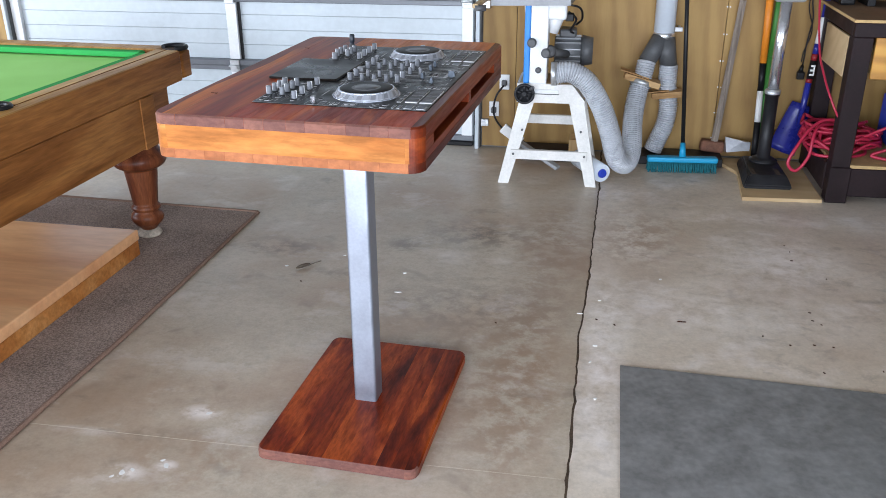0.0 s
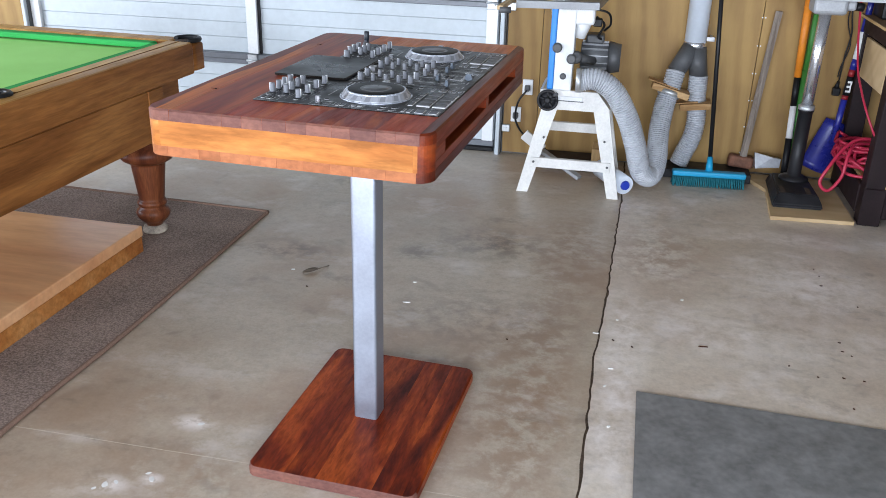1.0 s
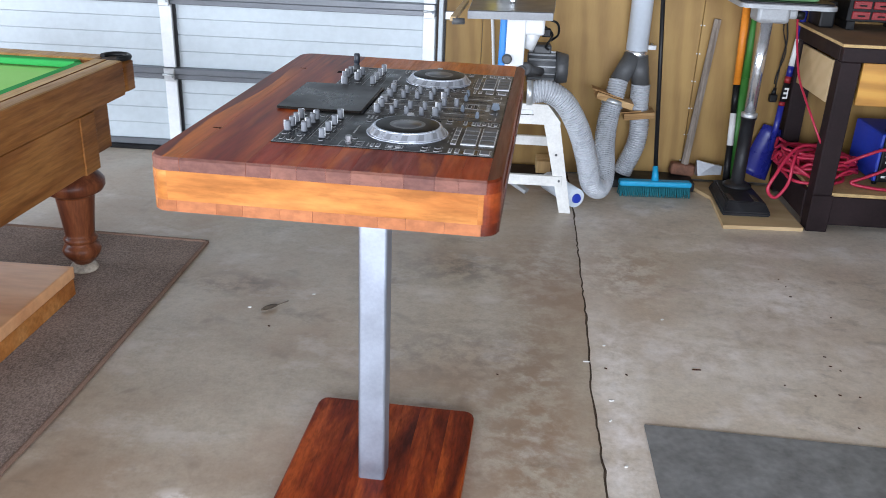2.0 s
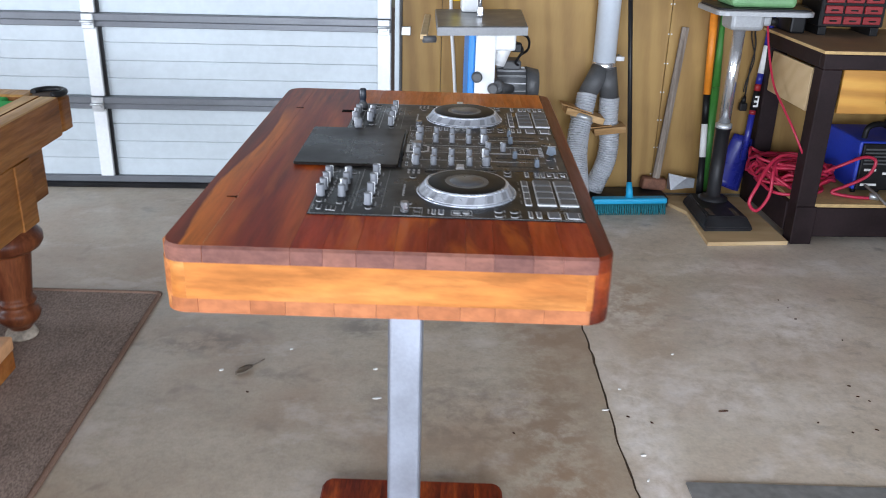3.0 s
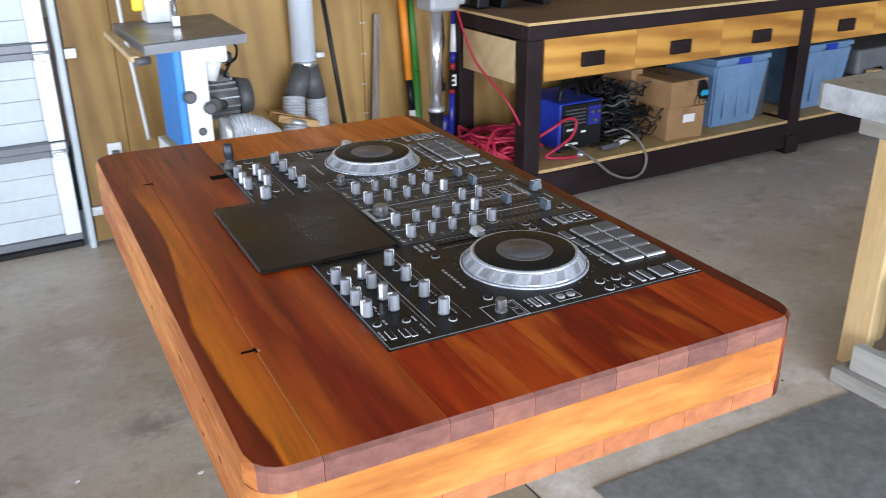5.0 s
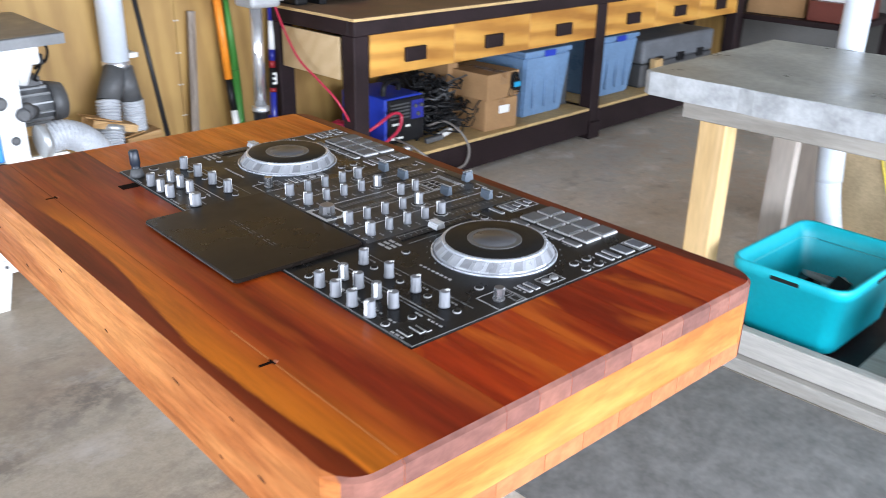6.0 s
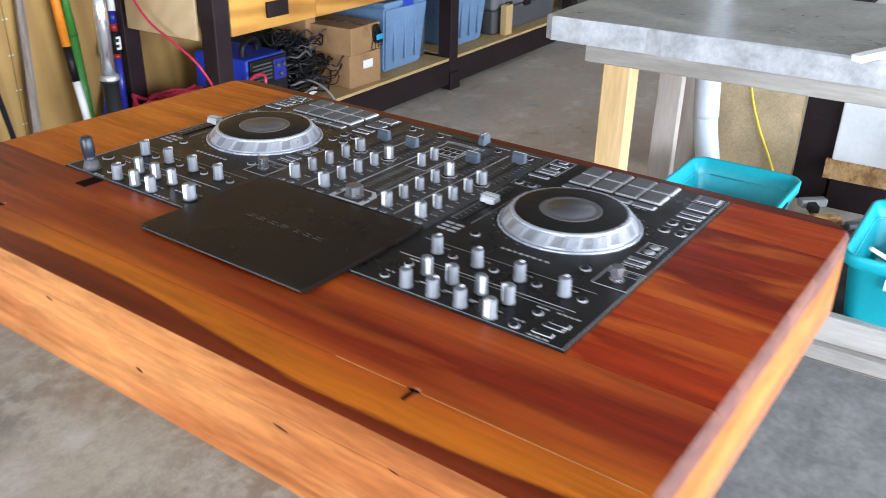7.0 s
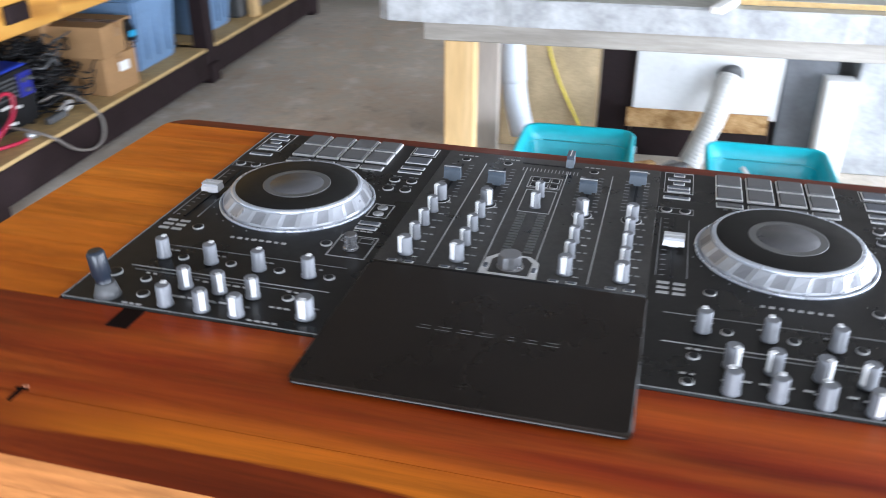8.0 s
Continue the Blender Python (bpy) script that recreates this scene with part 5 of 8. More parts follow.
def floor_bits():
    rnd = random.Random(21)
    bm = B()
    # dark seeds and grit on the pale slab, pale chips by the joint
    for x, y in ((1.379, 4.123), (1.389, 4.052), (1.38, 3.953), (1.486, 3.781), (1.355, 3.455), (1.353, 3.388), (1.378, 3.361), (1.149, 3.236), (1.234, 3.182), (1.319, 3.196), (0.174, 3.18), (0.615, 3.236),
                 (0.548, 3.269), (1.70, 3.482), (1.383, 3.191), (1.511, 3.046), (1.312, 3.004), (2.062, 3.956), (-0.67, 3.412)):
        flake(bm, x, y, rnd.uniform(0.004, 0.0065), rnd.uniform(0.002, 0.0032), rnd.uniform(0, 3), 0.003, 0, rnd)
    flake(bm, 0.866, 3.30, 0.017, 0.0022, 0.05, 0.004, 0, rnd)
    for x, y, a, b, turn in ((0.806, 3.67, 0.007, 0.005, 0.3), (0.484, 3.307, 0.013, 0.003, 0.05), (0.546, 3.067, 0.010, 0.004, 0.2), (0.559, 3.432, 0.006, 0.004, 0), (-0.779, 3.55, 0.008, 0.005, 0.4), (-0.259, 3.558, 0.009, 0.005, 0.2),
                             (-0.247, 3.374, 0.015, 0.005, 0.2), (-0.561, 3.696, 0.008, 0.004, 0.3), (0.53, 2.95, 0.008, 0.003, 1.0), (0.55, 2.72, 0.007, 0.004, 0.5)):
        flake(bm, x, y, a, b, turn, 0.003, 1, rnd)
    for x, y, r in ((-0.66, 2.17, 0.014), (-0.77, 2.12, 0.016), (-0.745, 2.135, 0.010), (-0.79, 2.10, 0.009), (-0.648, 2.438, 0.012), (-0.68, 2.19, 0.008)):
        flake(bm, x, y, r, r * 0.6, rnd.uniform(0, 3), 0.0009, 1, rnd)
    ob = part("floor_debris", bm, [KNOTBROWN, PAINTWOOD])
    tagged(ob, "scattered seeds, wood chips and paint flecks on the concrete", "debris", kind="stuff")
    # dried leaf with its stem
    leaf = thing("dried_leaf", (-0.70, 3.54, 0), "small curled dried brown leaf on the concrete", "leaf")
    bm = B()
    rows = []
    for j in range(7):
        v = j / 6
        w = 0.018 * math.sin(math.pi * min(1, v * 0.9 + 0.08)) ** 0.8
        rows.append([bm.verts.new((-0.725 + 0.05 * v + 0.35 * w * u, 3.515 + 0.045 * v - w * u, 0.003 + 0.008 * u * u + 0.004 * v)) for u in (-1, -0.5, 0, 0.5, 1)])
    for a, b in zip(rows, rows[1:]):
        for i in range(4):
            bm.faces.new((a[i], a[i + 1], b[i + 1], b[i])).smooth = True
    out = bmesh.ops.extrude_face_region(bm, geom=list(bm.faces))
    for e in out["geom"]:
        if isinstance(e, bmesh.types.BMVert):
            e.co.z += 0.0008
    part("blade", bm, LEAFBROWN, leaf)
    bm = B()
    tube(bm, [(-0.70, 3.54, 0.006), (-0.675, 3.575, 0.006), (-0.645, 3.618, 0.004)], 0.0022, 6, 4)
    part("stem", bm, LEAFBROWN, leaf)


LEAFBROWN = surface("dead_leaf", (0.17, 0.135, 0.10), 0.8, 0.0, 0.3, 40, 200, 0.3)
floor_bits()

# ---- pool table and slab ----
def pool_table():
    t = thing("pool_table", (-1.33, 4.02, 0), "timber pool table with bright green felt and turned legs", "pool table", rz=-2.7, local=True)
    W, L, top = 1.50, 2.78, 0.845

    def wood(name, lo, hi, mat=POOLWOOD, r=0.008, lab=""):
        bm = B()
        box(bm, lo, hi, r, 2)
        return part(name, bm, mat, t, lab)
    rw = 0.115
    # rails with a rounded outer edge; corners and middle pockets are left open
    mid = -1.18
    for nm, lo, hi, r in (("side_rail", (-0.066, -L + 0.105, top - 0.135), (0, -0.105, top), 0.009), ("side_rail", (-W, -L + 0.105, top - 0.135), (-W + 0.066, -0.105, top), 0.009),
                          ("rail_cap", (-rw, mid + 0.06, top - 0.1), (-0.0663, -0.105, top), 0.001), ("rail_cap", (-rw, -L + 0.105, top - 0.1), (-0.0663, mid - 0.06, top), 0.001),
                          ("rail_cap", (-W + 0.0663, mid + 0.06, top - 0.1), (-W + rw, -0.105, top), 0.001), ("rail_cap", (-W + 0.0663, -L + 0.105, top - 0.1), (-W + rw, mid - 0.06, top), 0.001),
                          ("end_rail", (-W + 0.105, -rw, top - 0.125), (-0.105, 0, top), 0.018), ("end_rail", (-W + 0.105, -L, top - 0.125), (-0.105, -L + rw, top), 0.018)):
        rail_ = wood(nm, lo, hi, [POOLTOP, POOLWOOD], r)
        # upward faces take the paler timber, all others the darker one
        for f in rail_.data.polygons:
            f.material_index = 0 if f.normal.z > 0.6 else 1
    # felt bed and cushions
    bm = B()
    box(bm, (-W + rw - 0.01, -L + rw - 0.01, top - 0.075), (-rw + 0.01, -rw + 0.01, top - 0.038), 0.002, 1)
    part("bed", bm, FELT, t, "bright green felt playing bed")
    for lo, hi, ax in (((-rw - 0.05, mid + 0.07, 0), (-rw + 0.004, -0.165, 0), "x"), ((-rw - 0.05, -L + 0.165, 0), (-rw + 0.004, mid - 0.07, 0), "x"),
                       ((-W + rw - 0.004, mid + 0.07, 0), (-W + rw + 0.05, -0.165, 0), "x"), ((-W + rw - 0.004, -L + 0.165, 0), (-W + rw + 0.05, mid - 0.07, 0), "x"),
                       ((-W + 0.165, -rw - 0.05, 0), (-0.165, -rw + 0.004, 0), "y"), ((-W + 0.165, -L + rw - 0.004, 0), (-0.165, -L + rw + 0.05, 0), "y")):
        bm = B()
        box(bm, (lo[0], lo[1], top - 0.03), (hi[0], hi[1], top - 0.004), 0.008, 2)
        part("cushion", bm, FELTDARK, t, "dark green cloth cushion")
    # corner and middle pockets: dark leather horseshoes on the rail
    for x, y in ((-0.055, -0.055), (-W + 0.055, -0.055), (-0.055, -L + 0.055), (-W + 0.055, -L + 0.055), (-0.098, mid), (-W + 0.098, mid)):
        corner = y != mid
        r = 0.052 if corner else 0.045
        bm = B()
        if corner:
            prism(bm, round_rect(x - 0.055, x + 0.055, y - 0.055, y + 0.055, 0.03, 5), top - 0.125, top - 0.008, 0.01)
            pk = part("corner_cap", bm, POOLWOOD, t)
        else:
            pk = part("pocket", B(), BLACK, t)
        bm = B()
        inward = Vector((-W / 2 - x, (-L / 2 - y) if corner else 0)).normalized()
        a0 = math.atan2(inward.y, inward.x)
        pts = [(x + r * math.cos(a0 + radians(d)), y + r * math.sin(a0 + radians(d)), top + 0.002) for d in range(60, 301, 24)]
        tube(bm, pts, 0.011, 8, 3)
        part("pocket_leather", bm, BLACK, pk, "black leather pocket rim")
        bm = B()
        lathe(bm, (x, y, top - 0.006), [(r, 0), (r, 0.003), (r * 0.5, 0.0035)], 20)
        part("pocket_mouth", bm, JOINT, pk)
    # body below the rails: side boards that end in pilasters, set-back corner blocks over the legs, end skirts
    zb = top - 0.1352
    for x0, x1 in ((-0.034, -0.004), (-W + 0.004, -W + 0.034)):
        wood("side_board", (x0, -L + 0.372, 0.50), (x1, -0.372, zb), POOLWOOD, 0.003)
        for y in (-0.475, -L + 0.370):
            out = 0.0055 if x0 > -1 else -0.0055
            wood("pilaster", (x0 + out, y, 0.495), (x1 + out, y + 0.105, zb), POOLWOOD, 0.003)
    for x in (-0.31, -W + 0.065):
        for y in (-0.369, -L + 0.14):
            wood("corner_block", (x, y, 0.508), (x + 0.245, y + 0.229, zb), POOLWOOD, 0.004)
    for y in (-0.150, -L + 0.115):
        wood("end_skirt", (-W + 0.312, y, 0.50), (-0.312, y + 0.03, zb), POOLWOOD, 0.003)
    bm = B()
    box(bm, (-W + 0.32, -L + 0.16, 0.52), (-0.32, -0.16, 0.55))
    part("underframe", bm, POOLWOOD, t)
    # turned legs
    prof = [(0.034, 0.030), (0.040, 0.042), (0.056, 0.056), (0.070, 0.074), (0.075, 0.092), (0.068, 0.110), (0.055, 0.121), (0.056, 0.127), (0.064, 0.132), (0.066, 0.142), (0.058, 0.152), (0.055, 0.158),
            (0.057, 0.168), (0.066, 0.250), (0.074, 0.318), (0.074, 0.326), (0.088, 0.332), (0.108, 0.344), (0.119, 0.362), (0.119, 0.384), (0.104, 0.404), (0.090, 0.420), (0.084, 0.4955)]
    for x, y in ((-0.183, -0.258), (-W + 0.183, -0.258), (-0.183, -L + 0.258), (-W + 0.183, -L + 0.258)):
        bm = B()
        lathe(bm, (x, y, 0.012), prof, 32)
        leg = part("leg", bm, LEGWOOD, t, "dark turned timber leg")
        bm = B()
        lathe(bm, (x, y, 0.012), [(0.052, 0.0), (0.056, 0.006), (0.054, 0.016), (0.044, 0.028), (0.034, 0.034)], 28)
        part("foot_cup", bm, CUPMAT, leg, "pale worn foot cup")

CUPMAT = surface("dusty_cream_cup", (0.38, 0.32, 0.25), 0.8, 0.0, 0.5, 14, 90, 0.1)


def timber_slab():
    bm = B()
    s = thing("timber_slab", (-1.45, 3.545, 0.0115), "thick waxed orange timber slab lying on the carpet", "timber slab", rz=-1.2, local=True)
    box(bm, (-1.5, -2.2, 0.07), (0.0, 0.0, 0.118), 0.006, 2)
    part("top_board", bm, SLABWOOD, s)
    bm = B()
    box(bm, (-1.5, -2.2, 0.0), (-0.004, -0.004, 0.0695), 0.003, 1)
    part("core_board", bm, SLABCORE, s, "reddish rough core edge")


pool_table()
timber_slab()


# ---- band saw on its stand, with dust hoses ----
def saw_stand():
    s = thing("saw_stand", (0.262, 4.97, 0), "chalky white timber trestle stand for a band saw", "stand")
    y0, y1 = 4.81, 5.15
    for y, yt in ((y0, 4.865), (y1, 5.10)):
        for xb, xt in ((0.025, 0.137), (0.498, 0.398)):
            bm = B()
            d = 0.034
            vs = []
            for z, x, yy in ((0.0, xb, y), (0.45, xt, yt)):
                w = 0.029 if z == 0 else 0.04
                vs.append([bm.verts.new((x + sx * w, yy + sy * d / 2, z)) for sx, sy in ((-1, -1), (1, -1), (1, 1), (-1, 1))])
            for i in range(4):
                bm.faces.new((vs[0][i], vs[0][(i + 1) % 4], vs[1][(i + 1) % 4], vs[1][i]))
            bm.faces.new(vs[0])
            bm.faces.new(vs[1])
            part("leg", bm, PAINTWOOD, s)
    for lo, hi in (((0.06, y0 - 0.004, 0.135), (0.47, y0 + 0.022, 0.187)), ((0.07, y1 - 0.02, 0.25), (0.45, y1 + 0.005, 0.30)),
                   ((0.05, y0 + 0.03, 0.14), (0.075, y1 - 0.02, 0.185)), ((0.45, y0 + 0.03, 0.14), (0.475, y1 - 0.02, 0.185))):
        bm = B()
        box(bm, lo, hi, 0.002, 1)
        part("stretcher", bm, PAINTWOOD, s)
    bm = B()
    # top box with a sloping right shoulder
    for yy in (4.842,):
        poly = [(0.083, 0.44), (0.44, 0.44), (0.44, 0.455), (0.372, 0.54), (0.083, 0.54)]
        a = [bm.verts.new((x, yy, z)) for x, z in poly]
        b = [bm.verts.new((x, 5.13, z)) for x, z in poly]
        for i in range(5):
            bm.faces.new((a[i], a[(i + 1) % 5], b[(i + 1) % 5], b[i]))
        bm.faces.new(a)
        bm.faces.new(b)
    part("top_box", bm, PAINTWOOD, s)
    bm = B()
    box(bm, (0.17, 4.836, 0.49), (0.30, 4.8415, 0.512), 0.002, 1)
    part("maker_plate", bm, WHITE, s)
    # thin dark bar drawn as the slot's shadow under the plate
    bm = B()
    box(bm, (0.165, 4.838, 0.4855), (0.305, 4.8418, 0.4895))
    part("slot", bm, DARKGREY, s)
    bm = B()
    prism(bm, [(0.095, 4.856), (0.368, 4.856), (0.368, 5.118), (0.095, 5.118)], 0.5402, 0.5412)
    part("top_cover", bm, PLYPALE, s, "raw plywood cover on the stand")
    for x, z in ((0.075, 0.165), (0.455, 0.165), (0.12, 0.3), (0.43, 0.3)):
        bm = B()
        rod(bm, (x, y0 - 0.004, z), (x, y0 - 0.011, z), 0.006, seg=8)
        part("bolt", bm, DARKGREY, s)


def band_saw():
    s = thing("band_saw", (0.21, 4.95, 0.541), "white and blue band saw with a grey table and motor", "band saw")
    bm = B()
    box(bm, (0.146, 4.83, 0.5415), (0.236, 4.97, 0.945), 0.006, 2)
    part("column", bm, WHITE, s, "white enamel lower column")
    bm = B()
    box(bm, (0.114, 4.835, 0.5415), (0.1455, 5.12, 0.955), 0.008, 2)
    part("side_cover", bm, BLUE, s, "bright blue side cover")
    bm = B()
    box(bm, (0.20, 4.835, 0.87), (0.325, 4.945, 0.9675), 0.012, 2)
    rod(bm, (0.258, 4.88, 0.80), (0.275, 4.88, 0.9), 0.024, 0.045)
    part("trunnion", bm, WHITE, s, "white cast trunnion")
    for x, z, r in ((0.155, 0.757, 0.024), (0.228, 0.706, 0.024)):
        bm = B()
        lathe(bm, (x, 4.829, z), [(r * 0.6, 0), (r, 0.006), (r, 0.022), (r * 0.7, 0.027)], 18, Matrix.Rotation(radians(90), 4, "X"))
        part("knob", bm, DARKGREY, s, "dark grey plastic knob")
    bm = B()
    lathe(bm, (0.192, 4.829, 0.615), [(0.016, 0), (0.016, 0.006), (0.008, 0.009)], 16, Matrix.Rotation(radians(90), 4, "X"))
    part("switch", bm, DARKGREY, s)
    bm = B()
    lathe(bm, (0.125, 4.836, 0.49), [(0.010, 0), (0.016, 0.004), (0.016, 0.024), (0.010, 0.030)], 14, Matrix.Rotation(radians(90), 4, "X"))
    for k in range(5):
        a = radians(18 + 72 * k)
        rod(bm, (0.125 + 0.012 * math.cos(a), 4.822, 0.49 + 0.012 * math.sin(a)), (0.125 + 0.046 * math.cos(a), 4.818, 0.49 + 0.046 * math.sin(a)), 0.008, 0.006, 8)
    tube(bm, [(0.125 + 0.048 * math.cos(radians(24 * k)), 4.818, 0.49 + 0.048 * math.sin(radians(24 * k))) for k in range(16)], 0.0075, 8, 2)
    lathe(bm, (0.125, 4.835, 0.49), [(0.044, 0), (0.044, 0.008), (0.012, 0.010)], 24, Matrix.Rotation(radians(90), 4, "X"))
    part("height_wheel", bm, BLACKPAINT, s, "black spoked handwheel")
    bm = B()
    rod(bm, (0.155, 4.805, 0.518), (0.172, 4.790, 0.532), 0.008, 0.009, 10)
    part("crank_grip", bm, DARKGREY, s)
    # table
    bm = B()
    prism(bm, [(-0.035, 4.60), (0.348, 4.655), (0.39, 5.22), (-0.025, 5.16)], 0.968, 1.005, 0.004)
    part("table", bm, TABLEGREY, s, "grey cast iron saw table")
    bm = B()
    m = Matrix.Translation((-0.078, 4.775, 0.975)) @ Matrix.Rotation(radians(-3), 4, "Z")
    box(bm, (-0.014, -0.30, -0.004), (0.014, 0.30, 0.016), 0.003, 1, m)
    part("fence_rail", bm, PLYPALE, s, "timber rail along the table edge")
    bm = B()
    rod(bm, (-0.095, 4.475, 0.972), (-0.045, 4.49, 0.972), 0.014, seg=12)
    part("rail_clamp", bm, DARKGREY, s)
    # upper frame: blade guard, post and upper wheel case
    bm = B()
    box(bm, (0.092, 5.06, 1.0055), (0.185, 5.17, 1.75), 0.01, 2)
    part("upper_column", bm, WHITE, s)
    bm = B()
    rod(bm, (0.165, 4.93, 1.03), (0.165, 4.93, 1.5), 0.009)
    box(bm, (0.152, 4.915, 1.006), (0.180, 4.95, 1.05), 0.004, 1)
    box(bm, (0.150, 4.93, 1.10), (0.185, 5.062, 1.13), 0.004, 1)
    part("blade_guide", bm, CHROME, s, "steel blade guide post")
    bm = B()
    box(bm, (0.05, 5.10, 1.05), (0.0915, 5.13, 1.4), 0.006, 1)
    part("warning_strip", bm, YELLOW, s, "yellow warning strip")
    # motor behind
    mo = part("motor", B(), MOTORGREY, s, "grey finned electric motor")
    bm = B()
    rod(bm, (0.262, 5.06, 0.68), (0.405, 5.06, 0.68), 0.072, seg=24)
    part("stator", bm, MOTORGREY, mo)
    for k in range(14):
        bm = B()
        box(bm, (0.267, -0.003, 0.068), (0.40, 0.003, 0.082), m=Matrix.Translation((0, 5.06, 0.68)) @ Matrix.Rotation(2 * math.pi * k / 14, 4, "X"))
        part("fin", bm, MIDGREY, mo)
    bm = B()
    rod(bm, (0.405, 5.06, 0.68), (0.465, 5.06, 0.68), 0.084, 0.07, 24)
    part("fan_cover", bm, DARKGREY, mo)
    bm = B()
    box(bm, (0.285, 5.0, 0.755), (0.375, 5.1, 0.80), 0.008, 1)
    part("terminal_box", bm, DARKGREY, mo)
    bm = B()
    rod(bm, (0.255, 4.9, 0.70), (0.33, 4.99, 0.67), 0.022, seg=12)
    lathe(bm, (0.25, 4.86, 0.70), [(0.012, 0), (0.03, 0.01), (0.03, 0.035), (0.015, 0.045)], 14, Matrix.Rotation(radians(60), 4, "X"))
    part("tension_lever", bm, DARKGREY, s)
    bm = B()
    tube(bm, [(0.33, 4.93, 0.90), (0.37, 4.95, 0.86), (0.345, 4.97, 0.80), (0.36, 5.0, 0.78)], 0.006, 6)
    tube(bm, [(0.30, 4.92, 0.94), (0.385, 4.94, 0.92), (0.40, 4.98, 0.86), (0.37, 5.03, 0.82)], 0.006, 6)
    box(bm, (0.315, 4.9, 0.855), (0.36, 4.94, 0.895), 0.005, 1)
    part("cable", bm, BLACK, s, "black motor cables")


TABLEGREY = surface("grey_saw_table", (0.17, 0.175, 0.18), 0.4, 0.5, 0.15, 6, 100, 0.05)
saw_stand()
band_saw()


def dust_pipes():
    # hose from saw to the junction
    bm = B()
    tube(bm, [(0.27, 4.80, 0.605), (0.36, 4.80, 0.615), (0.45, 4.81, 0.56), (0.53, 4.83, 0.43), (0.585, 4.86, 0.28), (0.625, 4.90, 0.14), (0.68, 4.97, 0.085),
              (0.71, 5.06, 0.14), (0.71, 5.18, 0.28), (0.725, 5.25, 0.40), (0.745, 5.28, 0.48)], 0.0505, 20, 8, 0.0048, 0.0125)
    h = thing("dust_hose", (0.6, 5.0, 0.03), "grey corrugated flexible dust hose looping to the floor", "hose", "dust hoses")
    part("flex_tube", bm, HOSE, h)
    for p0, p1 in (((0.262, 4.80, 0.605), (0.29, 4.80, 0.606)), ((0.738, 5.272, 0.455), (0.745, 5.28, 0.478))):
        bm = B()
        rod(bm, p0, p1, 0.061, seg=24)
        part("clamp", bm, ZINC, h, "zinc hose clamp")
    bm = B()
    tube(bm, [(0.895, 5.36, 0.43), (0.91, 5.35, 0.33), (0.90, 5.34, 0.22), (0.865, 5.34, 0.12), (0.845, 5.34, 0.06)], 0.048, 20, 8, 0.0045, 0.0125)
    h = thing("dust_hose", (0.86, 5.34, 0.01), "grey corrugated flexible dust hose hanging to the floor", "hose", "dust hoses")
    part("flex_tube", bm, HOSE, h)
    bm = B()
    rod(bm, (0.896, 5.36, 0.40), (0.895, 5.36, 0.425), 0.057, seg=24)
    part("clamp", bm, ZINC, h, "zinc hose clamp")
    p = thing("dust_pipe", (0.852, 5.37, 0.6), "white plastic dust extraction pipe with a black branch", "pipe")
    bm = B()
    rod(bm, (0.852, 5.388, 0.735), (0.852, 5.388, 2.7), 0.057, seg=28)
    part("downpipe", bm, PVC, p)
    bm = B()
    lathe(bm, (0.852, 5.388, 0.70), [(0.058, 0), (0.0605, 0.003), (0.0605, 0.034), (0.058, 0.036)], 28)
    part("foil_band", bm, CHROME, p, "silver foil tape band")
    br = part("branch", B(), DARKGREY, p, "dark grey moulded branch")
    for a, b in (((0.84, 5.37, 0.70), (0.765, 5.33, 0.575)), ((0.86, 5.37, 0.70), (0.893, 5.36, 0.55))):
        bm = B()
        rod(bm, a, b, 0.055, 0.047, 22)
        part("arm", bm, DARKGREY, br)
    for a, b in (((0.768, 5.332, 0.58), (0.748, 5.30, 0.475)), ((0.892, 5.36, 0.56), (0.895, 5.36, 0.43))):
        bm = B()
        tube(bm, [a, tuple((Vector(a) + Vector(b)) / 2), b], 0.048, 20, 4, 0.004, 0.0125)
        part("flex_collar", bm, HOSE, p)
    bm = B()
    box(bm, (0.908, 5.365, 0.742), (0.95, 5.375, 0.765), 0.002, 1)
    box(bm, (0.93, 5.37, 0.742), (0.942, 5.4485, 0.765), 0.002, 1)
    part("wall_clip", bm, WHITE, p)
    for ctr, w, rot in (((0.748, 5.295, 0.485), 0.205, 16), ((0.892, 5.33, 0.402), 0.165, -7)):
        g = thing("blast_gate", ctr, "raw pine blast gate block clamped on the dust hose", "blast gate", "blast gates")
        bm = B()
        m = Matrix.Translation(ctr) @ Matrix.Rotation(radians(rot), 4, "Y")
        box(bm, (-w / 2, -0.06, -0.017), (w / 2, 0.06, 0.017), 0.002, 1, m)
        part("block", bm, BLOCK, g)
        bm = B()
        box(bm, (-w / 2 - 0.02, -0.04, -0.003), (w / 2 - 0.06, 0.04, 0.003), 0.0, 1, m @ Matrix.Translation((-0.01, 0, 0.0215)))
        part("slide", bm, BLOCK, g)
    # low pipe end with blue cap
    t = thing("floor_pipe", (0.56, 4.9, 0), "white plastic pipe end with a blue cap on the floor", "pipe")
    bm = B()
    rod(bm, (0.42, 5.08, 0.075), (0.555, 4.86, 0.06), 0.05, seg=22)
    part("pipe_end", bm, PVC, t)
    bm = B()
    rod(bm, (0.556, 4.859, 0.06), (0.562, 4.849, 0.06), 0.026, 0.022, 18)
    part("cap", bm, WELDBLUE, t, "blue plug in the pipe end")


dust_pipes()


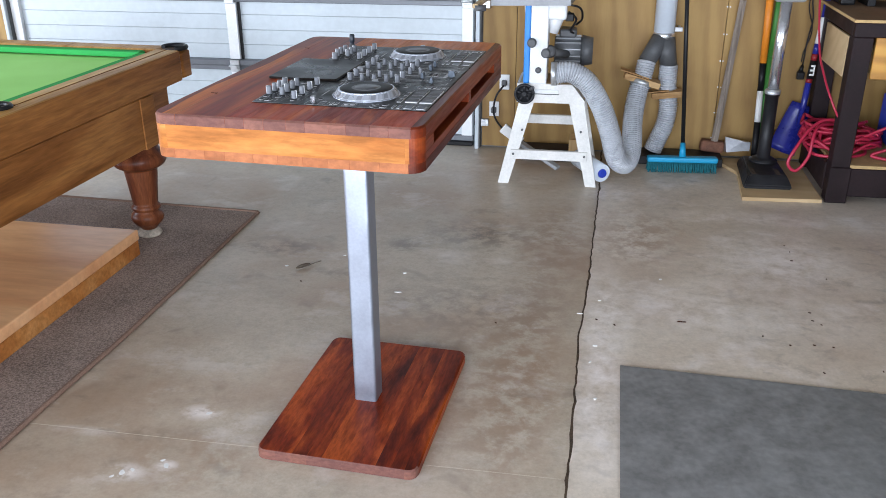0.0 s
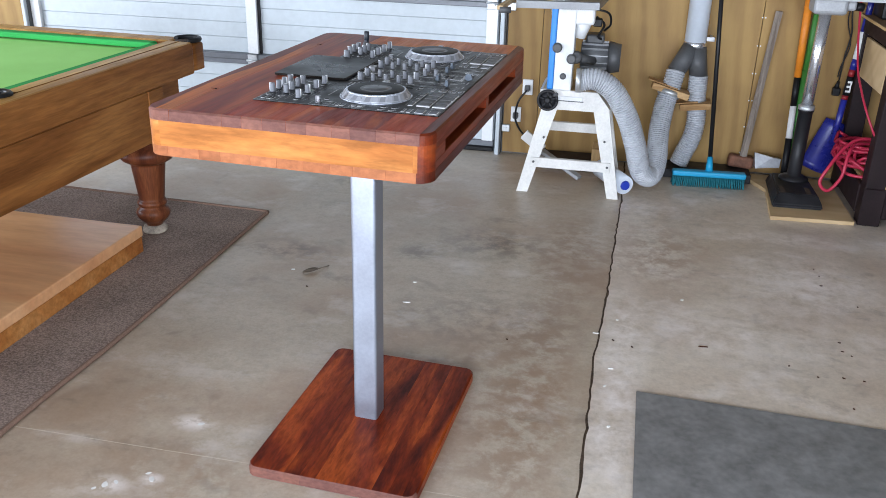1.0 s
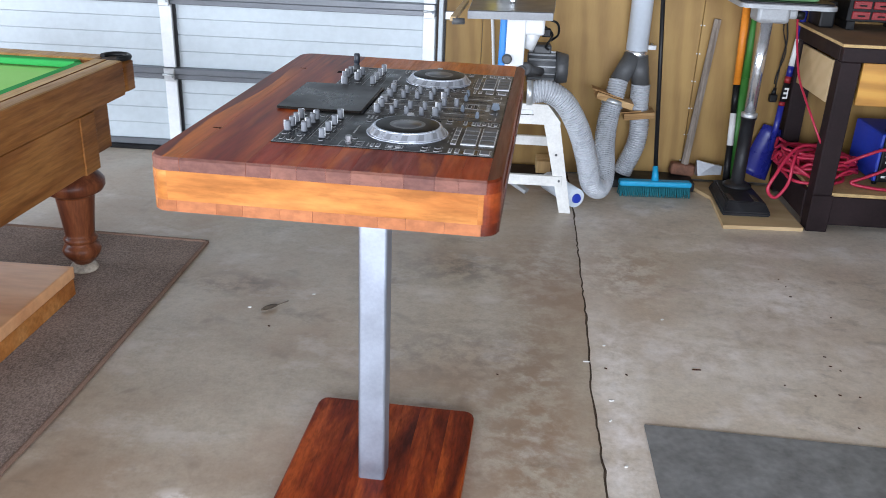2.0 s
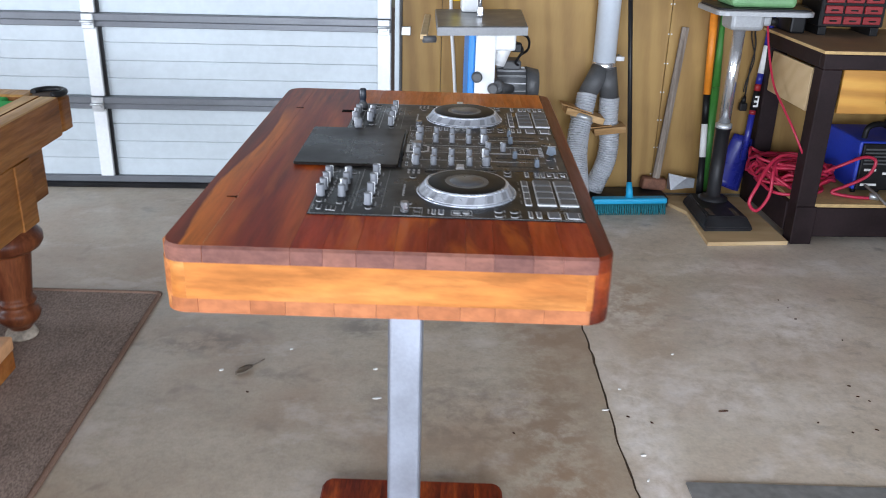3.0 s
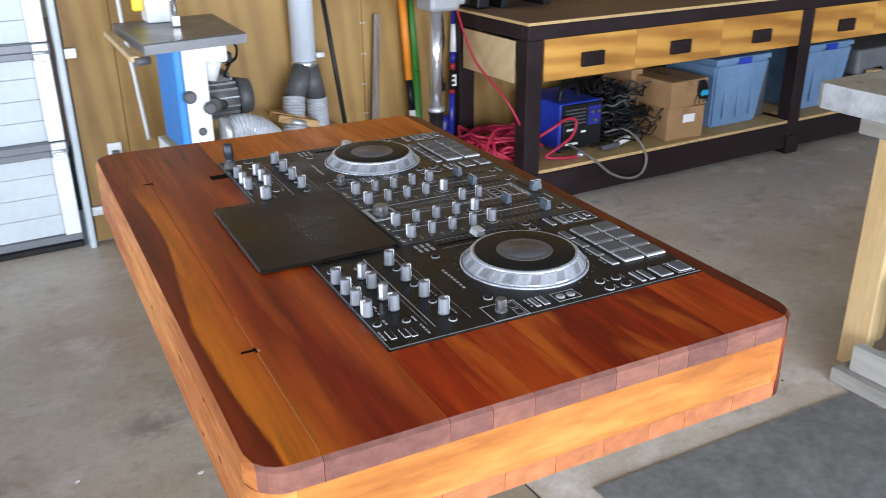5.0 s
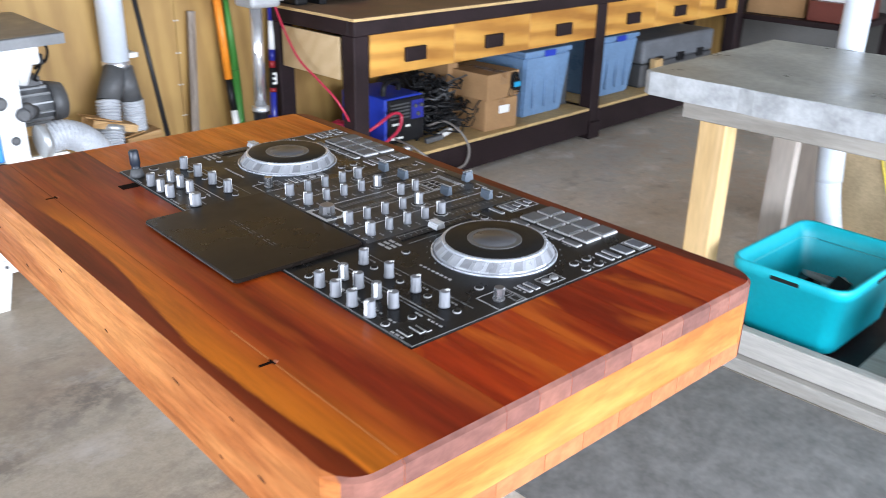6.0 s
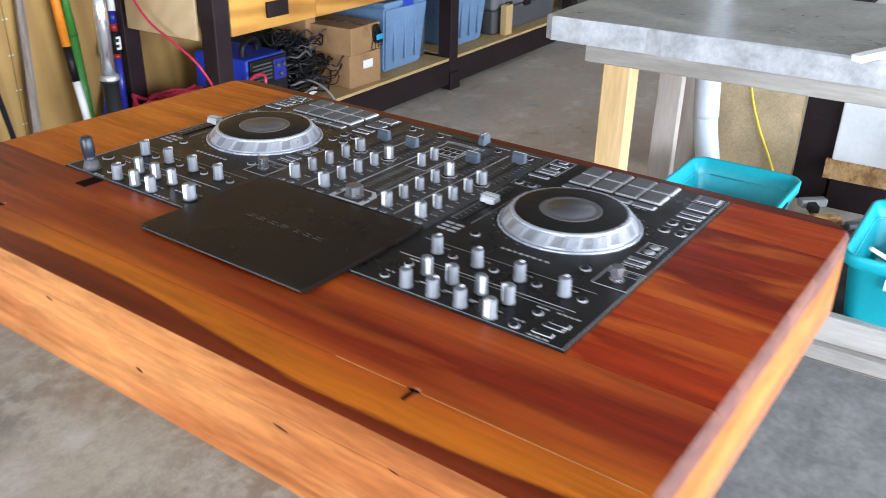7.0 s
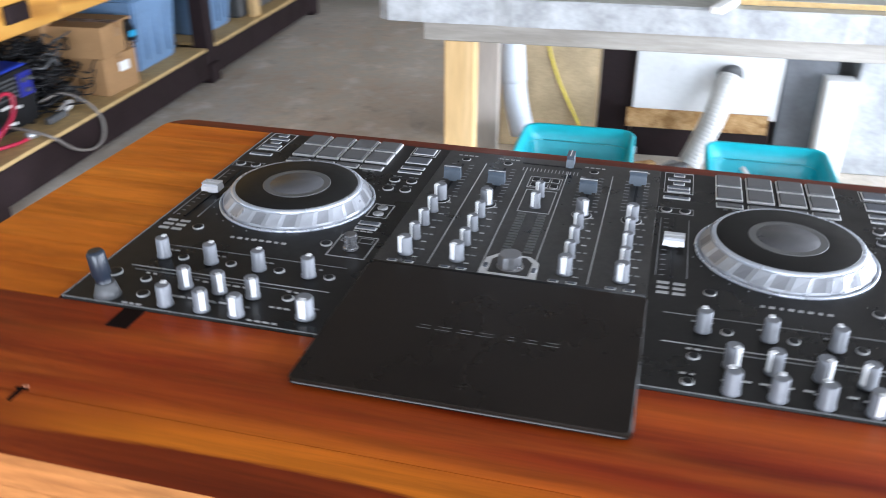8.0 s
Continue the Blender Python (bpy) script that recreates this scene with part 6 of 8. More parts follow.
def wall_bits():
    # power outlet, leads, cord and offcuts below the saw
    for x, z in ((-0.105, 0.245), (-0.045, 0.41)):
        o = thing("power_outlet", (x, 5.449, z), "white plastic power outlet on the plywood wall", "outlet", "power outlets")
        bm = B()
        box(bm, (x - 0.03, 5.438, z - 0.045), (x + 0.03, 5.4495, z + 0.045), 0.004, 2)
        part("plate", bm, WHITE, o)
        bm = B()
        box(bm, (x - 0.015, 5.405, z - 0.02), (x + 0.015, 5.4378, z + 0.015), 0.006, 2)
        part("plug", bm, DARKGREY, o, "dark plug")
    bm = B()
    tube(bm, [(-0.045, 5.40, 0.40), (-0.09, 5.39, 0.33), (-0.10, 5.40, 0.22), (-0.04, 5.40, 0.13), (0.05, 5.36, 0.10), (0.16, 5.3, 0.03)], 0.006, 6)
    solo("extension_lead", bm, BLACK, (-0.05, 5.4, 0.01), "black power cord hanging from the outlet", "cord")
    bm = B()
    tube(bm, [(0.055, 5.43, 1.5), (0.062, 5.43, 1.0), (0.085, 5.43, 0.7), (0.105, 5.43, 0.45)], 0.009, 8)
    solo("white_conduit", bm, WHITE, (0.05, 5.43, 0.45), "white cable conduit fixed to the plywood wall", "conduit")
    bm = B()
    box(bm, (-0.09, -0.01, 0), (0.05, 0.01, 0.06), 0.002, 1, pose(0.02, 5.28, 0.10, 10, 38, 10))
    solo("label_card", bm, PAPER, (0.02, 5.28, 0.07), "white card tag on the power lead", "card")
    bm = B()
    box(bm, (0.09, 5.22, 0.001), (0.44, 5.40, 0.06), 0.004, 1)
    solo("dark_toolbox", bm, BENCHBROWN, (0.26, 5.3, 0), "low dark brown case behind the saw stand", "case")
    bm = B()
    box(bm, (0.36, 5.24, 0.061), (0.44, 5.38, 0.13), 0.002, 1)
    solo("timber_offcut", bm, PINE, (0.4, 5.3, 0.061), "pale pine offcut on the dark case", "offcut")
    bm = B()
    box(bm, (-0.02, -0.16, -0.01), (0.02, 0.16, 0.01), 0.002, 1, pose(0.18, 5.12, 0.075, 22, 0, 62))
    solo("grey_board", bm, MIDGREY, (0.18, 5.12, 0.02), "grey sloping board leaning below the saw", "board")
    bm = B()
    box(bm, (0.62, 5.25, 0.001), (1.235, 5.43, 0.050), 0.003, 1)
    solo("dark_mat_strip", bm, BLACKPAINT, (0.9, 5.35, 0), "low dark strip along the wall foot", "strip")


wall_bits()


# ---- tools against the wall ----
def broom():
    b = thing("broom", (0.99, 5.16, 0), "blue push broom with a black handle against the wall", "broom")
    m = pose(1.0, 5.155, 0, 0, 0, 4)
    bm = B()
    box(bm, (-0.195, -0.028, 0.055), (0.195, 0.028, 0.085), 0.01, 3, m)
    part("head", bm, CYAN, b, "sky blue plastic head")
    bm = B()
    for i in range(40):
        for j in range(3):
            x, y = -0.185 + 0.37 * i / 39, -0.018 + 0.018 * j
            rod(bm, m @ Vector((x, y, 0.056)), m @ Vector((x * 1.03 + random.uniform(-0.004, 0.004), y * 1.6 - 0.006, 0.001)), 0.0045, 0.003, 5)
    tagged(part("bristles", bm, BRISTLE, b, "teal bristles"), kind="stuff")
    bm = B()
    rod(bm, (1.0, 5.16, 0.08), (0.998, 5.19, 0.155), 0.02, 0.014, 14)
    part("socket", bm, CYAN, b)
    bm = B()
    rod(bm, (0.9985, 5.185, 0.14), (0.925, 5.425, 1.42), 0.0115, seg=12)
    part("handle", bm, BLACK, b, "black handle")


def sledge():
    s = thing("sledge_hammer", (1.2, 5.36, 0), "old sledge hammer with a grey timber handle against the wall", "hammer")
    bm = B()
    rod(bm, (1.195, 5.395, 0.10), (1.262, 5.425, 0.91), 0.022, 0.020, 6, smooth=False)
    part("handle", bm, OLDWOOD, s, "weathered grey timber handle")
    bm = B()
    box(bm, (-0.068, -0.033, -0.033), (0.068, 0.033, 0.033), 0.014, 2, pose(1.185, 5.395, 0.086, 0, 6, 4))
    part("head", bm, RUSTY, s, "rusty steel head")


def splitter():
    a = thing("splitting_axe", (1.34, 5.3, 0), "splitting axe with a silver head and orange-black handle", "axe")
    bm = B()
    vs = [(-0.09, 0.045), (-0.075, -0.045), (0.03, -0.03), (0.085, -0.026), (0.085, 0.026), (0.03, 0.03)]
    m = pose(1.315, 5.34, 0.112, 82, 4, 6) @ Matrix.Diagonal((0.8, 0.95, 0.9, 1))
    lo = [bm.verts.new(m @ Vector((x, y, -0.03 * (0.15 if x < -0.08 else 1)))) for x, y in vs]
    hi = [bm.verts.new(m @ Vector((x, y, 0.03 * (0.15 if x < -0.08 else 1)))) for x, y in vs]
    for i in range(6):
        bm.faces.new((lo[i], lo[(i + 1) % 6], hi[(i + 1) % 6], hi[i]))
    bm.faces.new(lo)
    bm.faces.new(hi)
    part("head", bm, BLADE, a, "bright ground steel wedge head")
    h = part("handle", B(), BLACK, a)
    for p0, p1, r0, r1, mt, nm in (((1.408, 5.28, 0.03), (1.405, 5.31, 0.26), 0.019, 0.017, BLACK, "grip"), ((1.405, 5.31, 0.26), (1.404, 5.345, 0.43), 0.0175, 0.017, PAPER, "label_sleeve"),
                                   ((1.404, 5.345, 0.43), (1.402, 5.37, 0.58), 0.017, 0.018, BLACK, "grip"), ((1.402, 5.37, 0.58), (1.40, 5.43, 1.05), 0.019, 0.021, ORANGE, "shaft")):
        bm = B()
        rod(bm, p0, p1, r0, r1, 12)
        part(nm, bm, mt, h)


def green_tool():
    g = thing("garden_tool", (1.47, 5.36, 0), "long green handled garden tool leaning on the wall", "garden tool")
    bm = B()
    rod(bm, (1.438, 5.33, 0.05), (1.442, 5.37, 0.62), 0.026, 0.022, 12)
    rod(bm, (1.442, 5.37, 0.62), (1.448, 5.43, 1.02), 0.022, 0.012, 12)
    part("shaft", bm, GREEN, g)
    bm = B()
    box(bm, (1.415, 5.30, 0.001), (1.495, 5.36, 0.055), 0.008, 1)
    part("head", bm, BLACKPAINT, g)


def shovel():
    s = thing("shovel", (1.63, 5.33, 0.1), "deep blue shovel with a white labelled shaft", "shovel")
    bm = B()
    # dished square-mouth blade, leaning over to one side
    n, m_ = 8, 8
    top = Matrix.Translation((1.655, 5.375, 0.345)) @ Matrix.Rotation(radians(20), 4, "Y")
    rows = []
    for j in range(m_ + 1):
        v = j / m_
        half = 0.064 + 0.014 * v
        rows.append([bm.verts.new(top @ Vector((half * (-1 + 2 * i / n), -0.03 * v + 0.028 * (-1 + 2 * i / n) ** 2 - 0.04 * v * v, -0.27 * v + 0.012 * (1 - abs(-1 + 2 * i / n)) * (v < 0.01)))) for i in range(n + 1)])
    for a, b in zip(rows, rows[1:]):
        for i in range(n):
            bm.faces.new((a[i], a[i + 1], b[i + 1], b[i])).smooth = True
    out = bmesh.ops.extrude_face_region(bm, geom=list(bm.faces))
    for e in out["geom"]:
        if isinstance(e, bmesh.types.BMVert):
            e.co.y += 0.004
    part("blade", bm, NAVY, s)
    sh = part("shaft", B(), NAVY, s)
    for p0, p1, r, mt, nm in (((1.638, 5.345, 0.24), (1.66, 5.375, 0.50), 0.017, NAVY, "socket"), ((1.66, 5.375, 0.50), (1.669, 5.385, 0.60), 0.0165, BLACK, "label_band"), ((1.658, 5.372, 0.478), (1.66, 5.375, 0.4995), 0.0172, REDBOX, "red_band"), ((1.669, 5.385, 0.60), (1.672, 5.388, 0.635), 0.0168, REDBOX, "red_band"),
                              ((1.672, 5.388, 0.635), (1.678, 5.393, 0.69), 0.0165, NAVY, "tube"), ((1.678, 5.393, 0.69), (1.692, 5.405, 0.83), 0.0168, PAPER, "label_band"), ((1.692, 5.405, 0.83), (1.71, 5.43, 1.08), 0.0165, NAVY, "tube")):
        bm = B()
        rod(bm, p0, p1, r, seg=12)
        part(nm, bm, mt, sh)
    bm = B()
    for k in range(3):
        box(bm, (1.651 + 0.003 * k, 5.356 + 0.003 * k, 0.520 + 0.024 * k), (1.673 + 0.003 * k, 5.3605 + 0.003 * k, 0.530 + 0.024 * k))
    box(bm, (1.670, 5.357, 0.520), (1.676, 5.362, 0.578))
    part("label_bars", bm, PAPER, sh, "white unreadable mark on the dark band")


def hanging_cord():
    c = thing("hanging_cord", (1.62, 5.40, 0.48), "black power cord with a plug hanging on the wall", "cord")
    bm = B()
    tube(bm, [(1.617, 5.43, 1.25), (1.622, 5.43, 0.95), (1.640, 5.425, 0.82), (1.628, 5.42, 0.70), (1.622, 5.415, 0.56)], 0.0042, 6, 6)
    tube(bm, [(1.640, 5.43, 1.10), (1.610, 5.43, 0.90), (1.645, 5.425, 0.76), (1.618, 5.42, 0.64), (1.612, 5.415, 0.585)], 0.0035, 6, 6)
    part("lead", bm, BLACK, c)
    bm = B()
    rod(bm, (1.622, 5.415, 0.565), (1.616, 5.41, 0.53), 0.008, 0.014, 10)
    box(bm, (1.598, 5.395, 0.488), (1.638, 5.428, 0.531), 0.007, 2)
    part("plug", bm, BLACK, c)


def grinder_stand():
    pad = B()
    prism(pad, [(1.272, 4.705), (1.668, 4.73), (1.668, 5.37), (1.24, 5.385), (1.225, 5.30), (1.30, 5.13)], 0.001, 0.02, 0.001)
    solo("plywood_pad", pad, PLYPALE, (1.45, 5.0, 0), "pale plywood offcut lying on the floor below the pedestal", "plywood")
    s = thing("pedestal_stand", (1.41, 5.06, 0.0205), "pedestal grinder stand, chrome post on a black cast base", "stand")
    bm = B()
    lo = [(1.295, 4.84), (1.54, 4.85), (1.53, 5.27), (1.315, 5.26)]
    hi = [(1.32, 4.885), (1.515, 4.89), (1.505, 5.238), (1.335, 5.232)]
    rings = [[bm.verts.new((x, y, z)) for x, y in q] for q, z in ((lo, 0.021), (lo, 0.04), (hi, 0.085))]
    for a, b in zip(rings, rings[1:]):
        for i in range(4):
            bm.faces.new((a[i], a[(i + 1) % 4], b[(i + 1) % 4], b[i]))
    bm.faces.new(rings[0])
    bm.faces.new(rings[-1])
    bmesh.ops.bevel(bm, geom=list(bm.edges), offset=0.006, segments=2, affect="EDGES")
    part("base", bm, BLACKPAINT, s)
    for x in (1.35, 1.475):
        bm = B()
        box(bm, (x - 0.012, 4.9, 0.0852), (x + 0.012, 5.0, 0.0872), 0.0008, 1)
        part("slot", bm, JOINT, s)
    bm = B()
    lathe(bm, (1.432, 5.15, 0.085), [(0.075, 0), (0.075, 0.008), (0.055, 0.02), (0.035, 0.026), (0.035, 0.365), (0.040, 0.367), (0.040, 0.382), (0.034, 0.385)], 28)
    part("lower_post", bm, BLACKPAINT, s)
    bm = B()
    lathe(bm, (1.432, 5.15, 0.460), [(0.039, 0), (0.041, 0.004), (0.041, 0.022), (0.03, 0.026)], 28)
    part("collar", bm, ZINC, s)
    bm = B()
    rod(bm, (1.432, 5.15, 0.475), (1.437, 5.15, 0.97), 0.029, seg=28)
    part("chrome_post", bm, CHROME, s, "polished chrome upper post")
    bm = B()
    box(bm, (1.360, 5.06, 0.948), (1.520, 5.21, 1.035), 0.02, 3)
    box(bm, (1.515, 5.08, 0.97), (1.56, 5.17, 1.02), 0.012, 2)
    part("head_casting", bm, MIDGREY, s, "grey cast head")
    bm = B()
    rod(bm, (1.56, 5.12, 0.99), (1.60, 5.12, 0.985), 0.02, seg=12)
    part("clamp_knob", bm, BLACK, s)
    bm = B()
    prism(bm, round_rect(1.235, 1.69, 4.90, 5.24, 0.05, 5), 1.036, 1.058, 0.004)
    part("tray", bm, MIDGREY, s, "grey tray with a dark rim")
    bm = B()
    prism(bm, round_rect(1.245, 1.68, 4.91, 5.23, 0.05, 5), 1.0585, 1.068, 0.003)
    part("rim", bm, BLACKPAINT, s)
    bm = B()
    box(bm, (1.31, 4.95, 1.0685), (1.61, 5.19, 1.12), 0.02, 3)
    part("green_housing", bm, GREENBOX, s, "green machine foot")


GREENBOX = surface("machine_green", (0.16, 0.33, 0.15), 0.45)
broom()
sledge()
splitter()
green_tool()
shovel()
hanging_cord()
grinder_stand()


# ---- long work bench with drawers ----
def work_bench():
    b = thing("work_bench", (3.5, 5.1, 0), "long dark brown timber work bench with varnished ply drawers", "work bench")
    X0, X1, Y0, Y1 = 1.685, 5.44, 4.745, 5.445
    bm = B()
    box(bm, (X0 - 0.012, Y0 - 0.014, 0.9025), (X1 + 0.01, Y1 - 0.002, 0.919), 0.002, 1, mat=0)
    for f in bm.faces:
        f.material_index = 1 if abs(f.normal.z) < 0.5 else 0
    bmesh.ops.recalc_face_normals(bm, faces=bm.faces)
    for f in bm.faces:
        f.material_index = 0 if abs(f.normal.z) > 0.5 else 1
    part("worktop", bm, [CHIP, CHIPEDGE], b, "worn brown chipboard worktop with a pale edge")

    def beam(lo, hi, nm="beam"):
        bm = B()
        box(bm, lo, hi, 0.004, 1)
        return part(nm, bm, BENCHBROWN, b)
    beam((X0, Y0, 0.834), (X1, Y0 + 0.045, 0.902), "front_rail")
    beam((X0, Y0 + 0.046, 0.834), (X0 + 0.045, Y1 - 0.05, 0.902), "side_rail")
    beam((X1 - 0.045, Y0 + 0.046, 0.834), (X1, Y1 - 0.05, 0.902), "side_rail")
    beam((X0 + 0.05, Y1 - 0.046, 0.834), (X1 - 0.05, Y1 - 0.004, 0.902), "back_rail")
    for x in (X0 + 0.003, 3.585, X1 - 0.093):
        for y in (Y0 + 0.006, Y1 - 0.105):
            beam((x, y, 0.0), (x + 0.09, y + 0.09, 0.8335), "leg")
    beam((X0 + 0.095, Y0 + 0.008, 0.035), (3.582, Y0 + 0.05, 0.182), "lower_rail")
    beam((3.678, Y0 + 0.008, 0.035), (X1 - 0.096, Y0 + 0.05, 0.182), "lower_rail")
    beam((X0 - 0.002, Y0 + 0.1, 0.035), (X0 + 0.04, Y1 - 0.11, 0.182), "lower_side_rail")
    beam((X0 - 0.0025, Y0 - 0.006, 0.001), (X0 + 0.1, Y0 + 0.0055, 0.19), "foot_cleat")
    beam((3.575, Y0 - 0.008, 0.001), (3.685, Y0 + 0.0055, 0.11), "foot_cleat")
    for a, c in ((X0 + 0.02, 3.58), (3.68, X1 - 0.02)):
        bm = B()
        box(bm, (a, Y0 + 0.012, 0.183), (c, Y1 - 0.01, 0.2), 0.001, 1)
        part("shelf", bm, CHIPEDGE, b, "pale chipboard lower shelf")
    bm = B()
    box(bm, (X0 + 0.1, Y1 - 0.002, 0.2), (X1, Y1 + 0.0025, 0.8))
    part("back_panel", bm, PLYWALL, b)
    # drawers
    for a, c, h in ((1.792, 2.356, 2.076), (2.359, 2.955, 2.652), (2.958, 3.58, 3.255), (3.685, 4.24, 3.97), (4.243, 4.80, 4.53), (4.803, 5.345, 5.08)):
        bm = B()
        box(bm, (a, Y0 + 0.016, 0.634), (c, Y0 + 0.034, 0.8315), 0.002, 1)
        d = part("drawer", bm, PLYDRAWER, b, "golden varnished plywood drawer front")
        bm = B()
        box(bm, (a + 0.02, Y0 + 0.0345, 0.645), (c - 0.02, Y0 + 0.5, 0.78))
        part("tray", bm, PLYPALE, d)
        bm = B()
        box(bm, (h - 0.068, Y0 - 0.004, 0.684), (h + 0.068, Y0 + 0.0155, 0.752), 0.003, 1)
        part("handle", bm, BENCHBROWN, d, "dark brown timber block handle")
    bm = B()
    box(bm, (X0 + 0.006, Y0 + 0.12, 0.62), (X0 + 0.02, Y1 - 0.13, 0.82), 0.002, 1)
    part("end_panel", bm, PLYPALE, b, "pale plywood end panel")


def welder():
    w = thing("welder", (2.03, 5.05, 0.2005), "blue and black portable welder on the bench shelf", "welder")
    bm = B()
    box(bm, (2.03, 4.93, 0.215), (2.30, 5.28, 0.46), 0.012, 2)
    part("case", bm, WELDBLUE, w, "blue metal case")
    bm = B()
    box(bm, (2.042, 4.912, 0.220), (2.296, 4.9295, 0.452), 0.006, 2)
    face = part("front", bm, BLACK, w, "black control face")
    bm = B()
    box(bm, (2.20, 4.9095, 0.335), (2.285, 4.9118, 0.435), 0.001, 1)
    part("blue_panel", bm, NAVY, face, "dark blue control panel")
    bm = B()
    for k in range(5):
        box(bm, (2.055, 4.9100, 0.350 + 0.018 * k), (2.185, 4.9118, 0.358 + 0.018 * k))
    part("vent", bm, DARKGREY, face, "dark vent slats")
    for x, z in ((2.265, 0.405), (2.225, 0.405), (2.245, 0.36)):
        bm = B()
        lathe(bm, (x, 4.909, z), [(0.011, 0), (0.011, 0.008), (0.007, 0.013)], 14, Matrix.Rotation(radians(90), 4, "X"))
        part("dial", bm, DARKGREY, w)
    bm = B()
    for x0, x1, z in ((2.065, 2.125, 0.318), (2.06, 2.14, 0.243), (2.16, 2.19, 0.30), (2.215, 2.265, 0.345)):
        box(bm, (x0, 4.9098, z), (x1, 4.9116, z + 0.012))
    tagged(part("label_bars", bm, PAPER, w, "white unreadable label bars"), kind="stuff")
    bm = B()
    tube(bm, [(2.08, 5.0, 0.455), (2.09, 5.0, 0.51), (2.15, 5.02, 0.525), (2.23, 5.05, 0.505), (2.24, 5.06, 0.43)], 0.014, 10)
    part("carry_handle", bm, BLACK, w)
    for x, y in ((2.05, 4.95), (2.17, 4.95), (2.05, 5.26), (2.17, 5.26), (2.27, 4.94), (2.27, 5.25)):
        bm = B()
        rod(bm, (x, y, 0.2005), (x, y, 0.216), 0.012, 0.014, 10)
        part("rubber_foot", bm, BLACK, w)


def cable_heap():
    rnd = random.Random(11)
    c = thing("cable_heap", (2.45, 5.05, 0.2005), "tangled heap of black cables and leads on the shelf", "cables")
    for k in range(84):
        bm = B()
        cx, cy = 2.50 + rnd.gauss(0, 0.07), 5.03 + rnd.gauss(0, 0.06)
        r, z = rnd.uniform(0.05, 0.19), 0.213 + 0.0034 * k
        sq = 1 - 0.0066 * k
        pts = []
        for i in range(11):
            a = 2 * math.pi * i / 10 * rnd.uniform(0.95, 1.05) + k
            x = cx + r * sq * math.cos(a)
            pts.append((max(2.33, min(2.76, x)) if z > 0.25 else max(2.33, min(2.67, x)), max(4.78 if x > 2.64 else 4.82, min(5.32, cy + 0.75 * r * sq * math.sin(a))), max(0.210, z + rnd.uniform(-0.03, 0.03) * (1 if k > 3 else 0.2))))
        tube(bm, pts, rnd.choice((0.0032, 0.0045, 0.0062)), 6, 4)
        part("lead", bm, rnd.choice((BLACK, BLACK, BLACK, BLACK, BLACK, DARKGREY)), c)
    bm = B()
    tube(bm, [(2.08, 4.90, 0.25), (2.09, 4.80, 0.235), (2.12, 4.735, 0.20), (2.22, 4.725, 0.12), (2.34, 4.724, 0.075), (2.43, 4.724, 0.09), (2.46, 4.732, 0.17), (2.44, 4.78, 0.25), (2.42, 4.88, 0.29), (2.36, 4.96, 0.26)], 0.0068, 8, 8)
    part("lead", bm, CABLEGREY, c, "dirty grey welding lead drooping over the shelf edge")
    for x, y, z, rz in ((2.40, 4.86, 0.235, 12), (2.52, 4.88, 0.25, 40), (2.30, 4.84, 0.225, -10)):
        bm = B()
        box(bm, (-0.055, -0.015, -0.014), (0.055, 0.015, 0.014), 0.006, 2, pose(x, y, z, 0, -6, rz))
        part("plug_block", bm, DARKGREY if x != 2.40 else PAPER, c)


def tool_bag():
    t = thing("tool_bag", (2.53, 5.30, 0.2005), "limp black tool bag behind the heap of cables", "bag")
    bm = B()
    rings = []
    for z, ax, ay in ((0.2005, 0.17, 0.055), (0.23, 0.185, 0.07), (0.36, 0.18, 0.066), (0.44, 0.165, 0.045), (0.468, 0.15, 0.018)):
        rings.append([bm.verts.new((2.52 + x + 0.012 * noise.noise((x * 9, y * 9, z * 11)), 5.335 + y + 0.012 * noise.noise((x * 7 + 3, y * 9, z * 13)), z + (0.016 * noise.noise((x * 8, 1.0, 2.0)) if z > 0.4 else 0))) for x, y in round_rect(-ax, ax, -ay, ay, min(ay * 0.9, 0.05), 5)])
    for a, c in zip(rings, rings[1:]):
        for i in range(len(a)):
            bm.faces.new((a[i], a[(i + 1) % len(a)], c[(i + 1) % len(a)], c[i])).smooth = True
    bm.faces.new(rings[0])
    bm.faces.new(rings[-1])
    part("body", bm, BLACKPAINT, t)
    bm = B()
    tube(bm, [(2.44, 5.325, 0.455), (2.45, 5.31, 0.50), (2.52, 5.30, 0.525), (2.59, 5.31, 0.50), (2.60, 5.325, 0.455)], 0.009, 8, 6)
    part("handle", bm, BLACK, t)


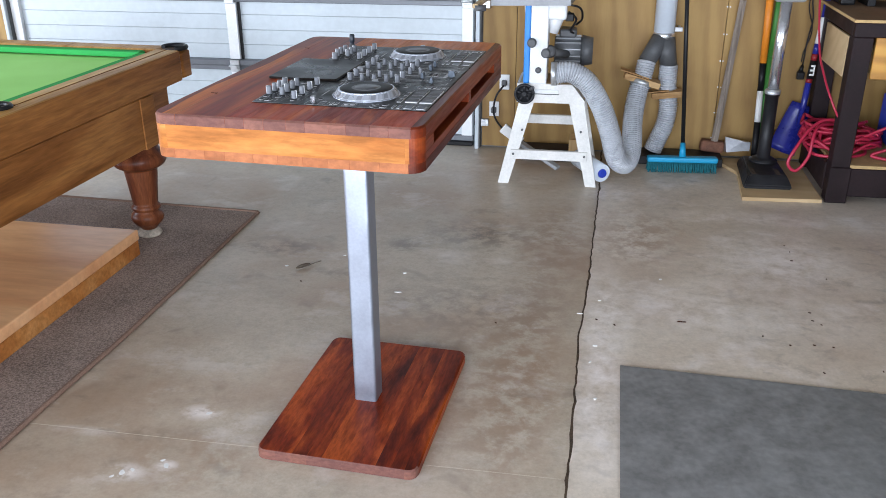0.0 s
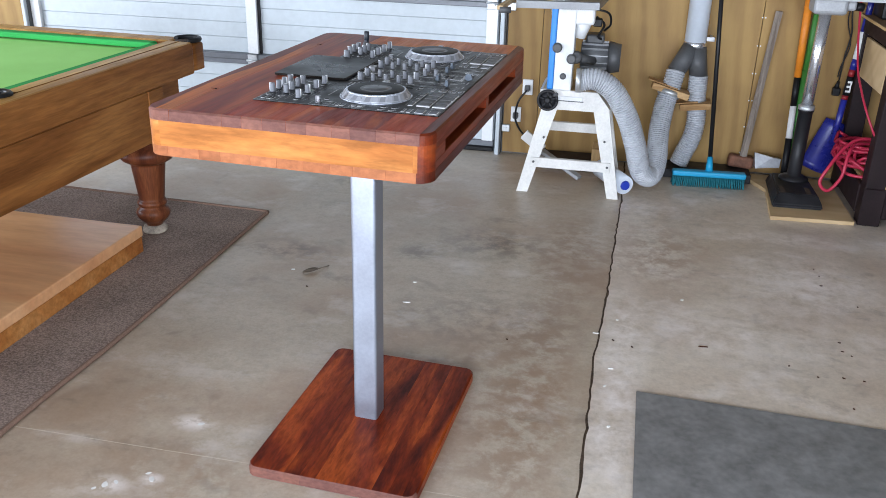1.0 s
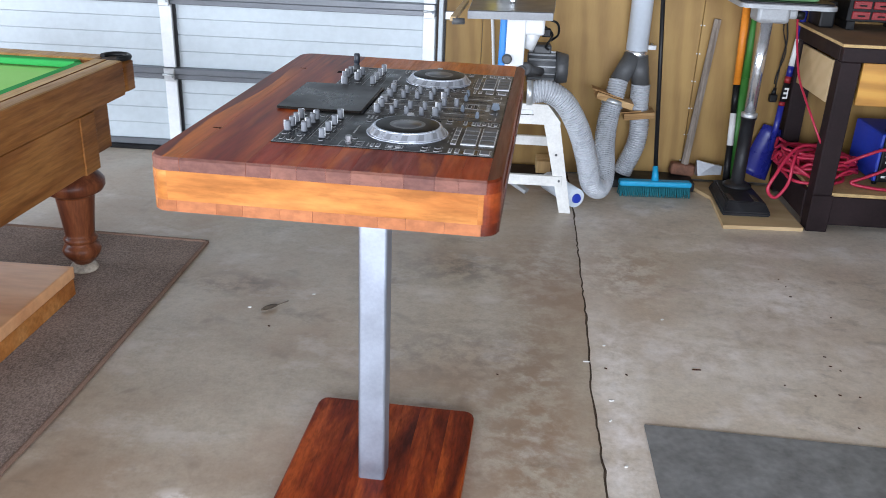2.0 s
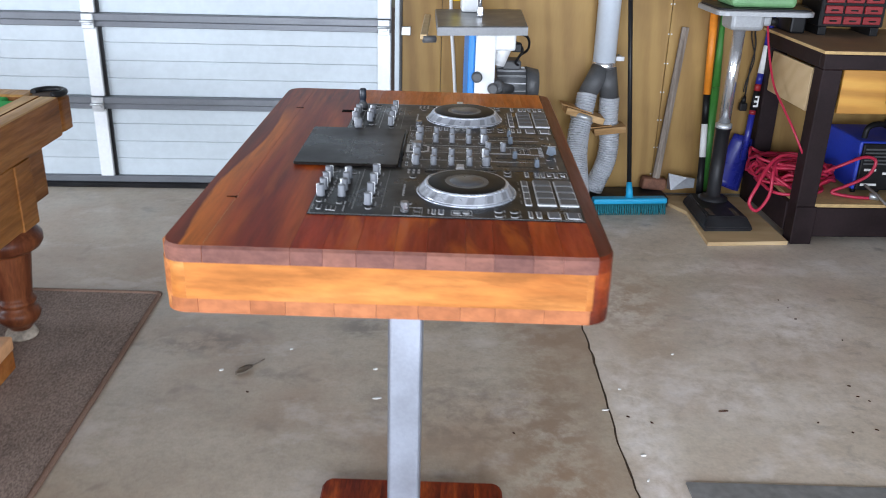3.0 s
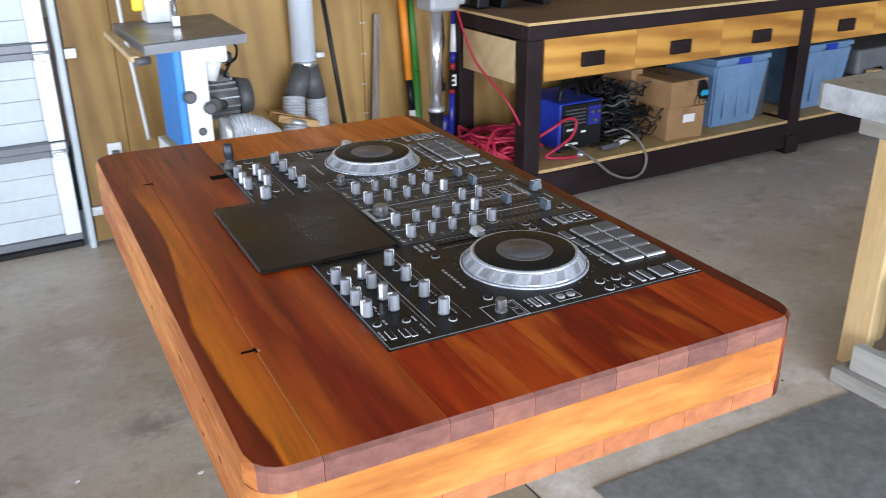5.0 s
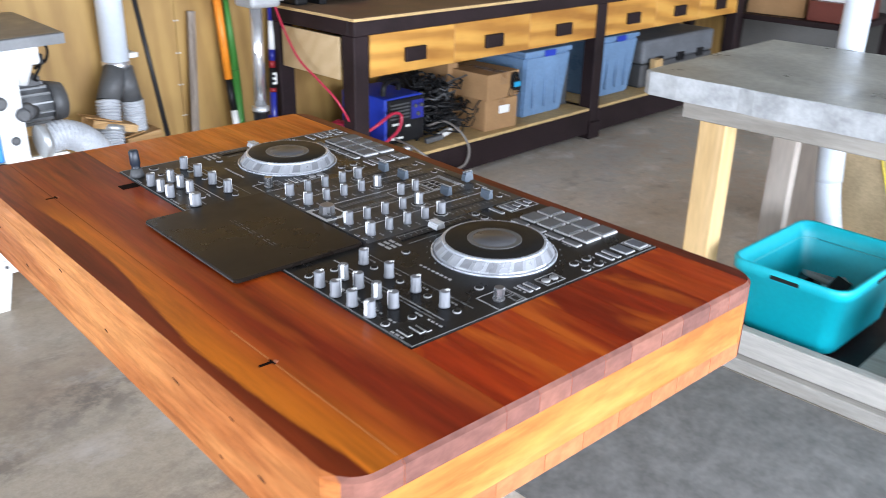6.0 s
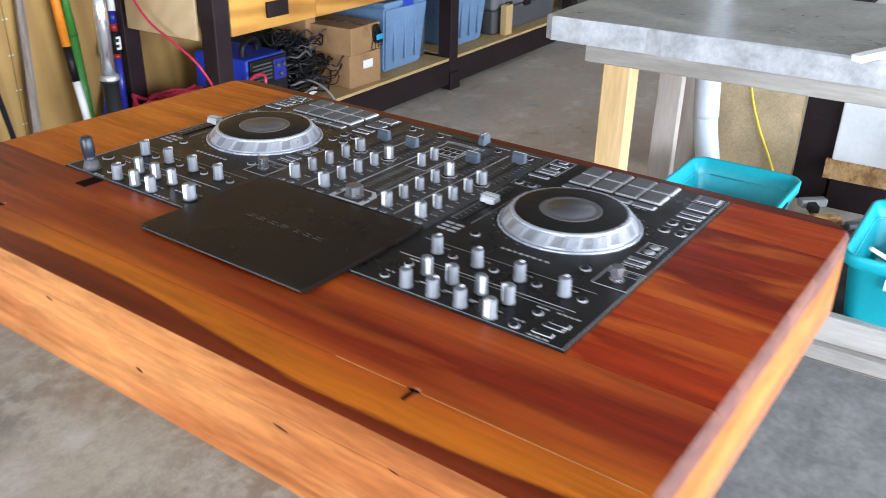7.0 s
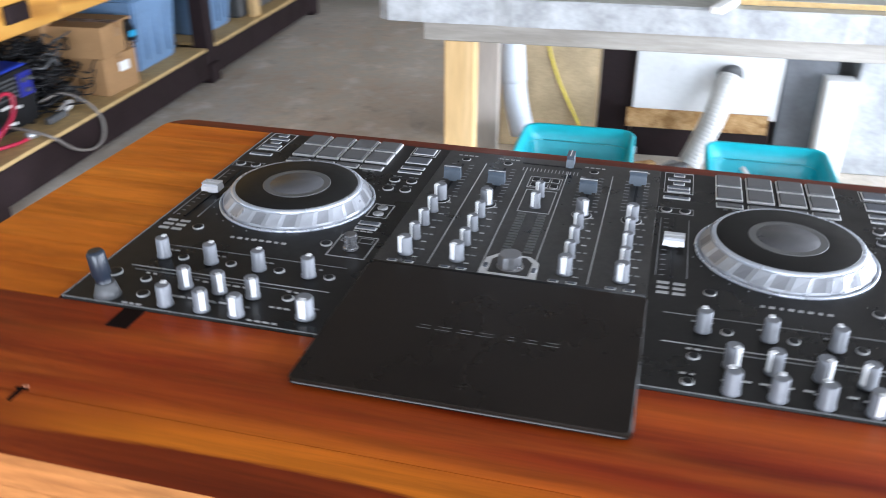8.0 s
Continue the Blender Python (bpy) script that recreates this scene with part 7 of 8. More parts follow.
def hose_heap():
    rnd = random.Random(5)
    c = thing("air_hose", (1.75, 5.1, 0.2005), "tangled red rubber air hose spilling off the shelf", "hose")
    for k in range(13):
        bm = B()
        cx, cy = 1.78 + rnd.gauss(0, 0.05), 5.08 + rnd.gauss(0, 0.07)
        r, z = rnd.uniform(0.07, 0.19), 0.213 + 0.0065 * k
        pts = []
        for i in range(11):
            a = 2 * math.pi * i / 10 + k * 0.7
            x = max(1.62, min(2.0, cx + 1.15 * r * math.cos(a)))
            pts.append((x, min(5.36, cy + r * 0.9 * math.sin(a)), max(0.209, z + rnd.uniform(-0.03, 0.045) * (k > 2))))
        tube(bm, pts, 0.0082, 7, 4)
        part("coil", bm, RED, c)
    bm = B()
    tube(bm, [(1.80, 5.0, 0.36), (1.68, 4.98, 0.37), (1.60, 4.93, 0.33), (1.535, 4.87, 0.25), (1.50, 4.85, 0.17), (1.545, 4.85, 0.13), (1.60, 4.87, 0.20), (1.62, 4.91, 0.30), (1.66, 4.98, 0.34), (1.76, 5.06, 0.33)], 0.0085, 8, 8)
    part("coil", bm, RED, c)
    bm = B()
    tube(bm, [(1.79, 4.84, 0.30), (1.70, 4.80, 0.42), (1.64, 4.83, 0.54), (1.625, 4.95, 0.62), (1.625, 5.10, 0.70), (1.625, 5.23, 0.86), (1.625, 5.32, 1.03)], 0.0055, 8, 8)
    part("coil", bm, RED, c)
    bm = B()
    tube(bm, [(1.84, 4.94, 0.28), (1.93, 4.87, 0.36), (2.03, 4.87, 0.40), (2.09, 4.87, 0.38), (2.06, 4.86, 0.31), (1.97, 4.86, 0.26), (1.90, 4.86, 0.225), (2.0, 4.83, 0.212), (2.08, 4.82, 0.211)], 0.0082, 8, 8)
    part("coil", bm, RED, c)
    bm = B()
    rod(bm, (2.07, 4.825, 0.219), (2.11, 4.81, 0.219), 0.016, seg=12)
    part("coupling", bm, ZINC, c)


def carton(name, lo, hi, rz, label, flaps=True, tape=True):
    c = [(lo[0] + hi[0]) / 2, (lo[1] + hi[1]) / 2, lo[2]]
    s = [(hi[i] - lo[i]) for i in range(3)]
    t = thing(name, c, label, "box", "cardboard boxes", rz=rz, local=True)
    bm = B()
    box(bm, (-s[0] / 2, -s[1] / 2, 0), (s[0] / 2, s[1] / 2, s[2]), 0.004, 2)
    part("carton", bm, CARD, t)
    if tape:
        bm = B()
        box(bm, (-0.03, -s[1] / 2 - 0.0006, s[2] * 0.55), (0.03, s[1] / 2 + 0.0006, s[2] + 0.0006))
        part("tape", bm, CARDTAPE, t)
    return t, s


CARDTAPE = surface("brown_tape", (0.30, 0.17, 0.08), 0.3)


def boxes():
    t, s = carton("cardboard_box", (2.68, 4.80, 0.2005), (2.93, 5.15, 0.375), -4, "lower brown cardboard box with a white label")
    bm = B()
    box(bm, (-0.02, -s[1] / 2 - 0.0012, 0.09), (0.06, -s[1] / 2 - 0.0005, 0.135))
    part("label", bm, PAPER, t, "white paper label")
    t, s = carton("cardboard_box", (2.66, 4.80, 0.376), (2.93, 5.15, 0.52), 2, "upper brown cardboard box with coiled black cables")
    bm = B()
    for k in range(5):
        pts = [(0.09 + 0.035 * math.cos(a + k), -s[1] / 2 - 0.008 - 0.003 * k, 0.085 + 0.05 * math.sin(a + k * 0.4)) for a in (0, 1.05, 2.1, 3.14, 4.2, 5.25, 6.28)]
        tube(bm, pts, 0.0045, 6, 3)
    part("cable_coil", bm, BLACK, t, "coiled black cables hung on the box")
    bm = B()
    box(bm, (0.062, -s[1] / 2 - 0.030, 0.055), (0.118, -s[1] / 2 - 0.022, 0.085), 0.004, 1)
    part("blue_tie", bm, CYAN, t, "blue tie round the cable coil")
    bm = B()
    for k in range(4):
        x = 0.05 + 0.022 * k
        tube(bm, [(x, -s[1] / 2 - 0.012, 0.06), (x - 0.02 + 0.012 * k, -s[1] / 2 - 0.016, 0.02), (x + 0.006, -s[1] / 2 - 0.008, 0.002 + 0.006 * k)], 0.0026, 6, 4)
    part("loose_end", bm, BLACK, t)
    bm = B()
    box(bm, (2.62, 5.06, 0.2005), (2.70, 5.3, 0.55), 0.003, 1)
    t2 = solo("flat_carton", bm, CARD, (2.66, 5.2, 0.2005), "flat brown carton standing behind the boxes", "box", "cardboard boxes")


def tub(lo, hi, label, lidmat=None):
    t = thing("storage_tub", ((lo[0] + hi[0]) / 2, (lo[1] + hi[1]) / 2, lo[2]), label, "storage tub", "storage tubs")
    bm = B()
    tp = 0.03
    n = [(lo[0] + tp, lo[1] + tp), (hi[0] - tp, lo[1] + tp), (hi[0] - tp, hi[1] - tp), (lo[0] + tp, hi[1] - tp)]
    m = [(lo[0], lo[1]), (hi[0], lo[1]), (hi[0], hi[1]), (lo[0], hi[1])]
    a = [bm.verts.new((x, y, lo[2])) for x, y in n]
    b = [bm.verts.new((x, y, hi[2] - 0.03)) for x, y in m]
    for i in range(4):
        bm.faces.new((a[i], a[(i + 1) % 4], b[(i + 1) % 4], b[i]))
    bm.faces.new(a)
    bm.faces.new(b)
    bmesh.ops.bevel(bm, geom=list(bm.edges), offset=0.012, segments=2, affect="EDGES")
    part("body", bm, CLEARBLUE, t)
    bm = B()
    box(bm, (lo[0] - 0.004, lo[1] - 0.004, hi[2] - 0.029), (hi[0] + 0.004, hi[1] + 0.004, hi[2]), 0.006, 2)
    part("lid", bm, lidmat or CLEARBLUE, t)
    for x in ((lo[0] + hi[0]) / 2,):
        bm = B()
        box(bm, (x - 0.05, lo[1] - 0.014, hi[2] - 0.04), (x + 0.05, lo[1] - 0.0045, hi[2] - 0.004), 0.003, 1)
        part("clip", bm, WELDBLUE, t, "blue lid clip")
    for k in range(3):
        bm = B()
        x = lo[0] + (hi[0] - lo[0]) * (0.25 + 0.25 * k)
        box(bm, (x - 0.008, lo[1] + 0.006, lo[2] + 0.05), (x + 0.008, lo[1] + 0.016, hi[2] - 0.06), 0.003, 1)
        part("rib", bm, CLEARBLUE, t)
    return t


def bench_things():
    tub((3.03, 4.84, 0.2005), (3.46, 5.25, 0.595), "large translucent blue plastic storage tub with a lid")
    tub((3.80, 4.86, 0.2005), (4.22, 5.25, 0.595), "translucent blue plastic storage tub with a blue clip")
    bm = B()
    box(bm, (3.475, 4.92, 0.2005), (3.555, 5.3, 0.53), 0.01, 2)
    solo("dark_case", bm, DARKGREY, (3.51, 5.1, 0.2005), "dark grey case wedged beside the tub", "case")
    c = thing("tool_case", (4.8, 5.05, 0.2005), "large dark grey plastic tool case on the shelf", "tool case")
    bm = B()
    box(bm, (4.30, 4.86, 0.2005), (5.25, 5.3, 0.36), 0.015, 2)
    part("base", bm, DARKGREY, c)
    bm = B()
    box(bm, (4.30, 4.86, 0.361), (5.25, 5.3, 0.52), 0.02, 2)
    part("lid", bm, CASEGREY, c)
    for x in (4.5, 4.78, 5.05):
        bm = B()
        box(bm, (x - 0.04, 4.842, 0.34), (x + 0.04, 4.8595, 0.40), 0.004, 1)
        part("latch", bm, BLACK, c)
    bm = B()
    box(bm, (4.36, 4.79, 0.2005), (4.45, 4.835, 0.40), 0.002, 1)
    solo("timber_offcut", bm, PINE, (4.4, 4.81, 0.2005), "pale pine offcut leaning on the tool case", "offcut", "offcuts")
    # on the worktop
    d = thing("parts_drawers", (2.0, 5.28, 0.9195), "small black parts cabinet with red drawers on the bench", "parts drawers")
    bm = B()
    box(bm, (1.83, 5.18, 0.962), (2.15, 5.40, 1.20), 0.004, 1)
    part("case", bm, BLACK, d)
    for x in (1.86, 2.12):
        bm = B()
        box(bm, (x - 0.02, 5.19, 0.9195), (x + 0.02, 5.39, 0.9618), 0.003, 1)
        part("foot", bm, BLACK, d)
    for r in range(4):
        for k in range(3):
            bm = B()
            x = 1.85 + 0.097 * k
            box(bm, (x, 5.168, 0.975 + 0.05 * r), (x + 0.086, 5.1795, 1.012 + 0.05 * r), 0.003, 1)
            q = part("drawer", bm, REDBOX, d, "red drawer")
            bm = B()
            box(bm, (x + 0.025, 5.160, 0.988 + 0.05 * r), (x + 0.06, 5.1678, 0.995 + 0.05 * r), 0.002, 1)
            part("pull", bm, BLACK, q)
    b = thing("spray_bottle", (2.52, 5.36, 0.9195), "small white and yellow bottle standing on the bench", "bottle")
    bm = B()
    lathe(bm, (2.52, 5.36, 0.9195), [(0.032, 0), (0.034, 0.006), (0.034, 0.025), (0.034, 0.026)], 18)
    part("base", bm, WHITE, b)
    bm = B()
    lathe(bm, (2.52, 5.36, 0.946), [(0.034, 0), (0.034, 0.08), (0.02, 0.1), (0.012, 0.14)], 18)
    part("body", bm, YELLOW, b, "yellow bottle body")
    t = thing("tool_tray", (3.3, 5.28, 0.9195), "blue-grey steel tool tray with dark tools on the bench", "tool tray")
    for lo, hi in (((3.02, 5.14, 0.9195), (3.60, 5.42, 0.927)), ((3.02, 5.14, 0.9275), (3.60, 5.15, 1.0)), ((3.02, 5.41, 0.9275), (3.60, 5.42, 1.0)), ((3.02, 5.151, 0.9275), (3.03, 5.409, 1.0)), ((3.59, 5.151, 0.9275), (3.60, 5.409, 1.0))):
        bm = B()
        box(bm, lo, hi, 0.002, 1)
        part("wall", bm, TRAYBLUE, t)
    for k in range(5):
        bm = B()
        rod(bm, (3.10 + 0.09 * k, 5.2, 0.95), (3.16 + 0.09 * k, 5.36, 1.03), 0.014, 0.01, 10)
        part("tool", bm, REDBOX if k == 1 else BLACK, t)
    bm = B()
    box(bm, (1.715, 5.22, 0.9195), (1.79, 5.40, 1.05), 0.01, 2)
    solo("battery_pack", bm, BLACK, (1.75, 5.3, 0.9195), "black charger standing on the bench corner", "charger")


CASEGREY = surface("worn_grey_case", (0.14, 0.15, 0.165), 0.45, 0.0, 0.25, 7)
TRAYBLUE = surface("blue_grey_steel", (0.06, 0.10, 0.16), 0.4, 0.2)
work_bench()
welder()
cable_heap()
tool_bag()
hose_heap()
boxes()
bench_things()


# ---- heavy table with bins below ----
def heavy_table():
    t = thing("workshop_table", (2.16, 2.2, 0), "heavy workshop table with a thick pale slab top", "table")
    X0, X1, Y0, Y1, zt = 1.675, 2.64, 0.9, 3.225, 0.932
    bm = B()
    rnd = random.Random(3)
    # slab with a chipped, uneven edge
    poly = []
    n = 44
    for k in range(n):
        poly.append((X0 + rnd.uniform(-0.002, 0.002) + (0.005 if rnd.random() < 0.1 else 0), Y0 + (Y1 - Y0 - 0.03) * k / (n - 1)))
    poly.append((X0 + 0.03, Y1))
    for k in range(16):
        poly.append((X0 + 0.06 + (X1 - X0 - 0.06) * k / 15, Y1 + rnd.uniform(-0.002, 0.002)))
    poly.append((X1, Y0))
    prism(bm, poly, zt - 0.078, zt, 0.006)
    for f in bm.faces:
        f.material_index = 0
    bmesh.ops.recalc_face_normals(bm, faces=bm.faces)
    for f in bm.faces:
        f.material_index = 0 if f.normal.z > 0.9 else 1
    part("slab_top", bm, [CONTOP, CONEDGE], t, "dusty grey top with a chipped pale edge")
    z1 = zt - 0.0785
    for nm, lo, hi in (("apron", (1.76, Y0 + 0.05, z1 - 0.072), (1.80, Y1 - 0.12, z1)), ("apron", (2.5, Y0 + 0.05, z1 - 0.072), (2.54, Y1 - 0.12, z1)), ("apron", (1.8005, Y1 - 0.16, z1 - 0.072), (2.4995, Y1 - 0.121, z1))):
        bm = B()
        box(bm, lo, hi, 0.003, 1)
        part(nm, bm, GREYWOOD, t, "weathered grey timber apron")
    for x, y, mt in ((1.775, 2.945, PINE), (2.40, 2.955, GREYPOST), (1.775, Y0 + 0.1, PINE), (2.40, Y0 + 0.1, GREYPOST)):
        bm = B()
        box(bm, (x, y, 0.0), (x + 0.045, y + 0.098, z1 - 0.0725), 0.004, 1)
        part("leg", bm, mt, t)
        if mt is PINE:
            bm = B()
            box(bm, (x + 0.0455, y + 0.004, 0.1), (x + 0.09, y + 0.05, z1 - 0.0725), 0.003, 1)
            part("leg_cleat", bm, mt, t)
    # low frame that carries the bins
    for nm, lo, hi, mt in (("front_bearer", (1.672, 0.95, 0.052), (1.716, 2.93, 0.142), GREYWOOD), ("sole_board", (1.64, 0.95, 0.001), (1.73, 2.97, 0.0515), GREYWOOD), ("back_bearer", (2.35, 0.95, 0.001), (2.395, 3.04, 0.12), GREYWOOD),
                           ("cross_board", (1.7165, 2.30, 0.08), (2.349, 2.385, 0.105), GREYWOOD), ("cross_board", (1.7165, 2.80, 0.08), (2.349, 2.90, 0.105), GREYWOOD), ("cross_board", (1.7165, 1.75, 0.08), (2.349, 1.86, 0.105), GREYWOOD), ("cross_board", (1.7165, 1.2, 0.08), (2.349, 1.3, 0.105), GREYWOOD)):
        bm = B()
        box(bm, lo, hi, 0.004, 1)
        part(nm, bm, mt, t)
    bm = B()
    box(bm, (1.722, 0.96, 0.06), (2.345, 2.29, 0.0795))
    box(bm, (1.722, 2.39, 0.06), (2.345, 2.79, 0.0795))
    part("dark_underboard", bm, BENCHBROWN, t)
    # sheet lying on the top and a small offcut
    bm = B()
    box(bm, (1.735, 0.95, zt + 0.0005), (2.6, 2.19, zt + 0.017), 0.001, 1)
    for f in bm.faces:
        f.material_index = 0
    bmesh.ops.recalc_face_normals(bm, faces=bm.faces)
    for f in bm.faces:
        f.material_index = 0 if abs(f.normal.z) > 0.5 else 1
    solo("grey_sheet", bm, [CONTOP, CHIPEDGE], (2.1, 1.6, zt + 0.0005), "grey faced board with a yellow edge lying on the table", "board")
    bm = B()
    box(bm, (-0.10, -0.016, 0.0), (0.10, 0.016, 0.02), 0.002, 1, pose(1.63 + 0.06, 2.23, zt + 0.0005, 0, 0, -22))
    solo("white_offcut", bm, PAPER, (1.66, 2.23, zt + 0.0005), "small white painted offcut on the table edge", "offcut", "offcuts")


def bin_at(cx, cy, rz, items, label):
    b = thing("plastic_bin", (cx, cy, 0.1055), label, "bin", "teal bins", rz=rz, local=True)
    H, hx, hy, t = 0.255, 0.275, 0.205, 0.004

    def ring(bm, z, ax, ay, r):
        return [bm.verts.new((x, y, z)) for x, y in round_rect(-ax, ax, -ay, ay, r, 5)]
    bm = B()
    rs = [ring(bm, 0.0, hx - 0.05, hy - 0.045, 0.05), ring(bm, 0.006, hx - 0.044, hy - 0.039, 0.055), ring(bm, H - 0.045, hx - 0.02, hy - 0.018, 0.055), ring(bm, H - 0.04, hx - 0.003, hy - 0.002, 0.06),
          ring(bm, H - 0.006, hx, hy, 0.06), ring(bm, H, hx - 0.005, hy - 0.005, 0.057), ring(bm, H - 0.004, hx - 0.016, hy - 0.015, 0.05), ring(bm, H - 0.055, hx - 0.026, hy - 0.024, 0.05), ring(bm, 0.012, hx - 0.055, hy - 0.05, 0.045)]
    for a, c in zip(rs, rs[1:]):
        n = len(a)
        for i in range(n):
            bm.faces.new((a[i], a[(i + 1) % n], c[(i + 1) % n], c[i])).smooth = True
    bm.faces.new(rs[0])
    bm.faces.new(rs[-1])
    part("tub", bm, TEAL, b, "bright teal moulded plastic tub")
    bm = B()
    loop = [(x, y, H - 0.058) for x, y in round_rect(-hx + 0.0275, hx - 0.0275, -hy + 0.0255, hy - 0.0255, 0.05, 5)]
    tube(bm, loop + loop[:1], 0.0022, 6, 1)
    part("stacking_ledge", bm, TEALPALE, b, "pale line along the ledge inside the bin")
    bm = B()
    box(bm, (-hx - 0.0005, -0.05, H - 0.034), (-hx + 0.014, 0.05, H - 0.018), 0.003, 1)
    part("grip_slot", bm, BLACK, b)
    for q in (-1, 1):
        bm = B()
        box(bm, (-0.045, q * (hy - 0.006) - 0.008, H - 0.034), (0.045, q * (hy - 0.006) + 0.008, H - 0.018), 0.003, 1)
        part("grip_slot", bm, BLACK, b)
    if items:
        bm = B()
        box(bm, (-hx - 0.001, -0.10, H - 0.085), (-hx + 0.02, 0.07, H - 0.05), 0.001, 1)
        part("label", bm, PAPER, b, "white paper label")
    rnd = random.Random(items + 2)
    c = thing("bin_clutter", (cx, cy, 0.12), "dark odds and ends lying in the bin", "clutter", "bin contents", rz=rz, local=True)
    for k in range(16):
        bm = B()
        x, y = rnd.uniform(-0.17, 0.17), rnd.uniform(-0.1, 0.1)
        if k % 3:
            box(bm, (-0.05, -0.03, -0.02), (0.05, 0.03, 0.02), 0.004, 1, pose(x, y, 0.035 + 0.003 * k, rnd.uniform(-25, 25), rnd.uniform(-25, 25), rnd.uniform(0, 180)))
        else:
            d = Vector((rnd.uniform(-1, 1), rnd.uniform(-1, 1), 0.25)).normalized() * 0.09
            p = Vector((x, y, 0.06 + 0.003 * k))
            rod(bm, p - d, p + d, 0.011, 0.009, 10)
        part("piece", bm, rnd.choice((BLACK, DARKGREY, BENCHBROWN, MIDGREY)), c)
    if items:
        for (x, y, z), (x1, y1, z1), r, mt in (((-0.13, -0.03, 0.12), (-0.05, 0.10, 0.27), 0.011, WHITE), ((-0.2, 0.02, 0.20), (-0.27, 0.13, 0.275), 0.008, PAPER), ((-0.05, -0.08, 0.1), (-0.12, 0.06, 0.255), 0.013, MIDGREY)):
            bm = B()
            rod(bm, (x, y, z), (x1, y1, z1), r, r * 0.8, 10)
            part("stick", bm, mt, c)
    return b


def under_table():
    # pipe dropping behind the table, ply panel, white cabinet and hose
    p = thing("vertical_duct", (2.76, 2.93, 0.2), "white plastic dust duct dropping behind the table", "duct")
    bm = B()
    tube(bm, [(2.76, 2.96, 2.7), (2.76, 2.96, 1.6), (2.76, 2.96, 0.9), (2.76, 2.955, 0.6), (2.76, 2.945, 0.42), (2.76, 2.925, 0.28), (2.76, 2.89, 0.14)], 0.052, 20, 8)
    part("duct_pipe", bm, PVC, p)
    bm = B()
    tube(bm, [(2.76, 2.956, 0.62), (2.76, 2.95, 0.5), (2.76, 2.938, 0.37)], 0.054, 20, 6)
    part("flex_sleeve", bm, PVC, p)
    board = thing("chipboard_panel", (2.98, 2.8, 0), "pale chipboard panel standing behind the table", "panel")
    bm = B()
    box(bm, (2.97, 2.589, 0.001), (2.985, 3.016, 0.84), 0.001, 1)
    part("face_board", bm, PANELPALE, board)
    for y in (2.5848, 3.0163):
        bm = B()
        box(bm, (2.9695, y, 0.001), (2.9855, y + 0.004, 0.84), 0.0005, 1)
        part("edge_strip", bm, CHIPEDGE, board, "tan edge strip of the panel")
    bm = B()
    box(bm, (2.99, 3.02, 0.001), (3.03, 3.2, 0.78), 0.002, 1)
    solo("grey_board", bm, GREYPOST, (3.0, 3.1, 0), "weathered grey board standing behind the table", "board")
    # added dark block fills what is only a shaded gap beside the panel
    bm = B()
    box(bm, (3.0, 2.43, 0.001), (3.3, 2.58, 0.86), 0.004, 1)
    solo("dark_cabinet", bm, BENCHBROWN, (3.15, 2.5, 0), "dark brown block standing in for the shaded gap behind the table", "cabinet")
    c = thing("white_cabinet", (3.2, 2.1, 0), "white steel machine cabinet with a cut-out at its foot", "cabinet")
    bm = B()
    box(bm, (2.955, 1.82, 0.20), (3.45, 2.43, 0.85), 0.006, 2)
    part("case", bm, WHITE, c)
    # dark block fills the shaded gap below the case
    bm = B()
    box(bm, (2.97, 1.83, 0.001), (3.44, 2.42, 0.1995))
    part("plinth", bm, BENCHBROWN, c)
    bm = B()
    prism(bm, [(2.945, 1.85), (2.965, 1.85), (2.965, 2.45), (2.945, 2.45)], 0.14, 0.225)
    part("timber_strip", bm, BLOCK, c, "raw timber strip along the cabinet foot")
    h = thing("grey_hose", (2.75, 2.2, 0.13), "pale grey extraction hose leaning on the white cabinet", "hose")
    bm = B()
    tube(bm, [(2.90, 2.04, 0.40), (2.86, 2.06, 0.345), (2.82, 2.09, 0.25), (2.79, 2.13, 0.15), (2.77, 2.17, 0.05)], 0.049, 18, 8, 0.0012, 0.016)
    part("hose", bm, PALEHOSE, h)
    bm = B()
    lathe(bm, (2.90, 2.04, 0.395), [(0.03, 0), (0.052, 0.003), (0.052, 0.03), (0.046, 0.035)], 20, Matrix.Rotation(radians(60), 4, "Y"))
    part("cuff", bm, DARKGREY, h, "dark grey cuff")
    bm = B()
    tube(bm, [(2.955, 2.87, 0.9), (2.955, 2.84, 0.62), (2.955, 2.81, 0.465), (2.955, 2.755, 0.315), (2.95, 2.66, 0.13), (2.94, 2.62, 0.02)], 0.0055, 8, 6)
    solo("yellow_cord", bm, YCORD, (2.95, 2.75, 0.1), "yellow cord hanging down the chipboard panel", "cord")
    bm = B()
    box(bm, (2.98, 1.60, 0.001), (3.4, 1.81, 0.8), 0.004, 1)
    solo("grey_cabinet", bm, CASEGREY, (3.2, 1.7, 0), "blue-grey steel cabinet beside the white one", "cabinet")
    bm = B()
    box(bm, (2.86, 1.54, 0.001), (2.965, 1.66, 0.42), 0.006, 2)
    solo("white_carton", bm, PAPER, (2.9, 1.6, 0), "tall narrow white carton standing on the floor", "box")
    bm = B()
    box(bm, (2.92, 0.6, 0.001), (3.4, 1.53, 0.84), 0.004, 1)
    solo("grey_panel_case", bm, CONEDGE, (3.1, 1.1, 0), "pale grey panelled case behind the table", "case")
    # clutter on the floor beside the cabinet
    rnd = random.Random(8)
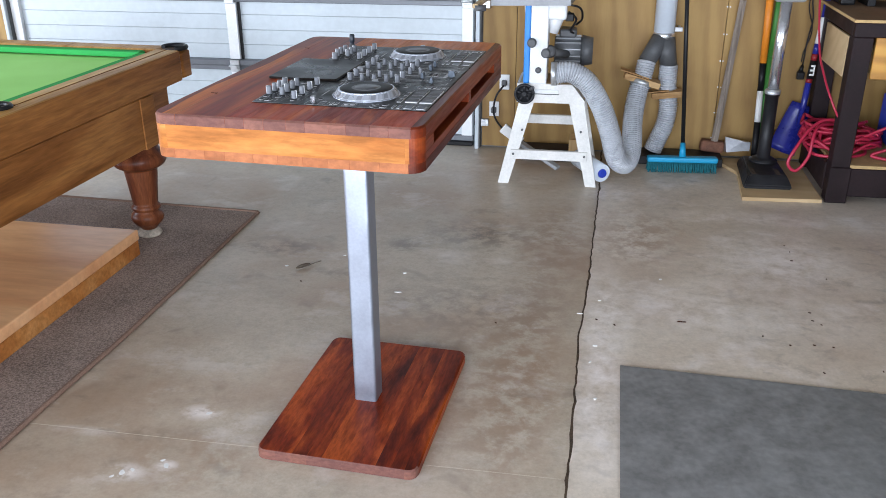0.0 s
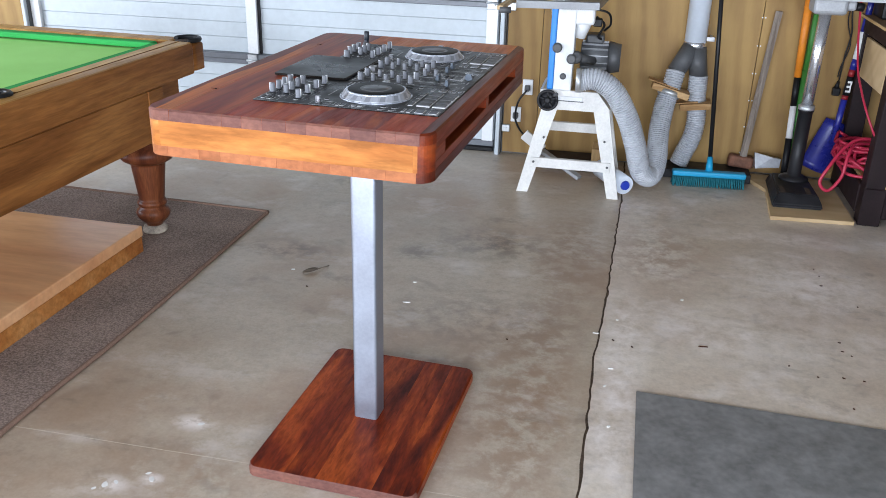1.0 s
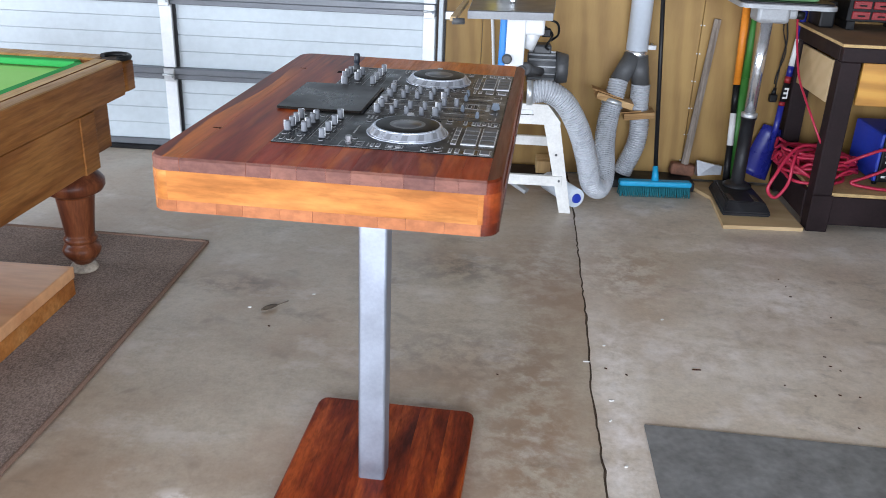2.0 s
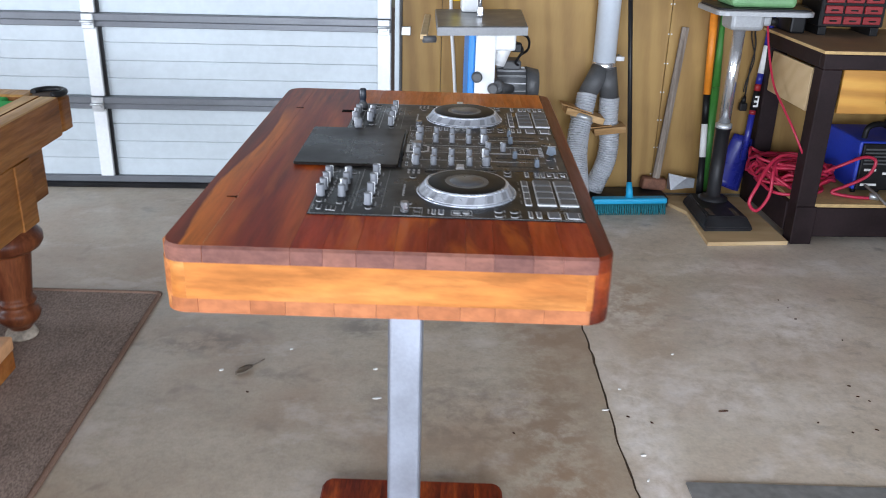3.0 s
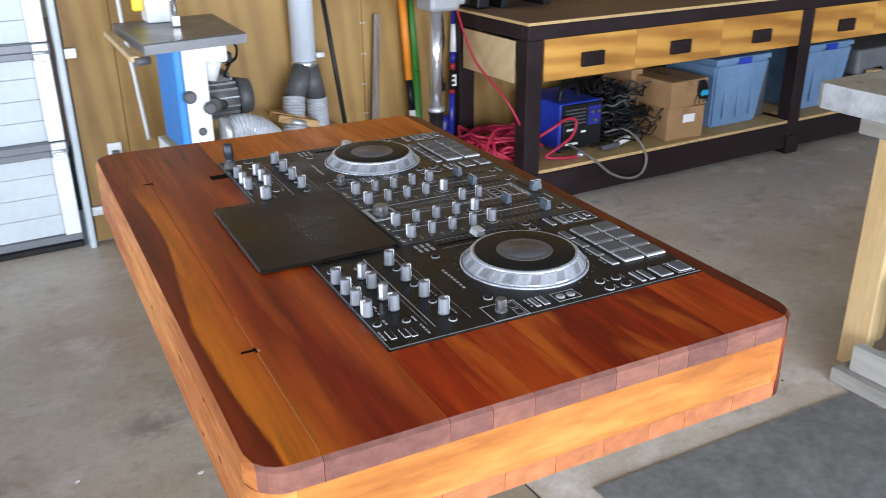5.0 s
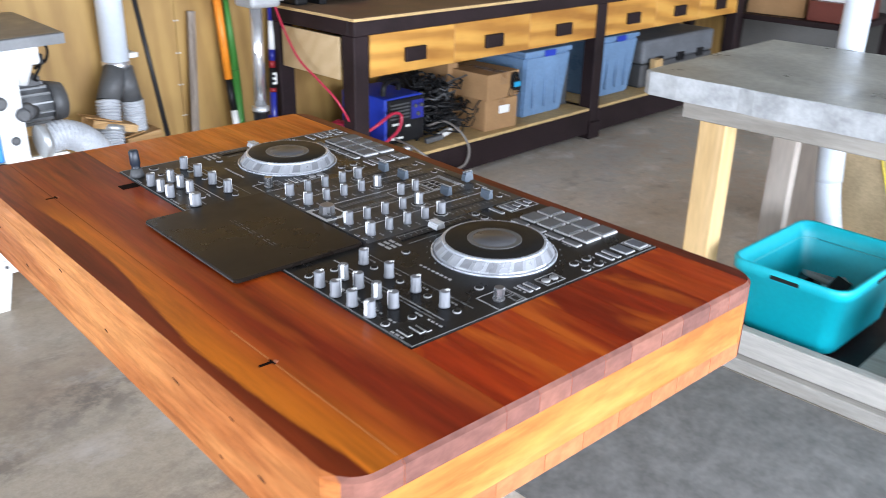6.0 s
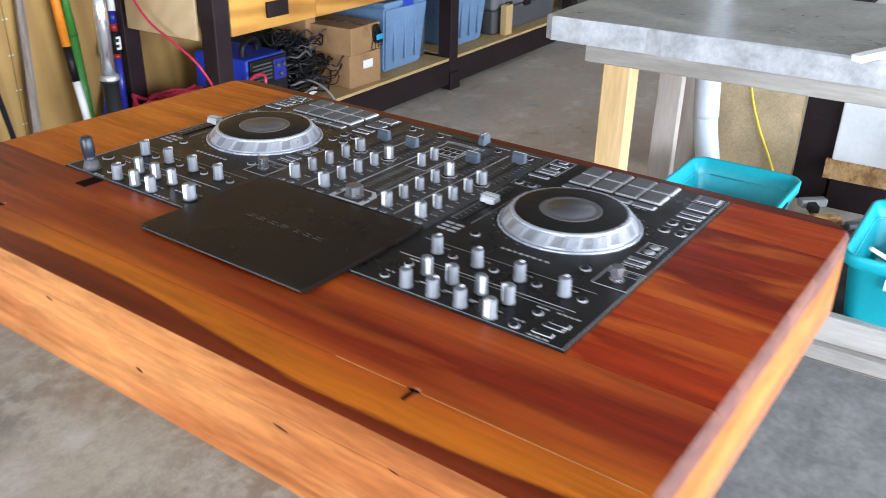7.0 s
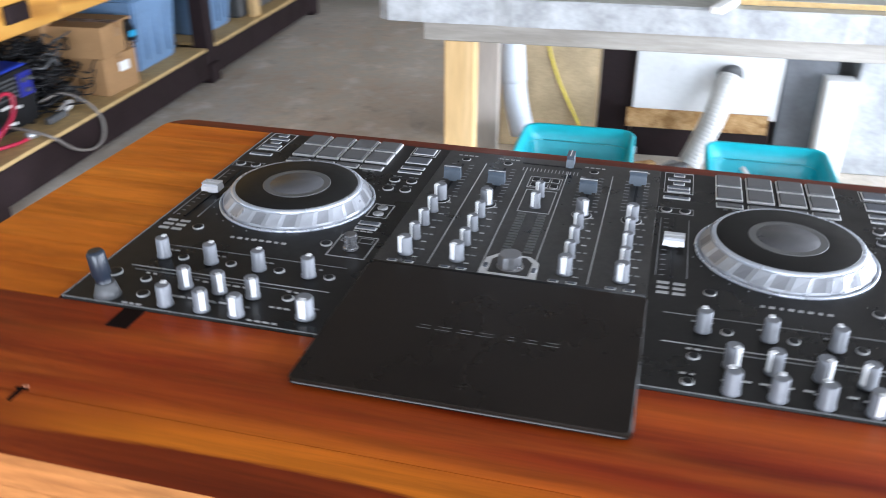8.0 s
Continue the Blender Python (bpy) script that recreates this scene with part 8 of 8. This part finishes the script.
    f = thing("floor_clutter", (2.7, 2.4, 0), "dark tools and offcuts on the floor behind the bins", "clutter")
    for k in range(12):
        bm = B()
        box(bm, (-0.06, -0.02, 0), (0.06, 0.02, 0.035), 0.004, 1, pose(2.6 + rnd.uniform(-0.12, 0.25), 2.42 + rnd.uniform(-0.2, 0.2), 0.001 + 0.004 * k, 0, 0, rnd.uniform(0, 180)))
        part("piece", bm, rnd.choice((BLACK, DARKGREY, BLOCK, MIDGREY, BENCHBROWN)), f)
    # far corner
    s = thing("corner_shelf", (6.05, 4.5, 0), "dark timber shelf unit in the far corner", "shelf")
    bm = B()
    box(bm, (5.6, 4.0, 0.56), (6.55, 5.35, 0.6), 0.004, 1)
    part("board", bm, BENCHBROWN, s)
    for x in (5.62, 6.46):
        for y in (4.02, 5.27):
            bm = B()
            box(bm, (x, y, 0), (x + 0.07, y + 0.07, 0.5595), 0.004, 1)
            part("post", bm, BENCHBROWN, s)
    t, sz = carton("cardboard_box", (5.7, 4.42, 0.6005), (6.1, 4.86, 0.92), 3, "brown cardboard box with dark print on a corner shelf")
    bm = B()
    box(bm, (-sz[0] / 2 - 0.0012, -0.08, 0.18), (-sz[0] / 2 - 0.0004, 0.06, 0.28))
    part("print_patch", bm, BLACK, t, "dark printed patch")
    bm = B()
    box(bm, (5.65, 4.05, 0.6005), (6.2, 4.36, 0.74), 0.006, 2)
    solo("red_brown_case", bm, REDBROWN, (5.9, 4.2, 0.6005), "dark red-brown case on the corner shelf", "case")
    bm = B()
    box(bm, (5.7, 4.08, 0.7405), (6.1, 4.33, 0.86), 0.006, 2)
    solo("white_case", bm, WHITE, (5.9, 4.2, 0.7405), "white appliance case on the corner shelf", "case")


REDBROWN = surface("red_brown_paint", (0.13, 0.03, 0.02), 0.5)
PALEHOSE = surface("pale_grey_hose", (0.56, 0.56, 0.54), 0.5)
heavy_table()
bin_at(2.0, 2.635, -2, 0, "teal plastic storage bin of dark oddments below the table")
bin_at(1.94, 1.985, -2, 1, "teal plastic bin with tools and a white label")
under_table()
